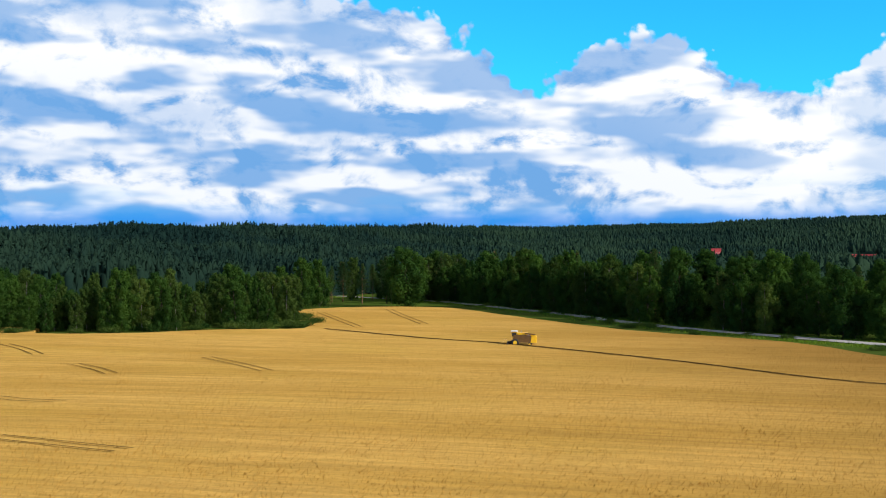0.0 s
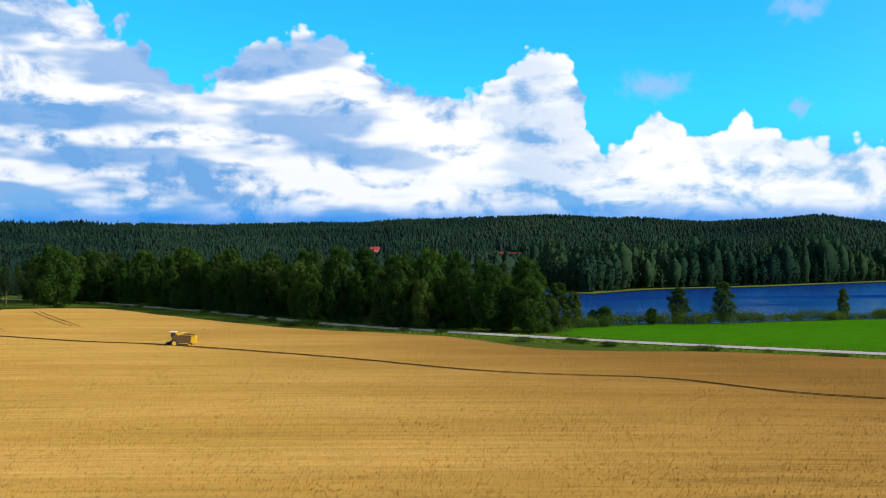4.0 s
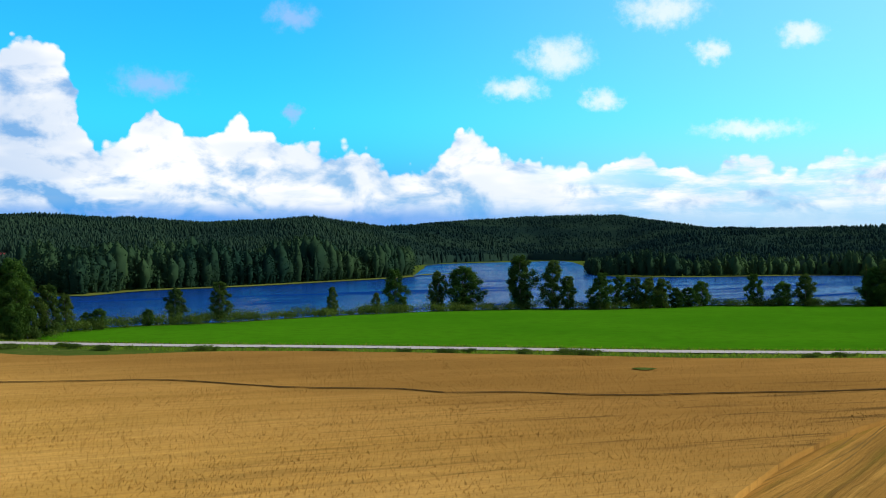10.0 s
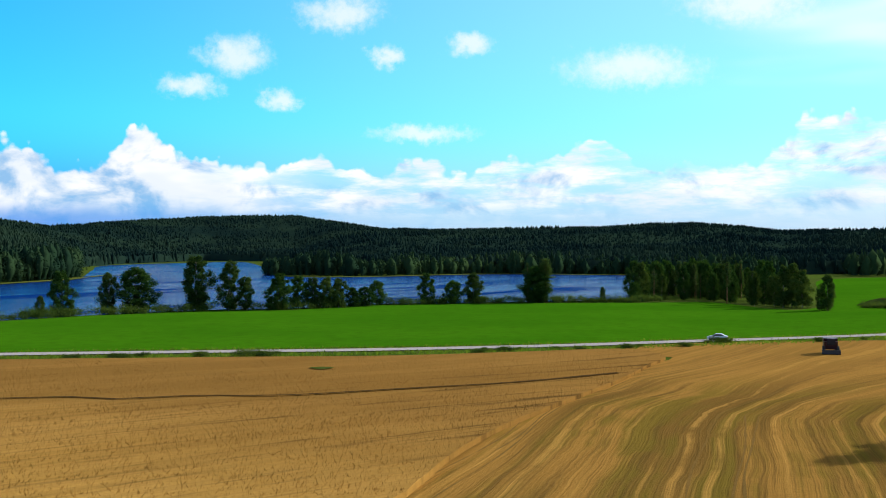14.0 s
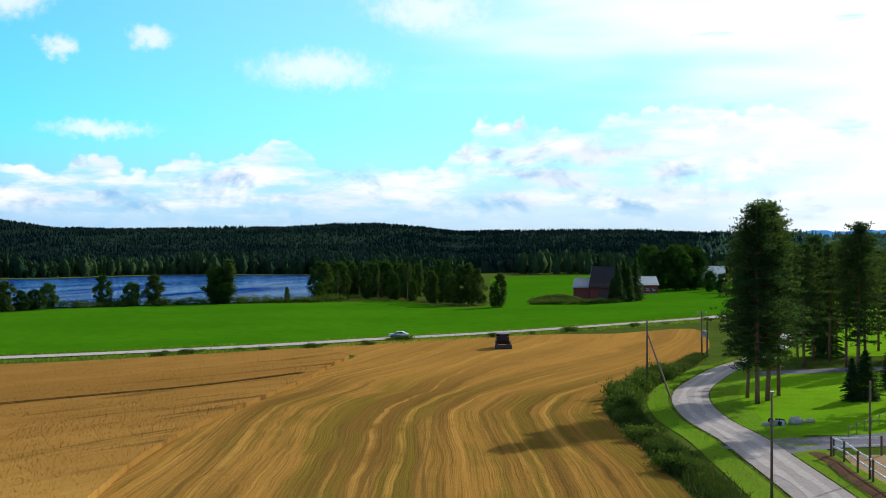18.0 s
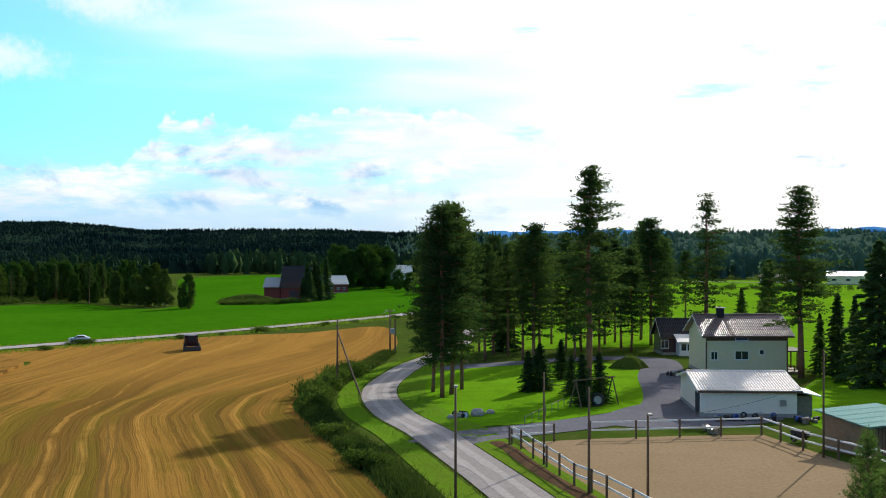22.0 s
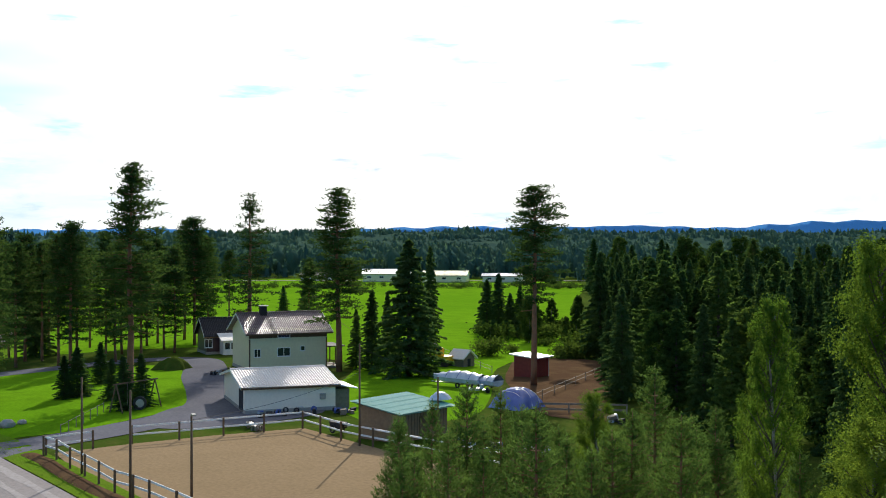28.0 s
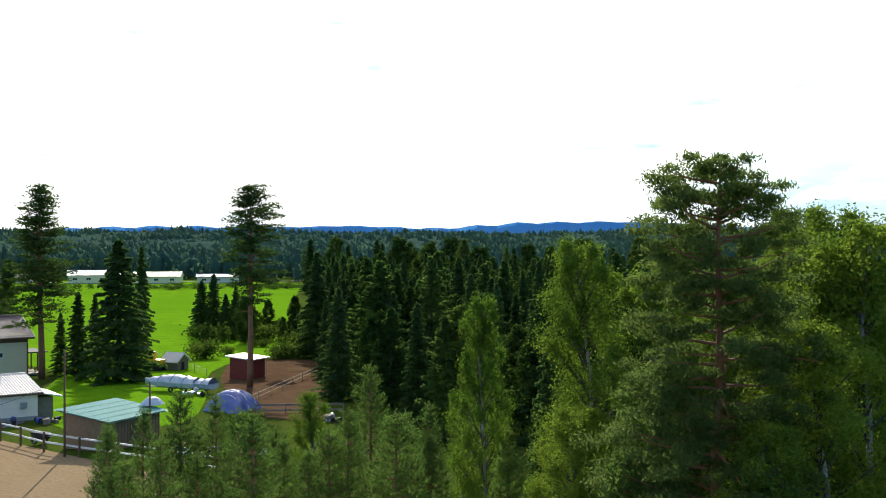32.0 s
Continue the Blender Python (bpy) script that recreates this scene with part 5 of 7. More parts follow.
def wheel_shape(x, y, z, r, w, sides=18, axis="y"):
    prof = [(r * 0.62, -w / 2), (r * 0.94, -w / 2), (r, -w / 3), (r, w / 3), (r * 0.94, w / 2), (r * 0.62, w / 2)]
    v, f = [], []
    for i in range(sides):
        a = 2 * math.pi * i / sides
        for q, t in prof:
            v.append((x + q * math.cos(a), y + t, z + q * math.sin(a)) if axis == "y" else (x + t, y + q * math.cos(a), z + q * math.sin(a)))
    m = len(prof)
    for i in range(sides):
        for k in range(m):
            f.append((i * m + k, i * m + (k + 1) % m, ((i + 1) % sides) * m + (k + 1) % m, ((i + 1) % sides) * m + k))
    return v, f


def disc_shape(x, y, z, r, w, sides=14, axis="y"):
    p = [(r * math.cos(2 * math.pi * i / sides), r * math.sin(2 * math.pi * i / sides)) for i in range(sides)]
    if axis == "y":
        return extrude([(x + a, z + b) for a, b in p], "y", y - w / 2, y + w / 2)
    return extrude([(y + a, z + b) for a, b in p], "x", x - w / 2, x + w / 2)


def thing(name, x, y, turn, label, category, group="", z=None, kind=""):
    ob = new(name)
    ob.matrix_basis = pose(x, y, float(land(x, y)) + 0.05 if z is None else z, 0, 0, turn)
    return tagged(ob, label, category, group, kind)


def bit(name, shape, mat, parent, label="", smooth=False):
    return part(name, shape[0], shape[1], mat, parent, label, smooth)


def wavy_roof(x0, x1, ridge_y, ridge_z, eave_y, eave_z, pitch=0.28, courses=14, thick=0.12, depth=0.035):
    """One slope of a tiled roof: waves across, a small step at every course, and an underside."""
    cols = max(4, int((x1 - x0) / (pitch / 4)))
    v, f = [], []
    rows = []
    for j in range(courses):
        for e in (0.0, 0.97):
            t = (j + e) / courses
            rows.append((t, 0.03 * e))
    for t, up in rows:
        for i in range(cols + 1):
            x = x0 + (x1 - x0) * i / cols
            w = depth * math.sin(2 * math.pi * (x - x0) / pitch)
            v.append((x, ridge_y + (eave_y - ridge_y) * t, ridge_z + (eave_z - ridge_z) * t + w + up))
    m = cols + 1
    for j in range(len(rows) - 1):
        f += [(j * m + i, (j + 1) * m + i, (j + 1) * m + i + 1, j * m + i + 1) for i in range(cols)]
    k = len(v)
    v += [(x0, ridge_y, ridge_z - thick), (x1, ridge_y, ridge_z - thick), (x1, eave_y, eave_z - thick), (x0, eave_y, eave_z - thick)]
    f += [(k, k + 1, k + 2, k + 3)]
    return v, f


def window_on(parent, x, y, z, w, h, face=-1, mat=None, cross=True):
    """A window on a wall that faces along y: frame, pane and sill."""
    fr = new("window")
    fr.parent = parent
    fr.matrix_basis = pose(x, y, z)
    t, d = 0.08, 0.05 * face
    y0, y1 = min(0, 2 * d), max(0, 2 * d)
    bits = [box(-w / 2 - t, w / 2 + t, y0, y1, h / 2, h / 2 + t), box(-w / 2 - t, w / 2 + t, y0, y1, -h / 2 - t, -h / 2),
            box(-w / 2 - t, -w / 2, y0, y1, -h / 2, h / 2), box(w / 2, w / 2 + t, y0, y1, -h / 2, h / 2)]
    if cross:
        bits.append(box(-0.03, 0.03, y0, y1, -h / 2, h / 2))
    bit("frame", merge(bits), mat or WHITE_PAINT, fr)
    bit("pane", box(-w / 2, w / 2, min(0, d), max(0, d), -h / 2, h / 2), GLASS, fr)
    bit("sill", box(-w / 2 - 0.12, w / 2 + 0.12, min(0, 3 * d), max(0, 3 * d), -h / 2 - t - 0.05, -h / 2 - t), mat or WHITE_PAINT, fr)
    return fr


def gable_house(ob, wide, deep, eave, ridge, wall, roof, over=0.5, ridge_along="x", base=None, courses=14):
    """Walls with gables, two roof slopes, fascia boards and a plinth. The front faces local -y."""
    if ridge_along == "x":
        prof = [(0, 0), (deep, 0), (deep, eave), (deep / 2, ridge - 0.12), (0, eave)]
        bit("wall", extrude(prof, "x", -wide / 2, wide / 2), wall, ob)
        k = (ridge - eave) / (deep / 2)
        bit("roof", wavy_roof(-wide / 2 - over, wide / 2 + over, deep / 2, ridge, -over, eave - k * over, courses=courses), roof, ob)
        v, f = wavy_roof(-wide / 2 - over, wide / 2 + over, deep / 2, ridge, deep + over, eave - k * over, courses=courses)
        bit("roof", (v, [q[::-1] for q in f]), roof, ob)
        bit("ridge_cap", extrude([(deep / 2 - 0.18, ridge), (deep / 2 + 0.18, ridge), (deep / 2 + 0.1, ridge + 0.12), (deep / 2 - 0.1, ridge + 0.12)], "x", -wide / 2 - over, wide / 2 + over), roof, ob)
        bit("fascia", box(-wide / 2 - over, wide / 2 + over, -over - 0.03, -over + 0.02, eave - k * over - 0.24, eave - k * over - 0.06), BROWN_WOOD, ob)
        for s in (-1, 1):
            xg = s * (wide / 2 + over)
            bit("bargeboard", extrude([(-over, eave - k * over - 0.2), (deep / 2, ridge - 0.2), (deep + over, eave - k * over - 0.2), (deep + over, eave - k * over + 0.04), (deep / 2, ridge + 0.04), (-over, eave - k * over + 0.04)],
                                      "x", min(xg, xg + 0.04 * s), max(xg, xg + 0.04 * s)), WHITE_PAINT, ob)
    bit("plinth", box(-wide / 2 - 0.04, wide / 2 + 0.04, -0.04, deep + 0.04, -0.3, 0.35), base or STONE, ob)


# ---------------------------------------------------------------- the house and its yard
house = thing("house", 149.0, -43.2, -90, "two-storey cream rendered house under a dark tiled roof", "house")
gable_house(house, 11.0, 9.6, 5.5, 7.75, CREAM_WALL, TILE_ROOF, 0.7)
bit("trim_board", box(-5.53, 5.53, -0.05, 0.0, 4.5, 4.62), BROWN_WOOD, house)
bit("upper_band", box(-5.52, 5.52, -0.03, 0.0, 4.62, 5.2), BROWN_WOOD, house, "dark boarded band under the eaves")
for x in (-5.5, 5.42):
    bit("corner_board", box(x - 0.05, x + 0.13, -0.06, 0.0, 0.3, 4.4), BROWN_WOOD, house)
window_on(house, -0.7, 0.0, 2.55, 1.7, 1.05)
window_on(house, 2.0, 0.0, 2.95, 0.5, 0.55, cross=False)
window_on(house, -0.7, -0.03, 4.72, 1.6, 0.32, cross=False)
window_on(house, -4.4, 0.0, 2.5, 0.8, 1.0)
chimney = bit("chimney", box(-2.9, -2.0, 3.9, 4.8, 6.6, 8.6, 0.04), DARK_ROOF, house, "dark sheet-clad chimney")
bit("cap", box(-3.05, -1.85, 3.75, 4.95, 8.65, 8.77), STEEL, chimney)
for k in range(9):
    bit("ladder_rung", box(-1.75, -1.3, 4.4 - 0.5 * k, 4.44 - 0.5 * k, 7.68 - 0.234 * k, 7.74 - 0.234 * k), STEEL, house)
deck = bit("porch", box(5.5, 8.0, 0.6, 6.0, 0.0, 0.25), GREY_WOOD, house, "timber porch at the gable end")
for y in (0.7, 3.2, 5.8):
    bit("post", box(7.8, 7.95, y, y + 0.15, 0.25, 2.6), BROWN_WOOD, deck)
bit("porch_roof", extrude([(0.3, 2.95), (6.3, 2.95), (6.3, 3.1), (0.3, 3.1)], "x", 5.5, 8.3), DARK_ROOF, deck)
bit("railing", merge([box(5.5, 7.95, 0.6, 0.68, 0.9, 1.0), box(5.5, 7.95, 0.6, 0.66, 0.5, 0.58), box(6.6, 6.7, 0.6, 0.68, 0.25, 1.0)]), BROWN_WOOD, deck)

annex = thing("annex", 178.5, -41.5, -90, "dark low side building with a white glazed porch", "annex")
gable_house(annex, 6.6, 7.0, 3.2, 5.6, DARK_RED, DARK_ROOF, 0.5)
porch = bit("porch", box(-1.2, 2.6, -2.6, 0.0, 0.0, 2.3), WHITE_PAINT, annex, "white glazed porch")
bit("porch_roof", extrude([(-3.0, 2.2), (0.0, 3.2), (0.0, 3.3), (-3.0, 2.32)], "x", -1.6, 3.0), PALE_ROOF, porch)
for x in (-0.9, 0.1, 1.1, 2.0):
    bit("pane", box(x, x + 0.75, -2.63, -2.6, 0.9, 1.9), GLASS, porch)
window_on(annex, -3.0, 0.0, 1.7, 1.1, 1.2)

garage = thing("garage", 110.6, -32.3, -94, "low white rendered garage with a pale sheet roof", "garage")
gable_house(garage, 9.4, 13.0, 2.75, 3.85, GARAGE_WALL, GLOSS_ROOF, 0.45, courses=14)
bit("door", box(-4.74, -4.7, 1.0, 3.4, 0.05, 2.2), DARK_ROOF, garage, "dark garage door")
bit("vent", box(3.0, 3.6, -0.35, 0.0, 1.2, 1.75, 0.05), STEEL, garage, "wall-mounted heat pump")
leanto = bit("lean_to", box(4.7, 6.4, 0.8, 4.8, 0.0, 2.0), GREY_WOOD, garage, "board-clad lean-to")
bit("lean_to_roof", extrude([(4.7, 2.55), (7.0, 2.1), (7.0, 2.2), (4.7, 2.68)], "y", -0.4, 5.4), WHITE_TARP, leanto, "white sheet roof")


def jumble(name, x, y, wide, deep, tall, count, mats, label, seed, turn=0.0):
    """A heap of odds and ends: bent slabs, boxes and rolls thrown together."""
    rng = np.random.RandomState(seed)
    ob = thing(name, x, y, turn, label, name.replace("_", " "))
    for i in range(count):
        w, d, h = rng.uniform(0.25, 0.9), rng.uniform(0.2, 0.7), rng.uniform(0.12, 0.5)
        u, v = rng.uniform(-wide / 2, wide / 2), rng.uniform(-deep / 2, deep / 2)
        z = rng.uniform(0, max(0.05, tall - h)) * 0.5
        shape = box(-w / 2, w / 2, -d / 2, d / 2, -h * 0.2, h, 0.08) if i % 3 else wheel_shape(0, 0, h / 2, 0.3, 0.25, 12)
        o = bit(("crate", "bundle", "sack", "roll")[i % 4], shape, mats[i % len(mats)], ob)
        o.matrix_basis = pose(u, v, z, rng.uniform(-12, 12), rng.uniform(-12, 12), rng.uniform(0, 180))
    return ob


jumble("scrap_pile", 108.4, -31.2, 6.0, 1.4, 1.0, 18, [BLACK, DARK_ROOF, STEEL, BLUE_TARP], "dark scrap and buckets along the garage wall", 3, -94)
jumble("timber_pile", 107.2, -36.3, 3.6, 1.2, 0.8, 12, [BLUE_TARP, GREY_WOOD, DARK_ROOF], "odds and ends under blue plastic", 4, -94)
jumble("scrap_pile", 101.5, -26.0, 3.2, 1.0, 0.8, 10, [GREY_WOOD, DARK_ROOF, STEEL], "grey scrap beside the arena fence", 5)
jumble("scrap_pile", 147.5, -33.2, 2.4, 1.6, 1.0, 9, [DARK_ROOF, STEEL, BROWN_WOOD], "dark machinery scrap beside the driveway", 6)
jumble("scrap_pile", 113.4, -3.6, 2.2, 1.2, 0.7, 7, [DARK_ROOF, STEEL], "dark scrap beside the road", 7)


def boulder(x, y, size, seed, label="grey field boulder on the verge"):
    rng = np.random.RandomState(seed)
    bm = bmesh.new()
    bmesh.ops.create_icosphere(bm, subdivisions=2, radius=size)
    for q in bm.verts:
        q.co *= 1 + rng.uniform(-0.14, 0.14)
        q.co.z *= 0.7
    me = bpy.data.meshes.new("boulder")
    bm.to_mesh(me)
    bm.free()
    me.materials.append(STONE)
    ob = new("boulder", me)
    ob.location = (x, y, float(land(x, y)) + 0.35 * size)
    return tagged(ob, label, "boulder")


boulder(114.0, -5.4, 0.75, 1)
boulder(112.6, -2.6, 0.4, 2)
boulder(115.5, -6.8, 0.45, 3)


def heap(name, x, y, wide, deep, tall, mat, label, seed=1, cat="mound"):
    """A rounded heap with an uneven surface."""
    rng = np.random.RandomState(seed)
    v, f = [], []
    rings, sides = 9, 26
    lobes = rng.uniform(-0.12, 0.12, 6)
    for i in range(rings + 1):
        t = i / rings
        for k in range(sides):
            a = 2 * math.pi * k / sides
            e = 1 + sum(q * math.sin((j + 1) * a + q * 40) for j, q in enumerate(lobes))
            r = (1 - t) * e
            v.append((r * wide / 2 * math.cos(a), r * deep / 2 * math.sin(a), tall * (1 - (1 - t) ** 2.2) + rng.uniform(-0.05, 0.05) * tall * (t > 0)))
    for i in range(rings):
        for k in range(sides):
            f.append((i * sides + k, i * sides + (k + 1) % sides, (i + 1) * sides + (k + 1) % sides, (i + 1) * sides + k))
    ob = mesh_object(name, v, f, mat, True)
    ob.location = (x, y, float(land(x, y)) - 0.05)
    return tagged(ob, label, cat)


heap("soil_mound", 158.5, -29.3, 4.2, 5.6, 1.7, GROUND, "overgrown dark soil mound on the lawn")
heap("soil_mound", 120.0, -70.0, 3.0, 4.0, 0.7, DIRT, "low heap of brown soil", 2)

# tyre leaning on the swing frame
tyre = thing("tractor_tyre", 119.0, -18.5, 80, "old tractor tyre standing on the grass", "tyre")
bit("tread", wheel_shape(0, 0, 0.7, 0.7, 0.4, 20), BLACK, tyre)
bit("rim", disc_shape(0, 0, 0.7, 0.44, 0.2), STEEL, tyre)
swing = thing("swing_frame", 119.6, -18.2, -53, "weathered timber swing frame on the lawn", "swing")
for x in (-2.8, 2.8):
    for s in (-1, 1):
        v, f = tube([(x, s * 0.9, 0), (x, 0, 2.9)], [0.08, 0.07], 7)
        bit("leg", (v, f), BROWN_WOOD, swing)
bit("crossbar", tube([(-3.2, 0, 2.9), (3.2, 0, 2.9)], [0.08, 0.08], 7), BROWN_WOOD, swing)
for x in (-1.2, 1.2):
    bit("rope", tube([(x, 0, 2.9), (x, 0, 0.6)], [0.02, 0.02], 5), GREY_WOOD, swing)


# ---------------------------------------------------------------- arena fence and poles
def fence_run(name, posts, high, rails, post_mat, rail_mat, label, thick=0.07, rail_h=0.07, gap_after=()):
    ob = thing(name, posts[0][0], posts[0][1], 0, label, "fence")
    o = Vector((posts[0][0], posts[0][1], ob.matrix_basis.translation.z))
    spots = [Vector((x, y, float(land(x, y)))) - o for x, y in posts]
    for p in spots:
        bit("post", box(p.x - thick, p.x + thick, p.y - thick, p.y + thick, p.z - 0.2, p.z + high, 0.02), post_mat, ob)
    for i in range(len(spots) - 1):
        if i in gap_after:
            continue
        for h in rails:
            a, b = spots[i] + Vector((0, 0, h)), spots[i + 1] + Vector((0, 0, h))
            d = (b - a).normalized()
            s = Vector((-d.y, d.x, 0)) * 0.03
            off = Vector((-d.y, d.x, 0)) * (thick + 0.03)
            v = []
            for q in (a + off, b + off):
                v += [tuple(q + s + Vector((0, 0, rail_h))), tuple(q - s + Vector((0, 0, rail_h))), tuple(q - s - Vector((0, 0, rail_h))), tuple(q + s - Vector((0, 0, rail_h)))]
            bit("rail", (v, [(0, 1, 2, 3), (7, 6, 5, 4), (0, 4, 5, 1), (1, 5, 6, 2), (2, 6, 7, 3), (3, 7, 4, 0)]), rail_mat, ob)
    return ob


fence_run("arena_fence", [(96.2, -7.3), (93.8, -8.1), (89.5, -8.7), (86.0, -9.4), (82.7, -10.0), (79.0, -10.6), (76.8, -11.5), (74.6, -12.2), (70.5, -13.2), (66, -14.2), (60, -15.6)],
          1.7, (1.55, 0.85), BROWN_WOOD, WHITE_PAINT, "arena fence of dark posts with white rails", 0.08)
fence_run("arena_fence", [(96.25, -7.5), (97.4, -11.3)], 1.65, (1.5, 0.85), BROWN_WOOD, WHITE_PAINT, "short arena fence panel of white rails", 0.08)
fence_run("arena_fence", [(98.3, -14.6), (98.5, -18.7), (99.0, -22.7), (99.4, -26.5), (99.9, -30.3), (96.4, -30.9), (92.4, -31.5), (88.2, -32.9), (84, -34.4), (79, -36.2), (73, -38)],
          1.7, (1.55, 0.85), BROWN_WOOD, WHITE_PAINT, "long arena fence of dark posts and white rails", 0.08)
fence_run("wire_fence", [(125 + 3.3 * i, -77.5 - 3.4 * i) for i in range(-6, 9)], 1.1, (0.95, 0.5), GREY_WOOD, GREY_WOOD, "slim wire fence round the paddock", 0.04, 0.012)
fence_run("wire_fence", [(134 + 6.0 * i, -67.0 - 1.2 * i) for i in range(0, 9)], 1.1, (0.95, 0.5), GREY_WOOD, GREY_WOOD, "slim wire fence beside the grass", 0.04, 0.012)
fence_run("plank_fence", [(100, -55.5), (98.5, -58), (97, -60.5), (95.5, -63)], 1.0, (0.9, 0.35), GREY_WOOD, GREY_WOOD, "pale plank fence across the paddock", 0.06, 0.1)
fence_run("wire_fence", [(106 + 2.2 * i, -9.5 - 0.9 * i) for i in range(0, 7)], 1.1, (0.95,), GREY_WOOD, GREY_WOOD, "slim wire fence along the lawn", 0.035, 0.01)


def pole(x, y, top, label, arm=False, lamp=False, thick=0.1):
    z = float(land(x, y))
    ob = thing("utility_pole", x, y, 0, label, "pole", "poles", z=z)
    bit("mast", tube([(0, 0, -0.2), (0, 0, (top - z) * 0.5), (0, 0, top - z)], [thick, thick * 0.85, thick * 0.7], 9), BROWN_WOOD, ob, smooth=True)
    if arm:
        bit("crossarm", box(-0.06, 0.06, -0.8, 0.8, top - z - 0.5, top - z - 0.38), GREY_WOOD, ob)
        for q in (-0.7, 0.0, 0.7):
            bit("insulator", tube([(0, q, top - z - 0.38), (0, q, top - z - 0.14)], [0.05, 0.035], 7), WHITE_PAINT, ob)
    if lamp:
        bit("lamp_arm", tube([(0, 0, top - z - 0.1), (-0.5, 0, top - z + 0.1)], [0.03, 0.03], 6), STEEL, ob)
        bit("lamp_head", box(-0.95, -0.4, -0.12, 0.12, top - z + 0.04, top - z + 0.16, 0.06), STEEL, ob)
    return ob


pole(72.7, -2.0, 7.9, "slim brown lamp pole beside the road", lamp=True)
pole(87.0, -9.3, 7.2, "slim brown pole beside the arena fence")
pole(76.0, -11.2, 7.4, "slim brown pole at the arena's edge")
pole(72.3, -14.5, 6.1, "brown pole standing in the arena sand", lamp=True)
pole(89.3, -32.1, 8.7, "tall brown pole at the arena corner")
pole(89.6, -39.5, 5.5, "short brown pole before the green-roofed shed")
strut = pole(144.3, 11.3, 7.6, "weathered utility pole with a slanting strut", thick=0.15)
bit("strut", tube([(-9.0, -3.6, 0), (0, 0, 7.4)], [0.13, 0.1], 8), BROWN_WOOD, strut)
far_pole = pole(198.6, 6.2, 6.0, "utility pole with crossarm and transformer", arm=True, thick=0.16)
bit("mast", tube([(0, -0.9, -0.2), (0, -0.9, 6.3)], [0.16, 0.12], 8), BROWN_WOOD, far_pole)
bit("transformer", box(-0.4, 0.4, -0.9, 0.0, 3.6, 4.6, 0.08), STEEL, far_pole)


def wire(p, q, sag, label="thin dark overhead wire between poles"):
    pts = [Vector(p).lerp(Vector(q), t) - Vector((0, 0, 4 * sag * t * (1 - t))) for t in np.linspace(0, 1, 14)]
    v, f = tube(pts, [0.015] * 14, 4)
    return tagged(mesh_object("overhead_wire", v, f, BLACK), label, "wire", "overhead wires")


wire((144.3, 11.3, 7.5), (198.6, 6.2, 5.9), 0.8)
wire((89.3, -32.1, 8.4), (89.6, -39.5, 5.4), 0.1)
wire((89.3, -32.1, 6.3), (72.3, -14.5, 5.8), 0.5)

# ---------------------------------------------------------------- sheds and stores
shed = thing("shed", 90.5, -38.5, -62, "brown board shed with a green sheet roof", "shed")
bit("wall", extrude([(0, 0), (4.6, 0), (4.6, 3.1), (0, 2.5)], "x", -3.4, 3.4), SHED_WOOD, shed)
v, f = wavy_roof(-3.9, 3.9, 5.2, 3.3, -0.6, 2.55, 0.4, 5, 0.08, 0.03)
bit("roof", (v, f), GREEN_ROOF, shed, "green corrugated sheet roof")
bit("door", box(-0.6, 0.5, -0.05, 0.0, 0.0, 2.0), BROWN_WOOD, shed)
for i in range(17):
    bit("batten", box(-3.35 + 0.41 * i, -3.29 + 0.41 * i, -0.03, 0.0, 0.0, 2.45), BROWN_WOOD, shed)
heap("snow_white_bag", 93.2, -41.3, 1.5, 2.2, 0.7, WHITE_TARP, "white plastic heap on the shed roof", 3, "plastic").location.z = 3.0

red_shed = thing("red_shed", 127.5, -71.0, -62, "dark red board shelter with a white roof", "shed")
bit("wall", extrude([(0, 0), (3.2, 0), (3.2, 2.8), (0, 2.5)], "x", -1.7, 1.7), RED_WOOD, red_shed)
bit("roof", extrude([(-0.5, 2.48), (3.7, 2.82), (3.7, 2.98), (-0.5, 2.62)], "x", -2.1, 2.1), WHITE_PAINT, red_shed, "white sheet roof")
for x in (-1.68, 1.58):
    bit("corner_board", box(x, x + 0.1, -0.03, 0.0, 0.0, 2.45), WHITE_PAINT, red_shed)
for i in range(10):
    bit("batten", box(-1.5 + 0.32 * i, -1.45 + 0.32 * i, -0.02, 0.0, 0.0, 2.45), RED_WOOD, red_shed)

play = thing("playhouse", 143.3, -68.0, -65, "small grey playhouse with white bargeboards", "playhouse")
bit("wall", extrude([(-1.2, 0), (1.2, 0), (1.2, 1.3), (0, 2.2), (-1.2, 1.3)], "y", 0, 2.6), GREY_WOOD, play)
for s in (-1, 1):
    bit("roof", extrude([(0, 2.25), (s * 1.6, 1.05), (s * 1.6, 1.18), (0, 2.4)], "y", -0.3, 2.9), PALE_ROOF, play)
    bit("bargeboard", extrude([(0, 2.2), (s * 1.62, 1.0), (s * 1.62, 1.2), (0, 2.42)], "y", -0.36, -0.3), WHITE_PAINT, play)
bit("door", box(-0.3, 0.3, -0.04, 0.0, 0.0, 1.1), DARK_ROOF, play)


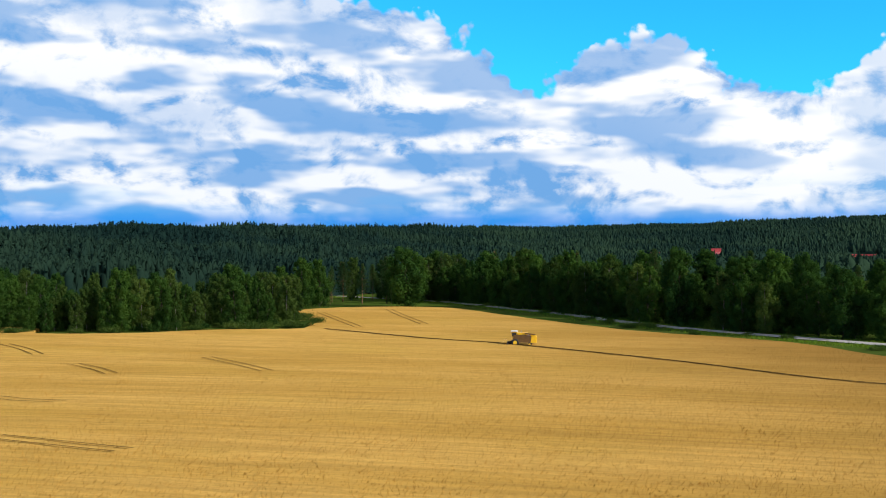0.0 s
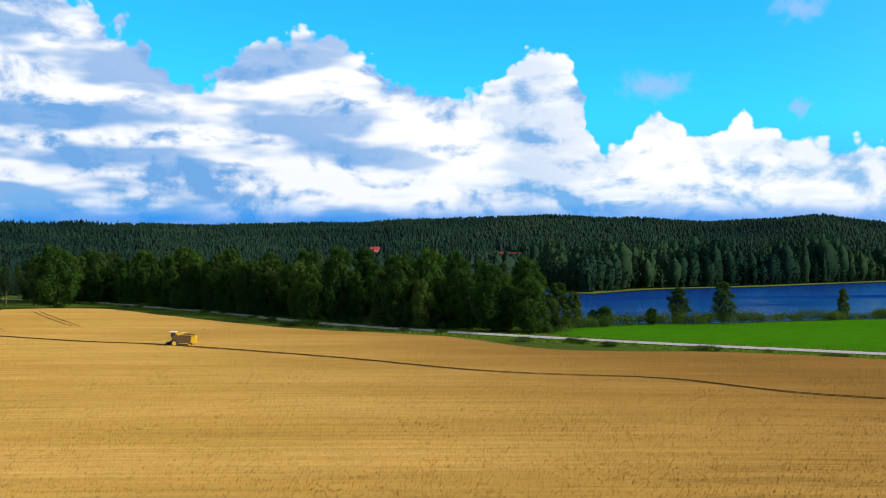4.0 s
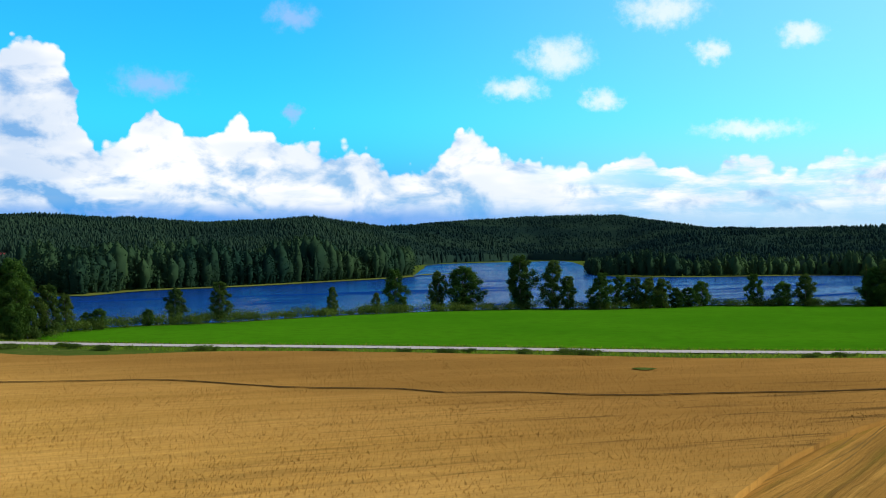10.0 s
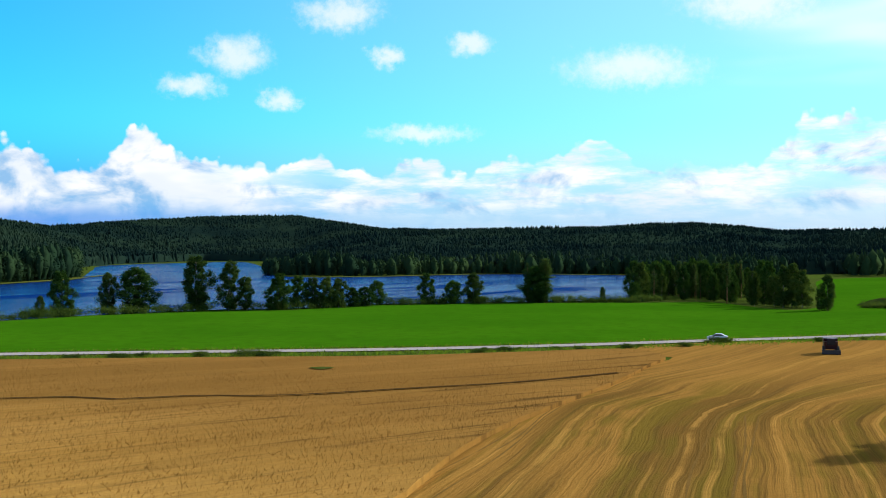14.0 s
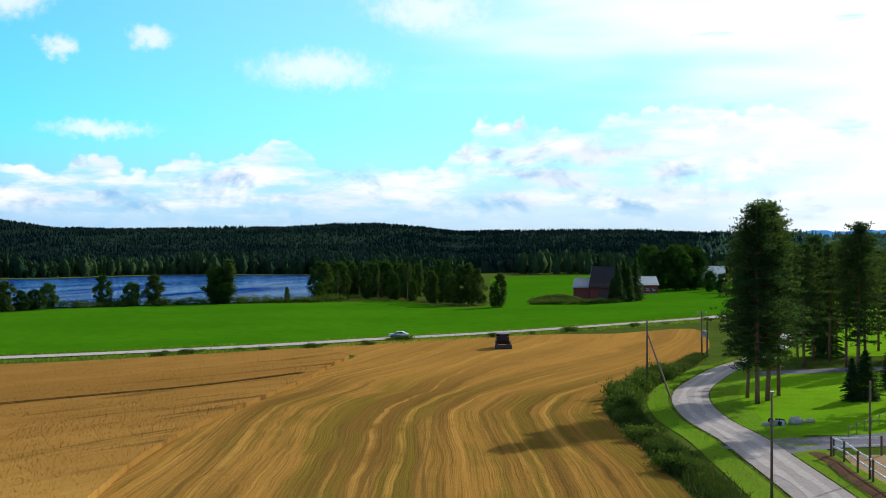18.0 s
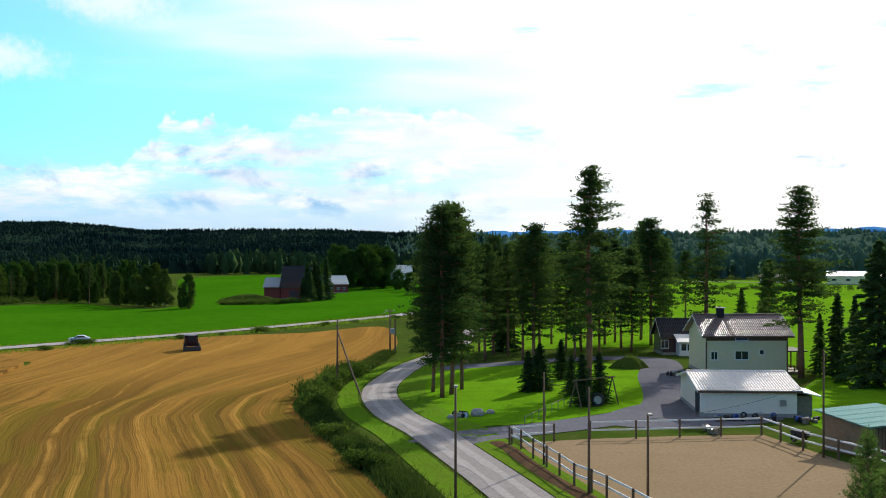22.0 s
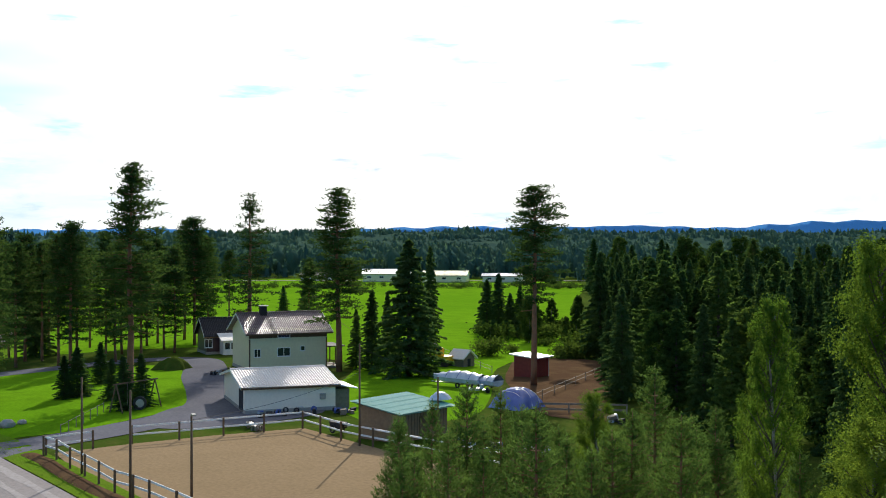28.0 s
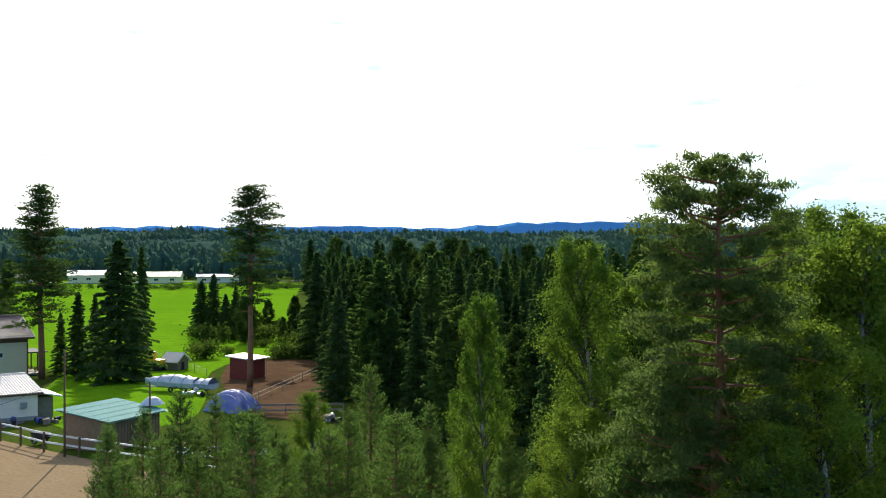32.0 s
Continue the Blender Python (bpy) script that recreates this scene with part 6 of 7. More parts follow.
def covered_load(name, x, y, turn, long, wide, tall, mat, label, seed, cat):
    """A tarpaulin pulled over a load: humped, creased and tied down."""
    rng = np.random.RandomState(seed)
    nx, ny = 26, 14
    v, f = [], []
    for i in range(nx + 1):
        u = 2 * i / nx - 1
        for j in range(ny + 1):
            w = 2 * j / ny - 1
            hump = (1 - abs(u) ** 3.2) ** 0.7 * (1 - abs(w) ** 2.6) ** 0.6
            v.append((u * long / 2 * (1 + 0.03 * math.sin(7 * w)), w * wide / 2 * (1 + 0.04 * math.sin(9 * u)), tall * hump + rng.uniform(-0.05, 0.05) * hump + 0.08 * math.sin(u * 11 + w * 5) * hump))
    m = ny + 1
    for i in range(nx):
        f += [(i * m + j, (i + 1) * m + j, (i + 1) * m + j + 1, i * m + j + 1) for j in range(ny)]
    ob = thing(name, x, y, turn, label, cat)
    bit("tarpaulin", (v, f), mat, ob, smooth=True)
    bit("base", box(-long * 0.42, long * 0.42, -wide * 0.36, wide * 0.36, -0.2, 0.25, 0.1), DARK_ROOF, ob)
    for k in (-0.6, 0.0, 0.6):
        pts = [(k * long / 2, w * wide / 2, tall * (1 - abs(k) ** 3.2) ** 0.7 * (1 - abs(w) ** 2.6) ** 0.6 + 0.05) for w in np.linspace(-1, 1, 11)]
        bit("rope", tube(pts, [0.025] * 11, 5), WHITE_PAINT, ob)
    return ob


covered_load("covered_load", 104.2, -55.0, -66, 4.6, 4.4, 2.0, SILVER_TARP, "humped load under a glossy blue tarpaulin", 1, "tarpaulin")
def trailer_boat(x, y, turn, long, label, seed):
    """A hull on a trailer under a stretched white cover, with the bow drawn in and the stern cut square."""
    rng = np.random.RandomState(seed)
    ob = thing("covered_boat", x, y, turn, label, "boat", "covered boats")
    us, cover, hull = np.linspace(-1, 1, 22), [], []
    for u in us:
        half = 1.05 * (1 - max(0.0, u) ** 2.4 * 0.92)
        peak = 1.75 + 0.22 * math.sin(2.2 * u + seed) + 0.06 * math.cos(u * 19) - 0.25 * max(0.0, u) ** 2
        for w in (-1, -0.55, 0, 0.55, 1):
            cover.append((u * long / 2, w * half, 1.1 + (peak - 1.1) * (1 - abs(w) ** 1.6) + rng.uniform(-0.03, 0.03)))
        for w, z in ((-1, 1.12), (-0.8, 0.62), (0, 0.42), (0.8, 0.62), (1, 1.12)):
            hull.append((u * long / 2, w * half * 0.97, z + 0.3 * max(0.0, u) ** 3))
    quads = [(i * 5 + k, (i + 1) * 5 + k, (i + 1) * 5 + k + 1, i * 5 + k + 1) for i in range(21) for k in range(4)]
    bit("cover", (cover, quads), WHITE_TARP, ob, "stretched white cover", True)
    bit("hull", (hull, [q[::-1] for q in quads] + [(0, 1, 2, 3, 4)]), WHITE_TARP, ob, "pale blue-grey hull")
    frame_part = bit("trailer", merge([box(-long * 0.4, long * 0.55, -0.08, 0.08, 0.34, 0.44), box(-0.8, -0.65, -1.0, 1.0, 0.3, 0.42)]), STEEL, ob)
    for q in (-1, 1):
        bit("wheel", wheel_shape(-0.72, q * 1.05, 0.32, 0.32, 0.2, 14), BLACK, frame_part)
    for u in (-0.6, -0.1, 0.4):
        k = int((u + 1) / 2 * 21)
        bit("strap", tube([(c[0], c[1] * 1.01, c[2] + 0.03) for c in cover[k * 5:k * 5 + 5]], [0.03] * 5, 5), BLUE_TARP, ob)
    return ob


trailer_boat(122.4, -56.6, 28, 7.4, "long boat on a trailer under a white cover", 2)
trailer_boat(119.8, -58.4, 22, 5.6, "smaller boat on a trailer under a white cover", 5)
jumble("scrap_pile", 116.5, -56.5, 2.6, 2.0, 1.4, 9, [DARK_ROOF, STEEL, WHITE_TARP], "dark trailer parts beside the boats", 9)
jumble("scrap_pile", 84.0, -40.5, 5.0, 1.6, 1.2, 14, [WHITE_TARP, BLUE_TARP, DARK_ROOF], "plastic-wrapped bales behind the young pines", 10, 30)
jumble("scrap_pile", 79.5, -44.0, 4.0, 1.6, 1.0, 10, [WHITE_TARP, WHITE_PAINT, GREY_WOOD], "white plastic and boards under the trees", 11, 30)
jumble("scrap_pile", 91.5, -58.5, 2.4, 1.4, 1.0, 8, [WHITE_TARP, GREY_WOOD, DARK_ROOF], "pale boards and sheeting by the paddock", 12)

# digger by the big spruce
digger = thing("excavator", 145.3, -65.0, 30, "old yellow tracked excavator beside the spruce", "excavator")
for s in (-1, 1):
    prof = [(-1.3, 0.15), (-1.0, 0.0), (1.0, 0.0), (1.3, 0.15), (1.3, 0.45), (1.0, 0.6), (-1.0, 0.6), (-1.3, 0.45)]
    bit("track", extrude(prof, "y", s * 0.8 - 0.22, s * 0.8 + 0.22), BLACK, digger)
body = bit("body", box(-1.3, 1.0, -0.95, 0.95, 0.7, 1.5, 0.15), YELLOW, digger)
cab = bit("cab", extrude([(-0.1, 1.5), (0.9, 1.5), (0.8, 2.6), (0.0, 2.6)], "y", 0.05, 0.9), YELLOW, digger)
bit("pane", extrude([(0.05, 1.7), (0.75, 1.7), (0.7, 2.45), (0.1, 2.45)], "y", 0.0, 0.95), GLASS, cab)
arm = bit("boom", tube([(0.8, -0.3, 1.2), (1.8, -0.3, 3.0), (2.9, -0.3, 2.6)], [0.2, 0.22, 0.14], 6), DARK_ROOF, digger)
bit("stick", tube([(2.9, -0.3, 2.7), (2.6, -0.3, 1.2)], [0.14, 0.1], 6), DARK_ROOF, arm)
bit("bucket", extrude([(2.3, 0.6), (2.9, 0.6), (2.8, 1.2), (2.5, 1.2)], "y", -0.7, 0.1), STEEL, arm)

cart = thing("wheelbarrow", 96.3, -32.6, 20, "dark two-wheeled cart by the fence corner", "cart")
bit("tub", extrude([(-0.6, 0.45), (0.6, 0.45), (0.85, 1.0), (-0.85, 1.0)], "y", -0.45, 0.45), DARK_ROOF, cart)
for s in (-1, 1):
    bit("wheel", wheel_shape(0.2, s * 0.55, 0.4, 0.4, 0.14), BLACK, cart)
bit("handle", tube([(-0.8, 0, 0.7), (-1.6, 0, 0.8)], [0.04, 0.03], 6), STEEL, cart)

# ---------------------------------------------------------------- vehicles
combine = thing("combine_harvester", *xy(3.95, 238), 172, "old yellow combine harvester working in the wheat", "combine harvester", z=float(land(*xy(3.95, 238))) + 0.05)
bit("body", extrude([(-2.6, 0.9), (1.6, 0.9), (2.0, 1.5), (1.7, 2.5), (-0.6, 2.6), (-2.7, 2.3)], "y", -1.2, 1.2), DUSTY, combine, "dusty brown side panels")
bit("grain_tank", extrude([(-1.5, 2.4), (0.6, 2.4), (0.8, 3.0), (-1.7, 3.0)], "y", -1.15, 1.15), YELLOW, combine)
bit("straw_hood", extrude([(-4.0, 0.9), (-2.6, 0.9), (-2.5, 2.5), (-3.6, 2.6), (-4.1, 2.0)], "y", -1.05, 1.05), YELLOW, combine, "bright yellow straw hood")
cb = bit("cab", extrude([(0.9, 1.9), (2.1, 1.9), (2.3, 3.2), (1.0, 3.2)], "y", -0.8, 0.8), YELLOW, combine)
bit("pane", extrude([(1.05, 2.15), (2.12, 2.15), (2.22, 3.0), (1.1, 3.0)], "y", -0.83, 0.83), GLASS, cb)
bit("cab_roof", box(0.8, 2.5, -0.95, 0.95, 3.2, 3.35, 0.1), WHITE_PAINT, cb)
for s in (-1, 1):
    w = bit("front_wheel", wheel_shape(1.3, s * 1.35, 0.85, 0.85, 0.55), BLACK, combine)
    bit("rim", disc_shape(1.3, s * 1.4, 0.85, 0.5, 0.5), YELLOW, w)
    w = bit("rear_wheel", wheel_shape(-2.3, s * 1.15, 0.5, 0.5, 0.3), BLACK, combine)
    bit("rim", disc_shape(-2.3, s * 1.18, 0.5, 0.3, 0.28), YELLOW, w)
bit("feeder", extrude([(1.8, 0.7), (3.3, 0.35), (3.3, 0.9), (1.9, 1.5)], "y", -0.5, 0.5), DARK_ROOF, combine)
head = bit("header", extrude([(3.2, 0.15), (4.3, 0.12), (4.3, 0.25), (3.5, 0.4), (3.3, 1.1), (3.2, 1.1)], "y", -1.9, 1.9), DARK_ROOF, combine)
for a in range(6):
    c, s = math.cos(a * math.pi / 3), math.sin(a * math.pi / 3)
    bit("reel_bat", box(3.95 + 0.5 * c - 0.04, 3.95 + 0.5 * c + 0.04, -1.85, 1.85, 0.95 + 0.5 * s - 0.04, 0.95 + 0.5 * s + 0.04), YELLOW, head)
bit("exhaust", tube([(-0.2, 0.9, 2.5), (-0.2, 0.9, 3.5)], [0.07, 0.06], 8), STEEL, combine)
bit("unloading_pipe", tube([(-1.2, 1.3, 2.9), (-3.8, 1.4, 2.6)], [0.14, 0.14], 8), DUSTY, combine)
combine.matrix_basis = combine.matrix_basis @ Matrix.Diagonal((0.84, 0.95, 1.0, 1))

trx, try_ = xy(78.2, 229)
tractor = thing("combine_harvester", trx, try_, 196, "dark red harvester seen from behind on the stubble", "combine harvester")
bit("body", extrude([(-2.6, 0.9), (1.4, 0.9), (1.8, 2.4), (-2.4, 2.6)], "y", -1.25, 1.25), DARK_RED, tractor)
bit("grain_tank", extrude([(-1.6, 2.4), (0.6, 2.4), (0.9, 3.0), (-1.9, 3.0)], "y", -1.3, 1.3), DARK_RED, tractor)
tc = bit("cab", extrude([(1.0, 1.8), (2.2, 1.8), (2.3, 3.0), (1.0, 3.0)], "y", -0.75, 0.75), DARK_ROOF, tractor)
bit("pane", extrude([(1.1, 2.0), (2.15, 2.0), (2.2, 2.9), (1.15, 2.9)], "y", -0.78, 0.78), GLASS, tc)
for s in (-1, 1):
    w = bit("front_wheel", wheel_shape(1.2, s * 1.3, 0.8, 0.8, 0.5), BLACK, tractor)
    bit("rim", disc_shape(1.2, s * 1.35, 0.8, 0.45, 0.45), STEEL, w)
    w = bit("rear_wheel", wheel_shape(-2.1, s * 1.1, 0.5, 0.5, 0.3), BLACK, tractor)
    bit("rim", disc_shape(-2.1, s * 1.12, 0.5, 0.28, 0.27), STEEL, w)
bit("rear_panel", box(-2.72, -2.6, -0.6, 0.6, 1.5, 2.1), STEEL, tractor, "pale rear panel")
for s in (-0.95, 0.95):
    bit("tail_light", box(-2.74, -2.6, s - 0.12, s + 0.12, 1.9, 2.1), ORANGE_TILE, tractor)
bit("header", extrude([(2.4, 0.15), (3.4, 0.12), (3.4, 0.25), (2.7, 0.9), (2.4, 0.9)], "y", -1.7, 1.7), DARK_ROOF, tractor)

car = thing("car", 243.4, 75.0, 103, "white saloon car on the gravel road", "car", z=float(land(243.4, 75.0)) + 0.36)
prof = [(-2.2, 0.35), (2.2, 0.35), (2.25, 0.6), (2.15, 0.85), (1.1, 0.98), (0.35, 1.42), (-0.9, 1.45), (-1.7, 1.02), (-2.2, 0.95), (-2.28, 0.6)]
cbody = bit("body", extrude(prof, "y", -0.85, 0.85), WHITE_CAR, car)
bit("window", extrude([(0.95, 1.0), (0.3, 1.36), (-0.85, 1.39), (-1.5, 1.03)], "y", -0.86, 0.86), GLASS, cbody)
bit("windscreen", extrude([(1.08, 1.0), (0.4, 1.39), (0.44, 1.42), (1.14, 1.02)], "y", -0.75, 0.75), GLASS, cbody)
for s in (-1, 1):
    for x in (-1.4, 1.4):
        w = bit("wheel", wheel_shape(x, s * 0.78, 0.32, 0.32, 0.2), BLACK, car)
        bit("rim", disc_shape(x, s * 0.8, 0.32, 0.2, 0.19), STEEL, w)
    bit("headlight", box(2.14, 2.24, s * 0.62 - 0.15, s * 0.62 + 0.15, 0.66, 0.8), GLASS, car)
    bit("tail_light", box(-2.27, -2.2, s * 0.65 - 0.14, s * 0.65 + 0.14, 0.75, 0.9), ORANGE_TILE, car)

# ---------------------------------------------------------------- farm and far houses
LANE_ROOF = plain("grey_blue_roof_sheet", (0.3, 0.32, 0.36), (0.36, 0.38, 0.42), 0.6)
barn = thing("barn", 448, 52.4, -95, "large dark red barn with a steep dark roof", "barn")
gable_house(barn, 11.0, 13.0, 5.5, 13.2, RED_WOOD, DARK_ROOF, 0.5, courses=18)
bit("gable_window", box(5.5, 5.56, 5.6, 7.4, 8.0, 11.0), WHITE_PAINT, barn)
bit("door", box(-2.0, 1.6, -0.06, 0.0, 0.0, 3.6), DARK_RED, barn)
side_barn = thing("barn", 451, 61.6, -95, "low red barn wing with a grey roof", "barn")
gable_house(side_barn, 6.6, 9.0, 5.2, 8.6, RED_WOOD, LANE_ROOF, 0.4)
cow_house = thing("barn", 500, 40.2, -70, "red cow house with a pale sheet roof", "barn")
gable_house(cow_house, 12.0, 9.0, 4.2, 7.6, RED_WOOD, PALE_ROOF, 0.4)
for x in (-4, -1.3, 1.4, 4.1):
    window_on(cow_house, x, 0.0, 2.0, 1.0, 0.9)
farmhouse = thing("farmhouse", 640, 14, -92, "grey two-storey farmhouse with a pale roof", "house")
gable_house(farmhouse, 12.0, 9.0, 5.4, 9.4, GREY_WALL, PALE_ROOF, 0.5)
for x in (-4, 0, 4):
    for z in (1.8, 4.2):
        window_on(farmhouse, x, 0.0, z, 1.2, 1.2)
store = thing("red_shed", 470, -18, -92, "small red storehouse with white trim", "shed")
gable_house(store, 8.0, 5.0, 3.0, 5.6, RED_WOOD, DARK_ROOF, 0.4)
bit("door", box(1.8, 2.9, -0.08, 0.0, 0.1, 2.1), WHITE_PAINT, store)
rng = np.random.RandomState(77)
bush_mass("bank_bushes", 64, [xy(rng.uniform(79.6, 83.6), rng.uniform(415, 438)) for i in range(40)], 1.0, 2.6, "low bushes on the grassy bank")
heap("rubble_bank", 434, 68, 8.0, 26.0, 3.0, GROUND, "overgrown grassy bank beside the barn", 5, "bank")

for b, r, w, roof, top in ((10.83, 1010, 10, ORANGE_TILE, -0.22), (13.71, 1050, 8, ORANGE_TILE, -0.02), (20.59, 1010, 21, ORANGE_TILE, -0.3)):
    x, y = xy(b, r)
    z = EYE + r * math.tan(radians(top)) - 9.5
    far = thing("village_house", x, y, -b, "far timber house with a bright red roof", "house", "far red-roofed houses", z=min(z, float(land(x, y))))
    lift = max(0.0, z - float(land(x, y)))
    gable_house(far, w, 9.0, 5.0 + lift, 9.5 + lift, RED_WOOD if w > 20 else WHITE_PAINT, roof, 0.6, courses=8)
    for k in (-0.3, 0.0, 0.3):
        window_on(far, k * w, 0.0, 2.6 + lift, 1.4, 1.3)


def hall(x, y, turn, wide, deep, eave, ridge, wall, roof, label):
    ob = thing("farm_hall", x, y, turn, label, "hall", "long halls beyond the fields")
    gable_house(ob, wide, deep, eave, ridge, wall, roof, 0.5, courses=6)
    n = int(wide / 6)
    for i in range(n):
        window_on(ob, -wide / 2 + (i + 0.5) * wide / n, 0.0, eave * 0.55, 2.0, 1.0)
    return ob


hall(523, -203, -111, 25, 16, 4.2, 6.3, CREAM_WALL, WHITE_PAINT, "long low hall with a white sheet roof")
hall(503, -225, -122, 22, 14, 3.6, 5.8, CREAM_WALL, CREAM_ROOF, "low hall with a cream sheet roof")
hall(492, -252, -117, 20, 12, 3.2, 4.4, GREY_WALL, LANE_ROOF, "low grey hall beside the long halls")
hall(556, -176, -108, 16, 10, 2.8, 4.4, GREY_WALL, DARK_ROOF, "low dark-roofed hall across the fields")
rng = np.random.RandomState(88)
bush_mass("field_bushes", 65, [xy(rng.uniform(104, 121), rng.uniform(470, 500)) for i in range(80)], 1.2, 3.0, "dark bushes along the far fields")
tagged(strip("road", curve_through([(600, -60), (575, -120), (545, -190), (515, -262), (470, -330)], 12.0), 6.0, GRAVEL, 0.25), "pale road across the far fields", "road", kind="structure")

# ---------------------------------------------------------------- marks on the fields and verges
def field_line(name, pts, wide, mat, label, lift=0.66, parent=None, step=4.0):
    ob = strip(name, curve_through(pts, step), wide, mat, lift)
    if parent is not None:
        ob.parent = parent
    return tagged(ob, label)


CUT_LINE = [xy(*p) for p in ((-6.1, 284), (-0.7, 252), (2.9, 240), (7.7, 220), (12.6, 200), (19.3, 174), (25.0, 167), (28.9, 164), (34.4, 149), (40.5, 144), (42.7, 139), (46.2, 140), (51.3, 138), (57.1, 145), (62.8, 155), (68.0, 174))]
# A dark strip on top stands in for the shaded gap.
field_line("harvest_line", CUT_LINE, 1.0, CUT_SOIL_SHADE, "cut line through the wheat, its shade painted dark", parent=wheat)
rng = np.random.RandomState(8)
for pts in (((-21.5, 255), (-20.0, 228)), ((-18.4, 205), (-16.6, 182)), ((-12, 212), (-9, 180)), ((-6.3, 355), (-4.4, 290)), ((-2.8, 370), (-1.0, 300)), ((-22, 150), (-19, 140)), ((-22, 110), (-16, 97))):
    a, b = np.array(xy(*pts[0])), np.array(xy(*pts[1]))
    d = (b - a) / np.hypot(*(b - a))
    side = np.array([-d[1], d[0]])
    mid = (a + b) / 2 + side * rng.uniform(-0.8, 0.8)
    for s in (-1.0, 1.0):
        field_line("wheel_track", [a + side * s, mid + side * s, b + side * s], 0.28, TRODDEN, "", parent=wheat)
patch = drape("weed_patch", curve_through([xy(52.2, 182), xy(52.9, 183.5), xy(53.5, 181.5), xy(52.8, 178.5)], 1.0, True), GROUND, 1.5, 0.72)
patch.parent = wheat

# straw rows and wheel marks of the harvester, following the field's edge
CUT_RING = ring_of(CUT)


def row_line(d):
    x = np.arange(62, 246, 2.5)
    q = np.column_stack([x, [np.interp(a, EDGE_X, EDGE_Y) + row_offset(a, d) for a in x]])
    q = q[inside(q, CUT_RING)]
    return q if len(q) > 4 else None


rng = np.random.RandomState(21)
d, stalks = 2.0, []
for i in range(120):
    d += rng.uniform(0.5, 1.1)
    q = row_line(d)
    if q is None:
        continue
    wob = np.array([noise.noise((a * 0.03, b * 0.03, i * 0.3)) for a, b in q])
    q = q + np.column_stack([0 * wob, 1.2 * wob])
    q = q[inside(q, CUT_RING)]
    if len(q) < 6:
        continue
    fine = np.array([noise.noise((a * 0.25, b * 0.25, i * 3.1)) for a, b in q])
    kind = rng.choice(3, p=(0.5, 0.14, 0.36))
    start, stop = int(len(q) * max(0, rng.uniform(-0.6, 0.5))), int(len(q) * min(1, rng.uniform(0.5, 1.6)))
    seg = np.hypot(*np.diff(q, axis=0).T).sum()
    if kind == 0 or i % 3 == 0:
        n = int(seg * rng.uniform(3, 16))
        t = rng.uniform(0, len(q) - 1.001, n)
        k = t.astype(int)
        keep = fine[k] > rng.uniform(-0.6, 0.3)
        spots = q[k] + (q[k + 1] - q[k]) * (t - k)[:, None] + rng.normal(0, rng.uniform(0.08, 0.3), (n, 2))
        stalks.append(spots[keep])
    if kind == 1 and stop - start > 5:
        strip("wheel_track", q[start:stop], np.maximum(0.16 + 0.22 * fine[start:stop], 0.03), TRODDEN, 0.08).parent = stubble


def grass_stuff(name, seed, spots, mat, label, tall=0.5, wide=0.12, lean=0.5):
    """Blades and stems standing at many spots, one mass."""
    rng = np.random.RandomState(seed)
    s = np.asarray(spots)
    n = len(s)
    z = land(s[:, 0], s[:, 1])
    a = rng.uniform(0, 6.283, n)
    h = tall * rng.uniform(0.5, 1.3, n)
    w = wide * rng.uniform(0.6, 1.4, n)
    tip = rng.normal(0, lean, (n, 2)) * h[:, None]
    base = np.column_stack([s, z])
    v = np.stack([base + np.column_stack([np.cos(a) * w, np.sin(a) * w, 0 * a]), base - np.column_stack([np.cos(a) * w, np.sin(a) * w, 0 * a]), base + np.column_stack([tip, h])], 1).reshape(-1, 3)
    ob = leaf_part(name, v, np.arange(3 * n).reshape(-1, 3), mat, None)
    return tagged(ob, label, "grass", kind="stuff")


def along(line, wide, count, seed):
    rng = np.random.RandomState(seed)
    p = np.asarray(line, float)
    d = np.concatenate([[0], np.cumsum(np.hypot(*np.diff(p, axis=0).T))])
    s = rng.uniform(0, d[-1], count)
    q = np.column_stack([np.interp(s, d, p[:, 0]), np.interp(s, d, p[:, 1])])
    return q + rng.normal(0, 1, (count, 2)) * np.asarray(wide) / 2


grass_stuff("straw_stalks", 9, np.vstack(stalks), STRAW_LEAF, "rows of loose straw on the cut field", 0.05, 0.1, 2.6)
bend_line = curve_through(BEND, 3.0)
d_ = np.gradient(bend_line, axis=0)
d_ /= np.hypot(d_[:, 0], d_[:, 1])[:, None]
left_of = np.column_stack([d_[:, 1], -d_[:, 0]])
for off, wide, t0, t1 in ((4.0, 3.4, 8, -4), (-3.8, 2.4, 55, -4)):
    tagged(strip("grass_verge", (bend_line + left_of * -off)[t0:t1], wide, VERGE, 0.06), "rough green verge beside the farm road", "verge", kind="structure")
tagged(strip("earth_bank", curve_through([(97.5, -6.2), (93.6, -7.2), (89.3, -7.8), (82.4, -9.1), (74.2, -11.2), (60, -14.6)], 2.5), 1.5, DIRT, 0.05, 0.12), "brown earth bank along the arena fence", "bank", kind="structure")
VERGE_LEAF = leaf_material("verge_growth", (0.06, 0.14, 0.012), (0.15, 0.22, 0.03), 0.45)
DITCH_LEAF = leaf_material("ditch_growth", (0.02, 0.045, 0.012), (0.11, 0.125, 0.036), 0.35, stands=0.2)
grass_stuff("verge_grass", 3, np.vstack([along((bend_line - left_of * 3.4)[8:-4], 1.3, 8000, 6), along((bend_line + left_of * 3.4)[50:-4], 1.3, 9000, 7)]), VERGE_LEAF, "uneven grass on the farm road's verges", 0.14, 0.05)
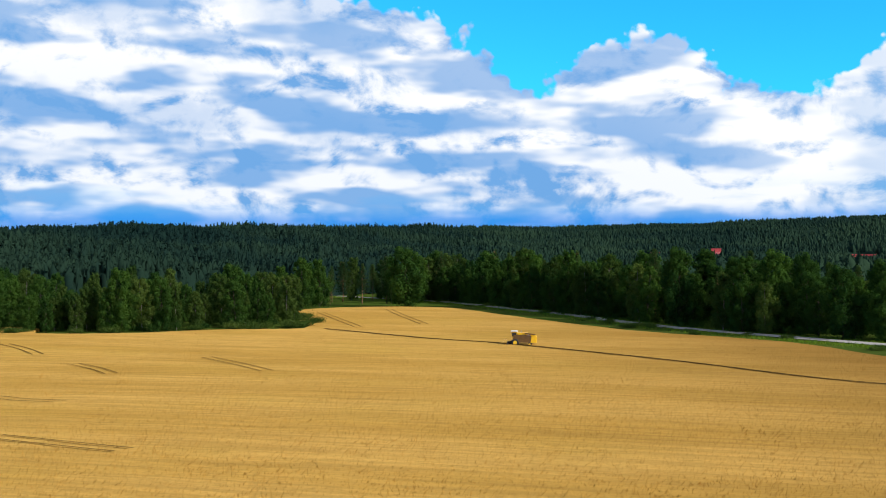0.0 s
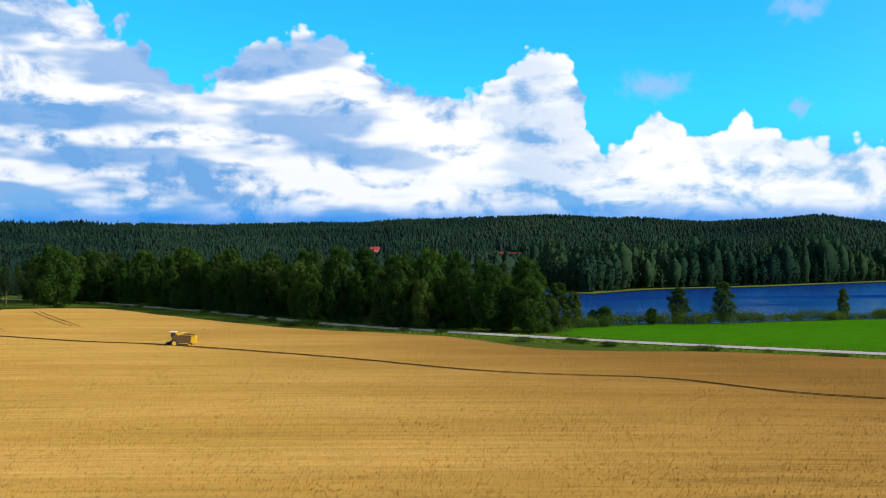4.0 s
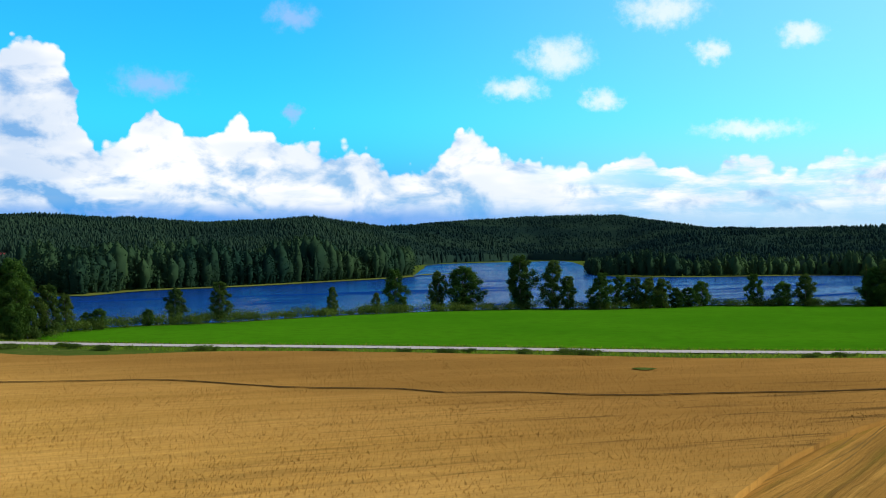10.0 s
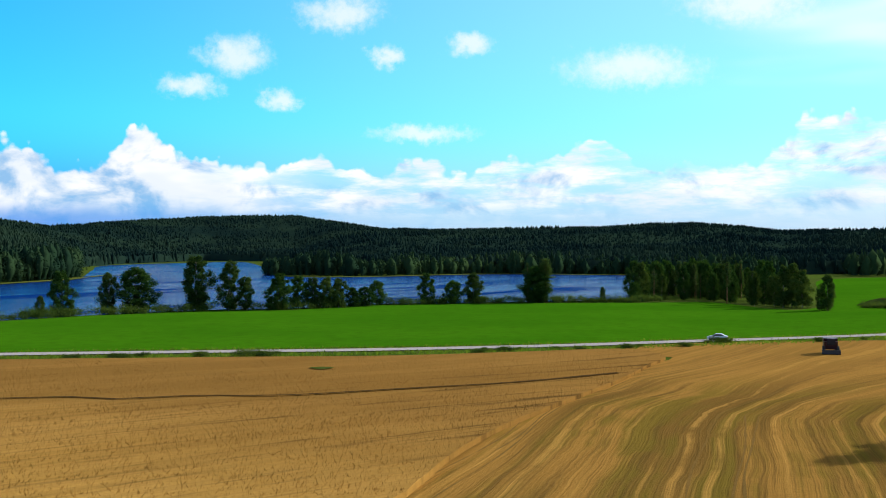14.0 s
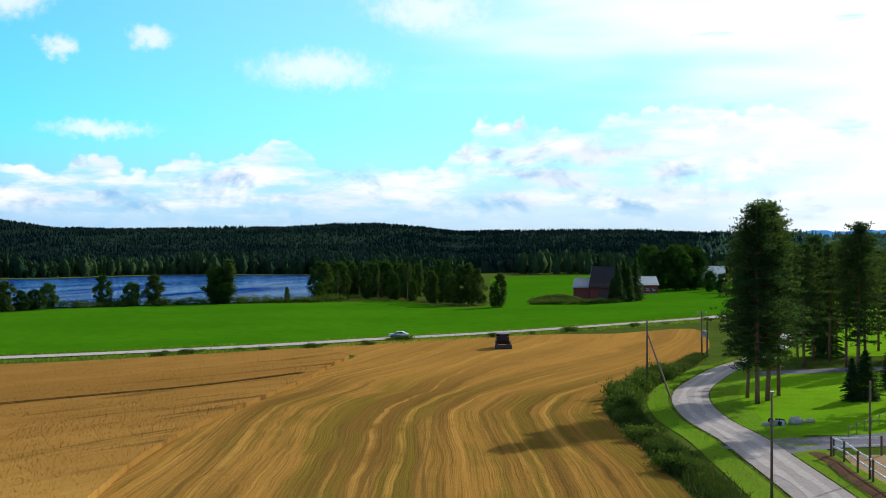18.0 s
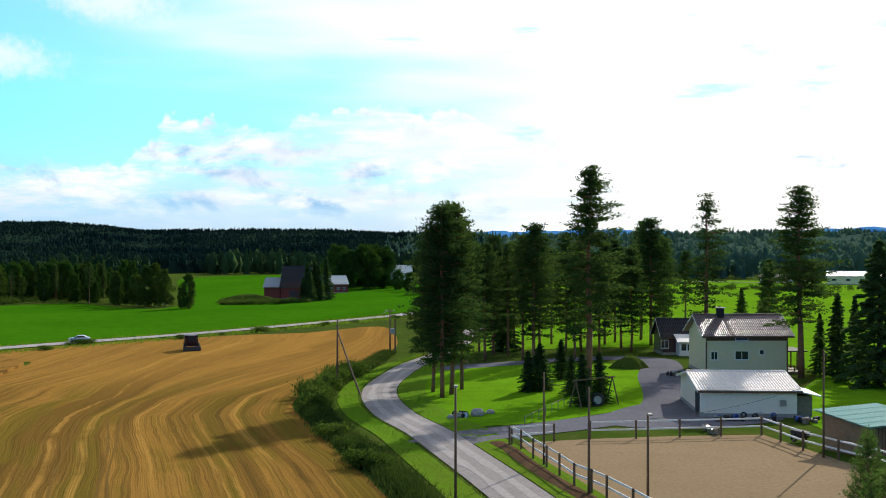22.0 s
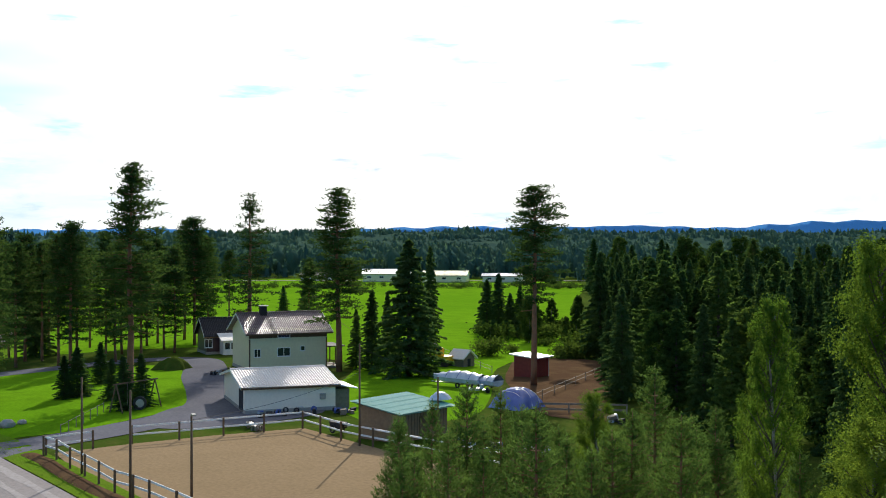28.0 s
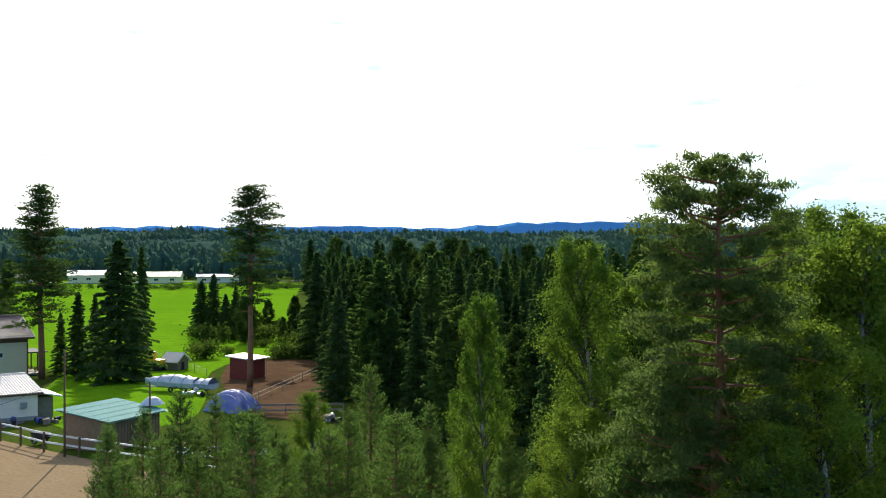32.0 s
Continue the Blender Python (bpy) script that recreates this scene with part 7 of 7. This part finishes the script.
HEDGE = [(66, -1.4), (77, 0.9), (90, 4.3), (105, 8.6), (118, 11.4), (129, 12.6), (140, 12.8), (150, 12.0), (165, 10.4), (182, 8.4), (200, 6.8)]
grass_stuff("ditch_growth", 1, along(HEDGE, 1.3, 50000, 2), DITCH_LEAF, "tall weeds and grass along the ditch", 0.75, 0.05, 0.4)
rng = np.random.RandomState(12)
for i in range(110):
    x, y = along(HEDGE[1:9], 0.7, 1, 100 + i)[0]
    SHRUBS.plant(rng, x, y + 0.3, rng.uniform(0.7, 1.6) * (1.5 if x > 120 else 1.0), rng.uniform(0.5, 0.85), group="shrubs along the ditch")
road_line = curve_through(FAR_ROAD, 5.0)
out = road_line / np.hypot(road_line[:, 0], road_line[:, 1])[:, None]
grass_stuff("verge_grass", 2, np.vstack([along(road_line - out * 8, 4.5, 13000, 4), along(road_line + out * 5, 2.5, 7000, 5)]), VERGE_LEAF, "rough grass verge along the country road", 0.5, 0.16)
for i in range(60):
    x, y = along((road_line - out * 9)[20:], 5.0, 1, 300 + i)[0]
    SHRUBS.plant(rng, x, y, rng.uniform(0.6, 1.3), rng.uniform(1.0, 2.0), group="shrubs on the road verge")
for i in range(26):
    x, y = along([xy(*p) for p in ((-23, 300), (-20, 288), (-11, 290), (-7.4, 292), (-6.9, 310), (-7.6, 350))], 4.0, 1, 500 + i)[0]
    SHRUBS.plant(rng, x, y, rng.uniform(1.2, 2.6), rng.uniform(1.0, 1.6), group="shrubs at the field's edge")
# reeds on the lake's far shore
for pts, w in (((( 24.3, 520), (27.5, 578), (32, 622), (36, 690), (39.9, 780), (41.0, 840)), 12), (((50.8, 865), (55, 830), (61, 902), (66, 898), (69.5, 868)), 12), (((41.5, 860), (42.3, 900), (44.2, 920)), 8)):
    tagged(strip("reed_bank", curve_through([xy(*p) for p in pts], 10.0), w, REEDS, 0.45), "pale green reed bank at the water's edge", "reeds", kind="structure")
# ridges on the horizon, the blue of the haze painted into their colour
def far_ridge(b0, b1, reach, tops, label):
    b = np.linspace(b0, b1, 80)
    e = np.interp(b, np.linspace(b0, b1, len(tops)), tops) + 0.04 * np.sin(b * 3.1) + 0.02 * np.sin(b * 9.7)
    v, f = [], []
    for q, t in zip(b, e):
        for r, z in ((reach, -10), (reach + 120, EYE + (reach + 120) * math.tan(radians(t))), (reach + 400, -10)):
            v.append((*xy(q, r), z))
    for i in range(len(b) - 1):
        f += [(3 * i, 3 * i + 3, 3 * i + 4, 3 * i + 1), (3 * i + 1, 3 * i + 4, 3 * i + 5, 3 * i + 2)]
    return tagged(mesh_object("far_ridge", v, f, HAZE_RIDGE, True), label, "hill", kind="structure")


far_ridge(88, 106, 4200, (0.3, 0.78, 0.8, 0.9, 0.8, 0.3), "distant wooded ridge on the horizon, painted haze blue")
far_ridge(106, 146, 4300, (0.6, 0.9, 1.0, 0.95, 1.05, 0.9, 1.2, 1.25, 1.1, 0.8), "distant wooded ridge on the horizon, painted haze blue")


def wheat_ears(count, seed):
    """Tufts of ears over the standing crop, thinner towards the far edge."""
    rng = np.random.RandomState(seed)
    b, r = rng.uniform(-26, 72, count), 62 + 330 * rng.uniform(0, 1, count) ** 1.25
    p = np.column_stack([r * np.sin(np.radians(b)), r * np.cos(np.radians(b))])
    p = p[inside(p, ring_of(CROP))]
    n = len(p)
    r = np.hypot(p[:, 0], p[:, 1])
    z = land(p[:, 0], p[:, 1]) + 0.5
    a = rng.uniform(0, 6.283, n)
    w = rng.uniform(0.03, 0.07, n)
    h = rng.uniform(0.14, 0.28, n)
    side = np.column_stack([np.cos(a) * w, np.sin(a) * w, 0 * a])
    base = np.column_stack([p, z])
    lean = np.column_stack([rng.normal(0.1, 0.12, n), rng.normal(0.05, 0.12, n), h])
    v = np.stack([base - side, base + side, base + lean], 1).reshape(-1, 3)
    ob = leaf_part("wheat_ears", v, np.arange(3 * n).reshape(-1, 3), WHEAT_EAR, None)
    return tagged(ob, "ripe wheat ears over the standing crop", "wheat", kind="stuff")


wheat_ears(200000, 31)

# ---------------------------------------------------------------- the wood close to the mast
BIG_PINE = Kind([make_pine(91, 20.0, 0.12, 4.1, 170000, "broad old Scots pine beside the yard", 4.2, 0.16, 0.5, 0.4, OLD_PINE_LEAF, 0.32, 0.5, 0.34)], [20.0])
NEAR_BIRCH = Kind([make_broadleaf(92, 14, 2.5, 0.05, 40000, "tall slim birch with leaves painted sunlit", size=0.1, mat=NEAR_LEAF, clumps=3.0), make_broadleaf(93, 16, 3.6, 0.05, 60000, "leafy birch in summer green", size=0.1, mat=NEAR_LEAF, clumps=3.0)], [14, 16])
NEAR_YOUNG = Kind([make_young_pine(94, 11, 2.3, "young pine with long upturned shoots"), make_young_pine(95, 12, 2.0, "slim young pine with open crown", 24)], [11, 12])
rng = np.random.RandomState(14)
BIG_PINE.plant_at(rng, 142.36, 36, 4.4, 1.0, 0, "trees of the near wood")
for b, r, e, f, kind in ((111.8, 62, -8.6, 1.0, NEAR_YOUNG), (113.5, 60, -7.9, 1.0, NEAR_YOUNG), (115.3, 58, -7.1, 1.05, NEAR_YOUNG), (117.0, 60, -7.3, 1.0, NEAR_YOUNG), (119.0, 57, -8.6, 1.0, NEAR_YOUNG),
                         (112.6, 52, -10.4, 1.0, NEAR_YOUNG), (116.1, 50, -10.2, 1.1, NEAR_YOUNG), (118.1, 56, -8.2, 1.1, NEAR_YOUNG), (120.4, 52, -9.6, 1.0, NEAR_YOUNG),
                         (122.4, 60, -7.1, 1.0, NEAR_BIRCH), (124.8, 66, -6.0, 1.2, NEAR_YOUNG), (126.6, 58, -8.4, 1.2, NEAR_YOUNG), (127.8, 62, -8.0, 1.1, NEAR_YOUNG),
                         (130.5, 55, -2.2, 0.78, NEAR_BIRCH), (129.4, 70, -6.2, 0.9, NEAR_BIRCH), (134.0, 66, -3.7, 0.85, SPRUCES), (137.2, 48, 0.9, 0.9, NEAR_BIRCH), (138.6, 44, -0.6, 1.0, NEAR_BIRCH)):
    kind.plant_at(rng, b, r, e, f, None, "trees of the near wood")
for b, r, e, f, kind in ((146.4, 42, 1.0, 1.1, NEAR_BIRCH), (149.0, 46, 2.6, 1.0, NEAR_BIRCH), (147.8, 55, 2.4, 1.0, NEAR_BIRCH), (144.8, 44, -3.0, 1.2, NEAR_BIRCH), (140.6, 40, -6.0, 1.2, NEAR_YOUNG),
                         (134.6, 42, -7.5, 1.2, NEAR_BIRCH), (131.8, 46, -10.0, 1.1, NEAR_YOUNG), (148.5, 38, -3.0, 1.2, NEAR_BIRCH), (150.5, 40, 2.0, 1.1, NEAR_BIRCH), (146.0, 34, -8.0, 1.2, NEAR_BIRCH), (138.0, 36, -10.0, 1.1, NEAR_YOUNG)):
    kind.plant_at(rng, b, r, e, f, None, "trees of the near wood")
for i in range(18):
    b, r = 110.8 + 17.5 * (i + rng.uniform(0, 1)) / 18, rng.uniform(46, 64)
    NEAR_YOUNG.plant_at(rng, b, r, rng.uniform(-11.0, -8.0), rng.uniform(1.0, 1.35), None, "trees of the near wood")
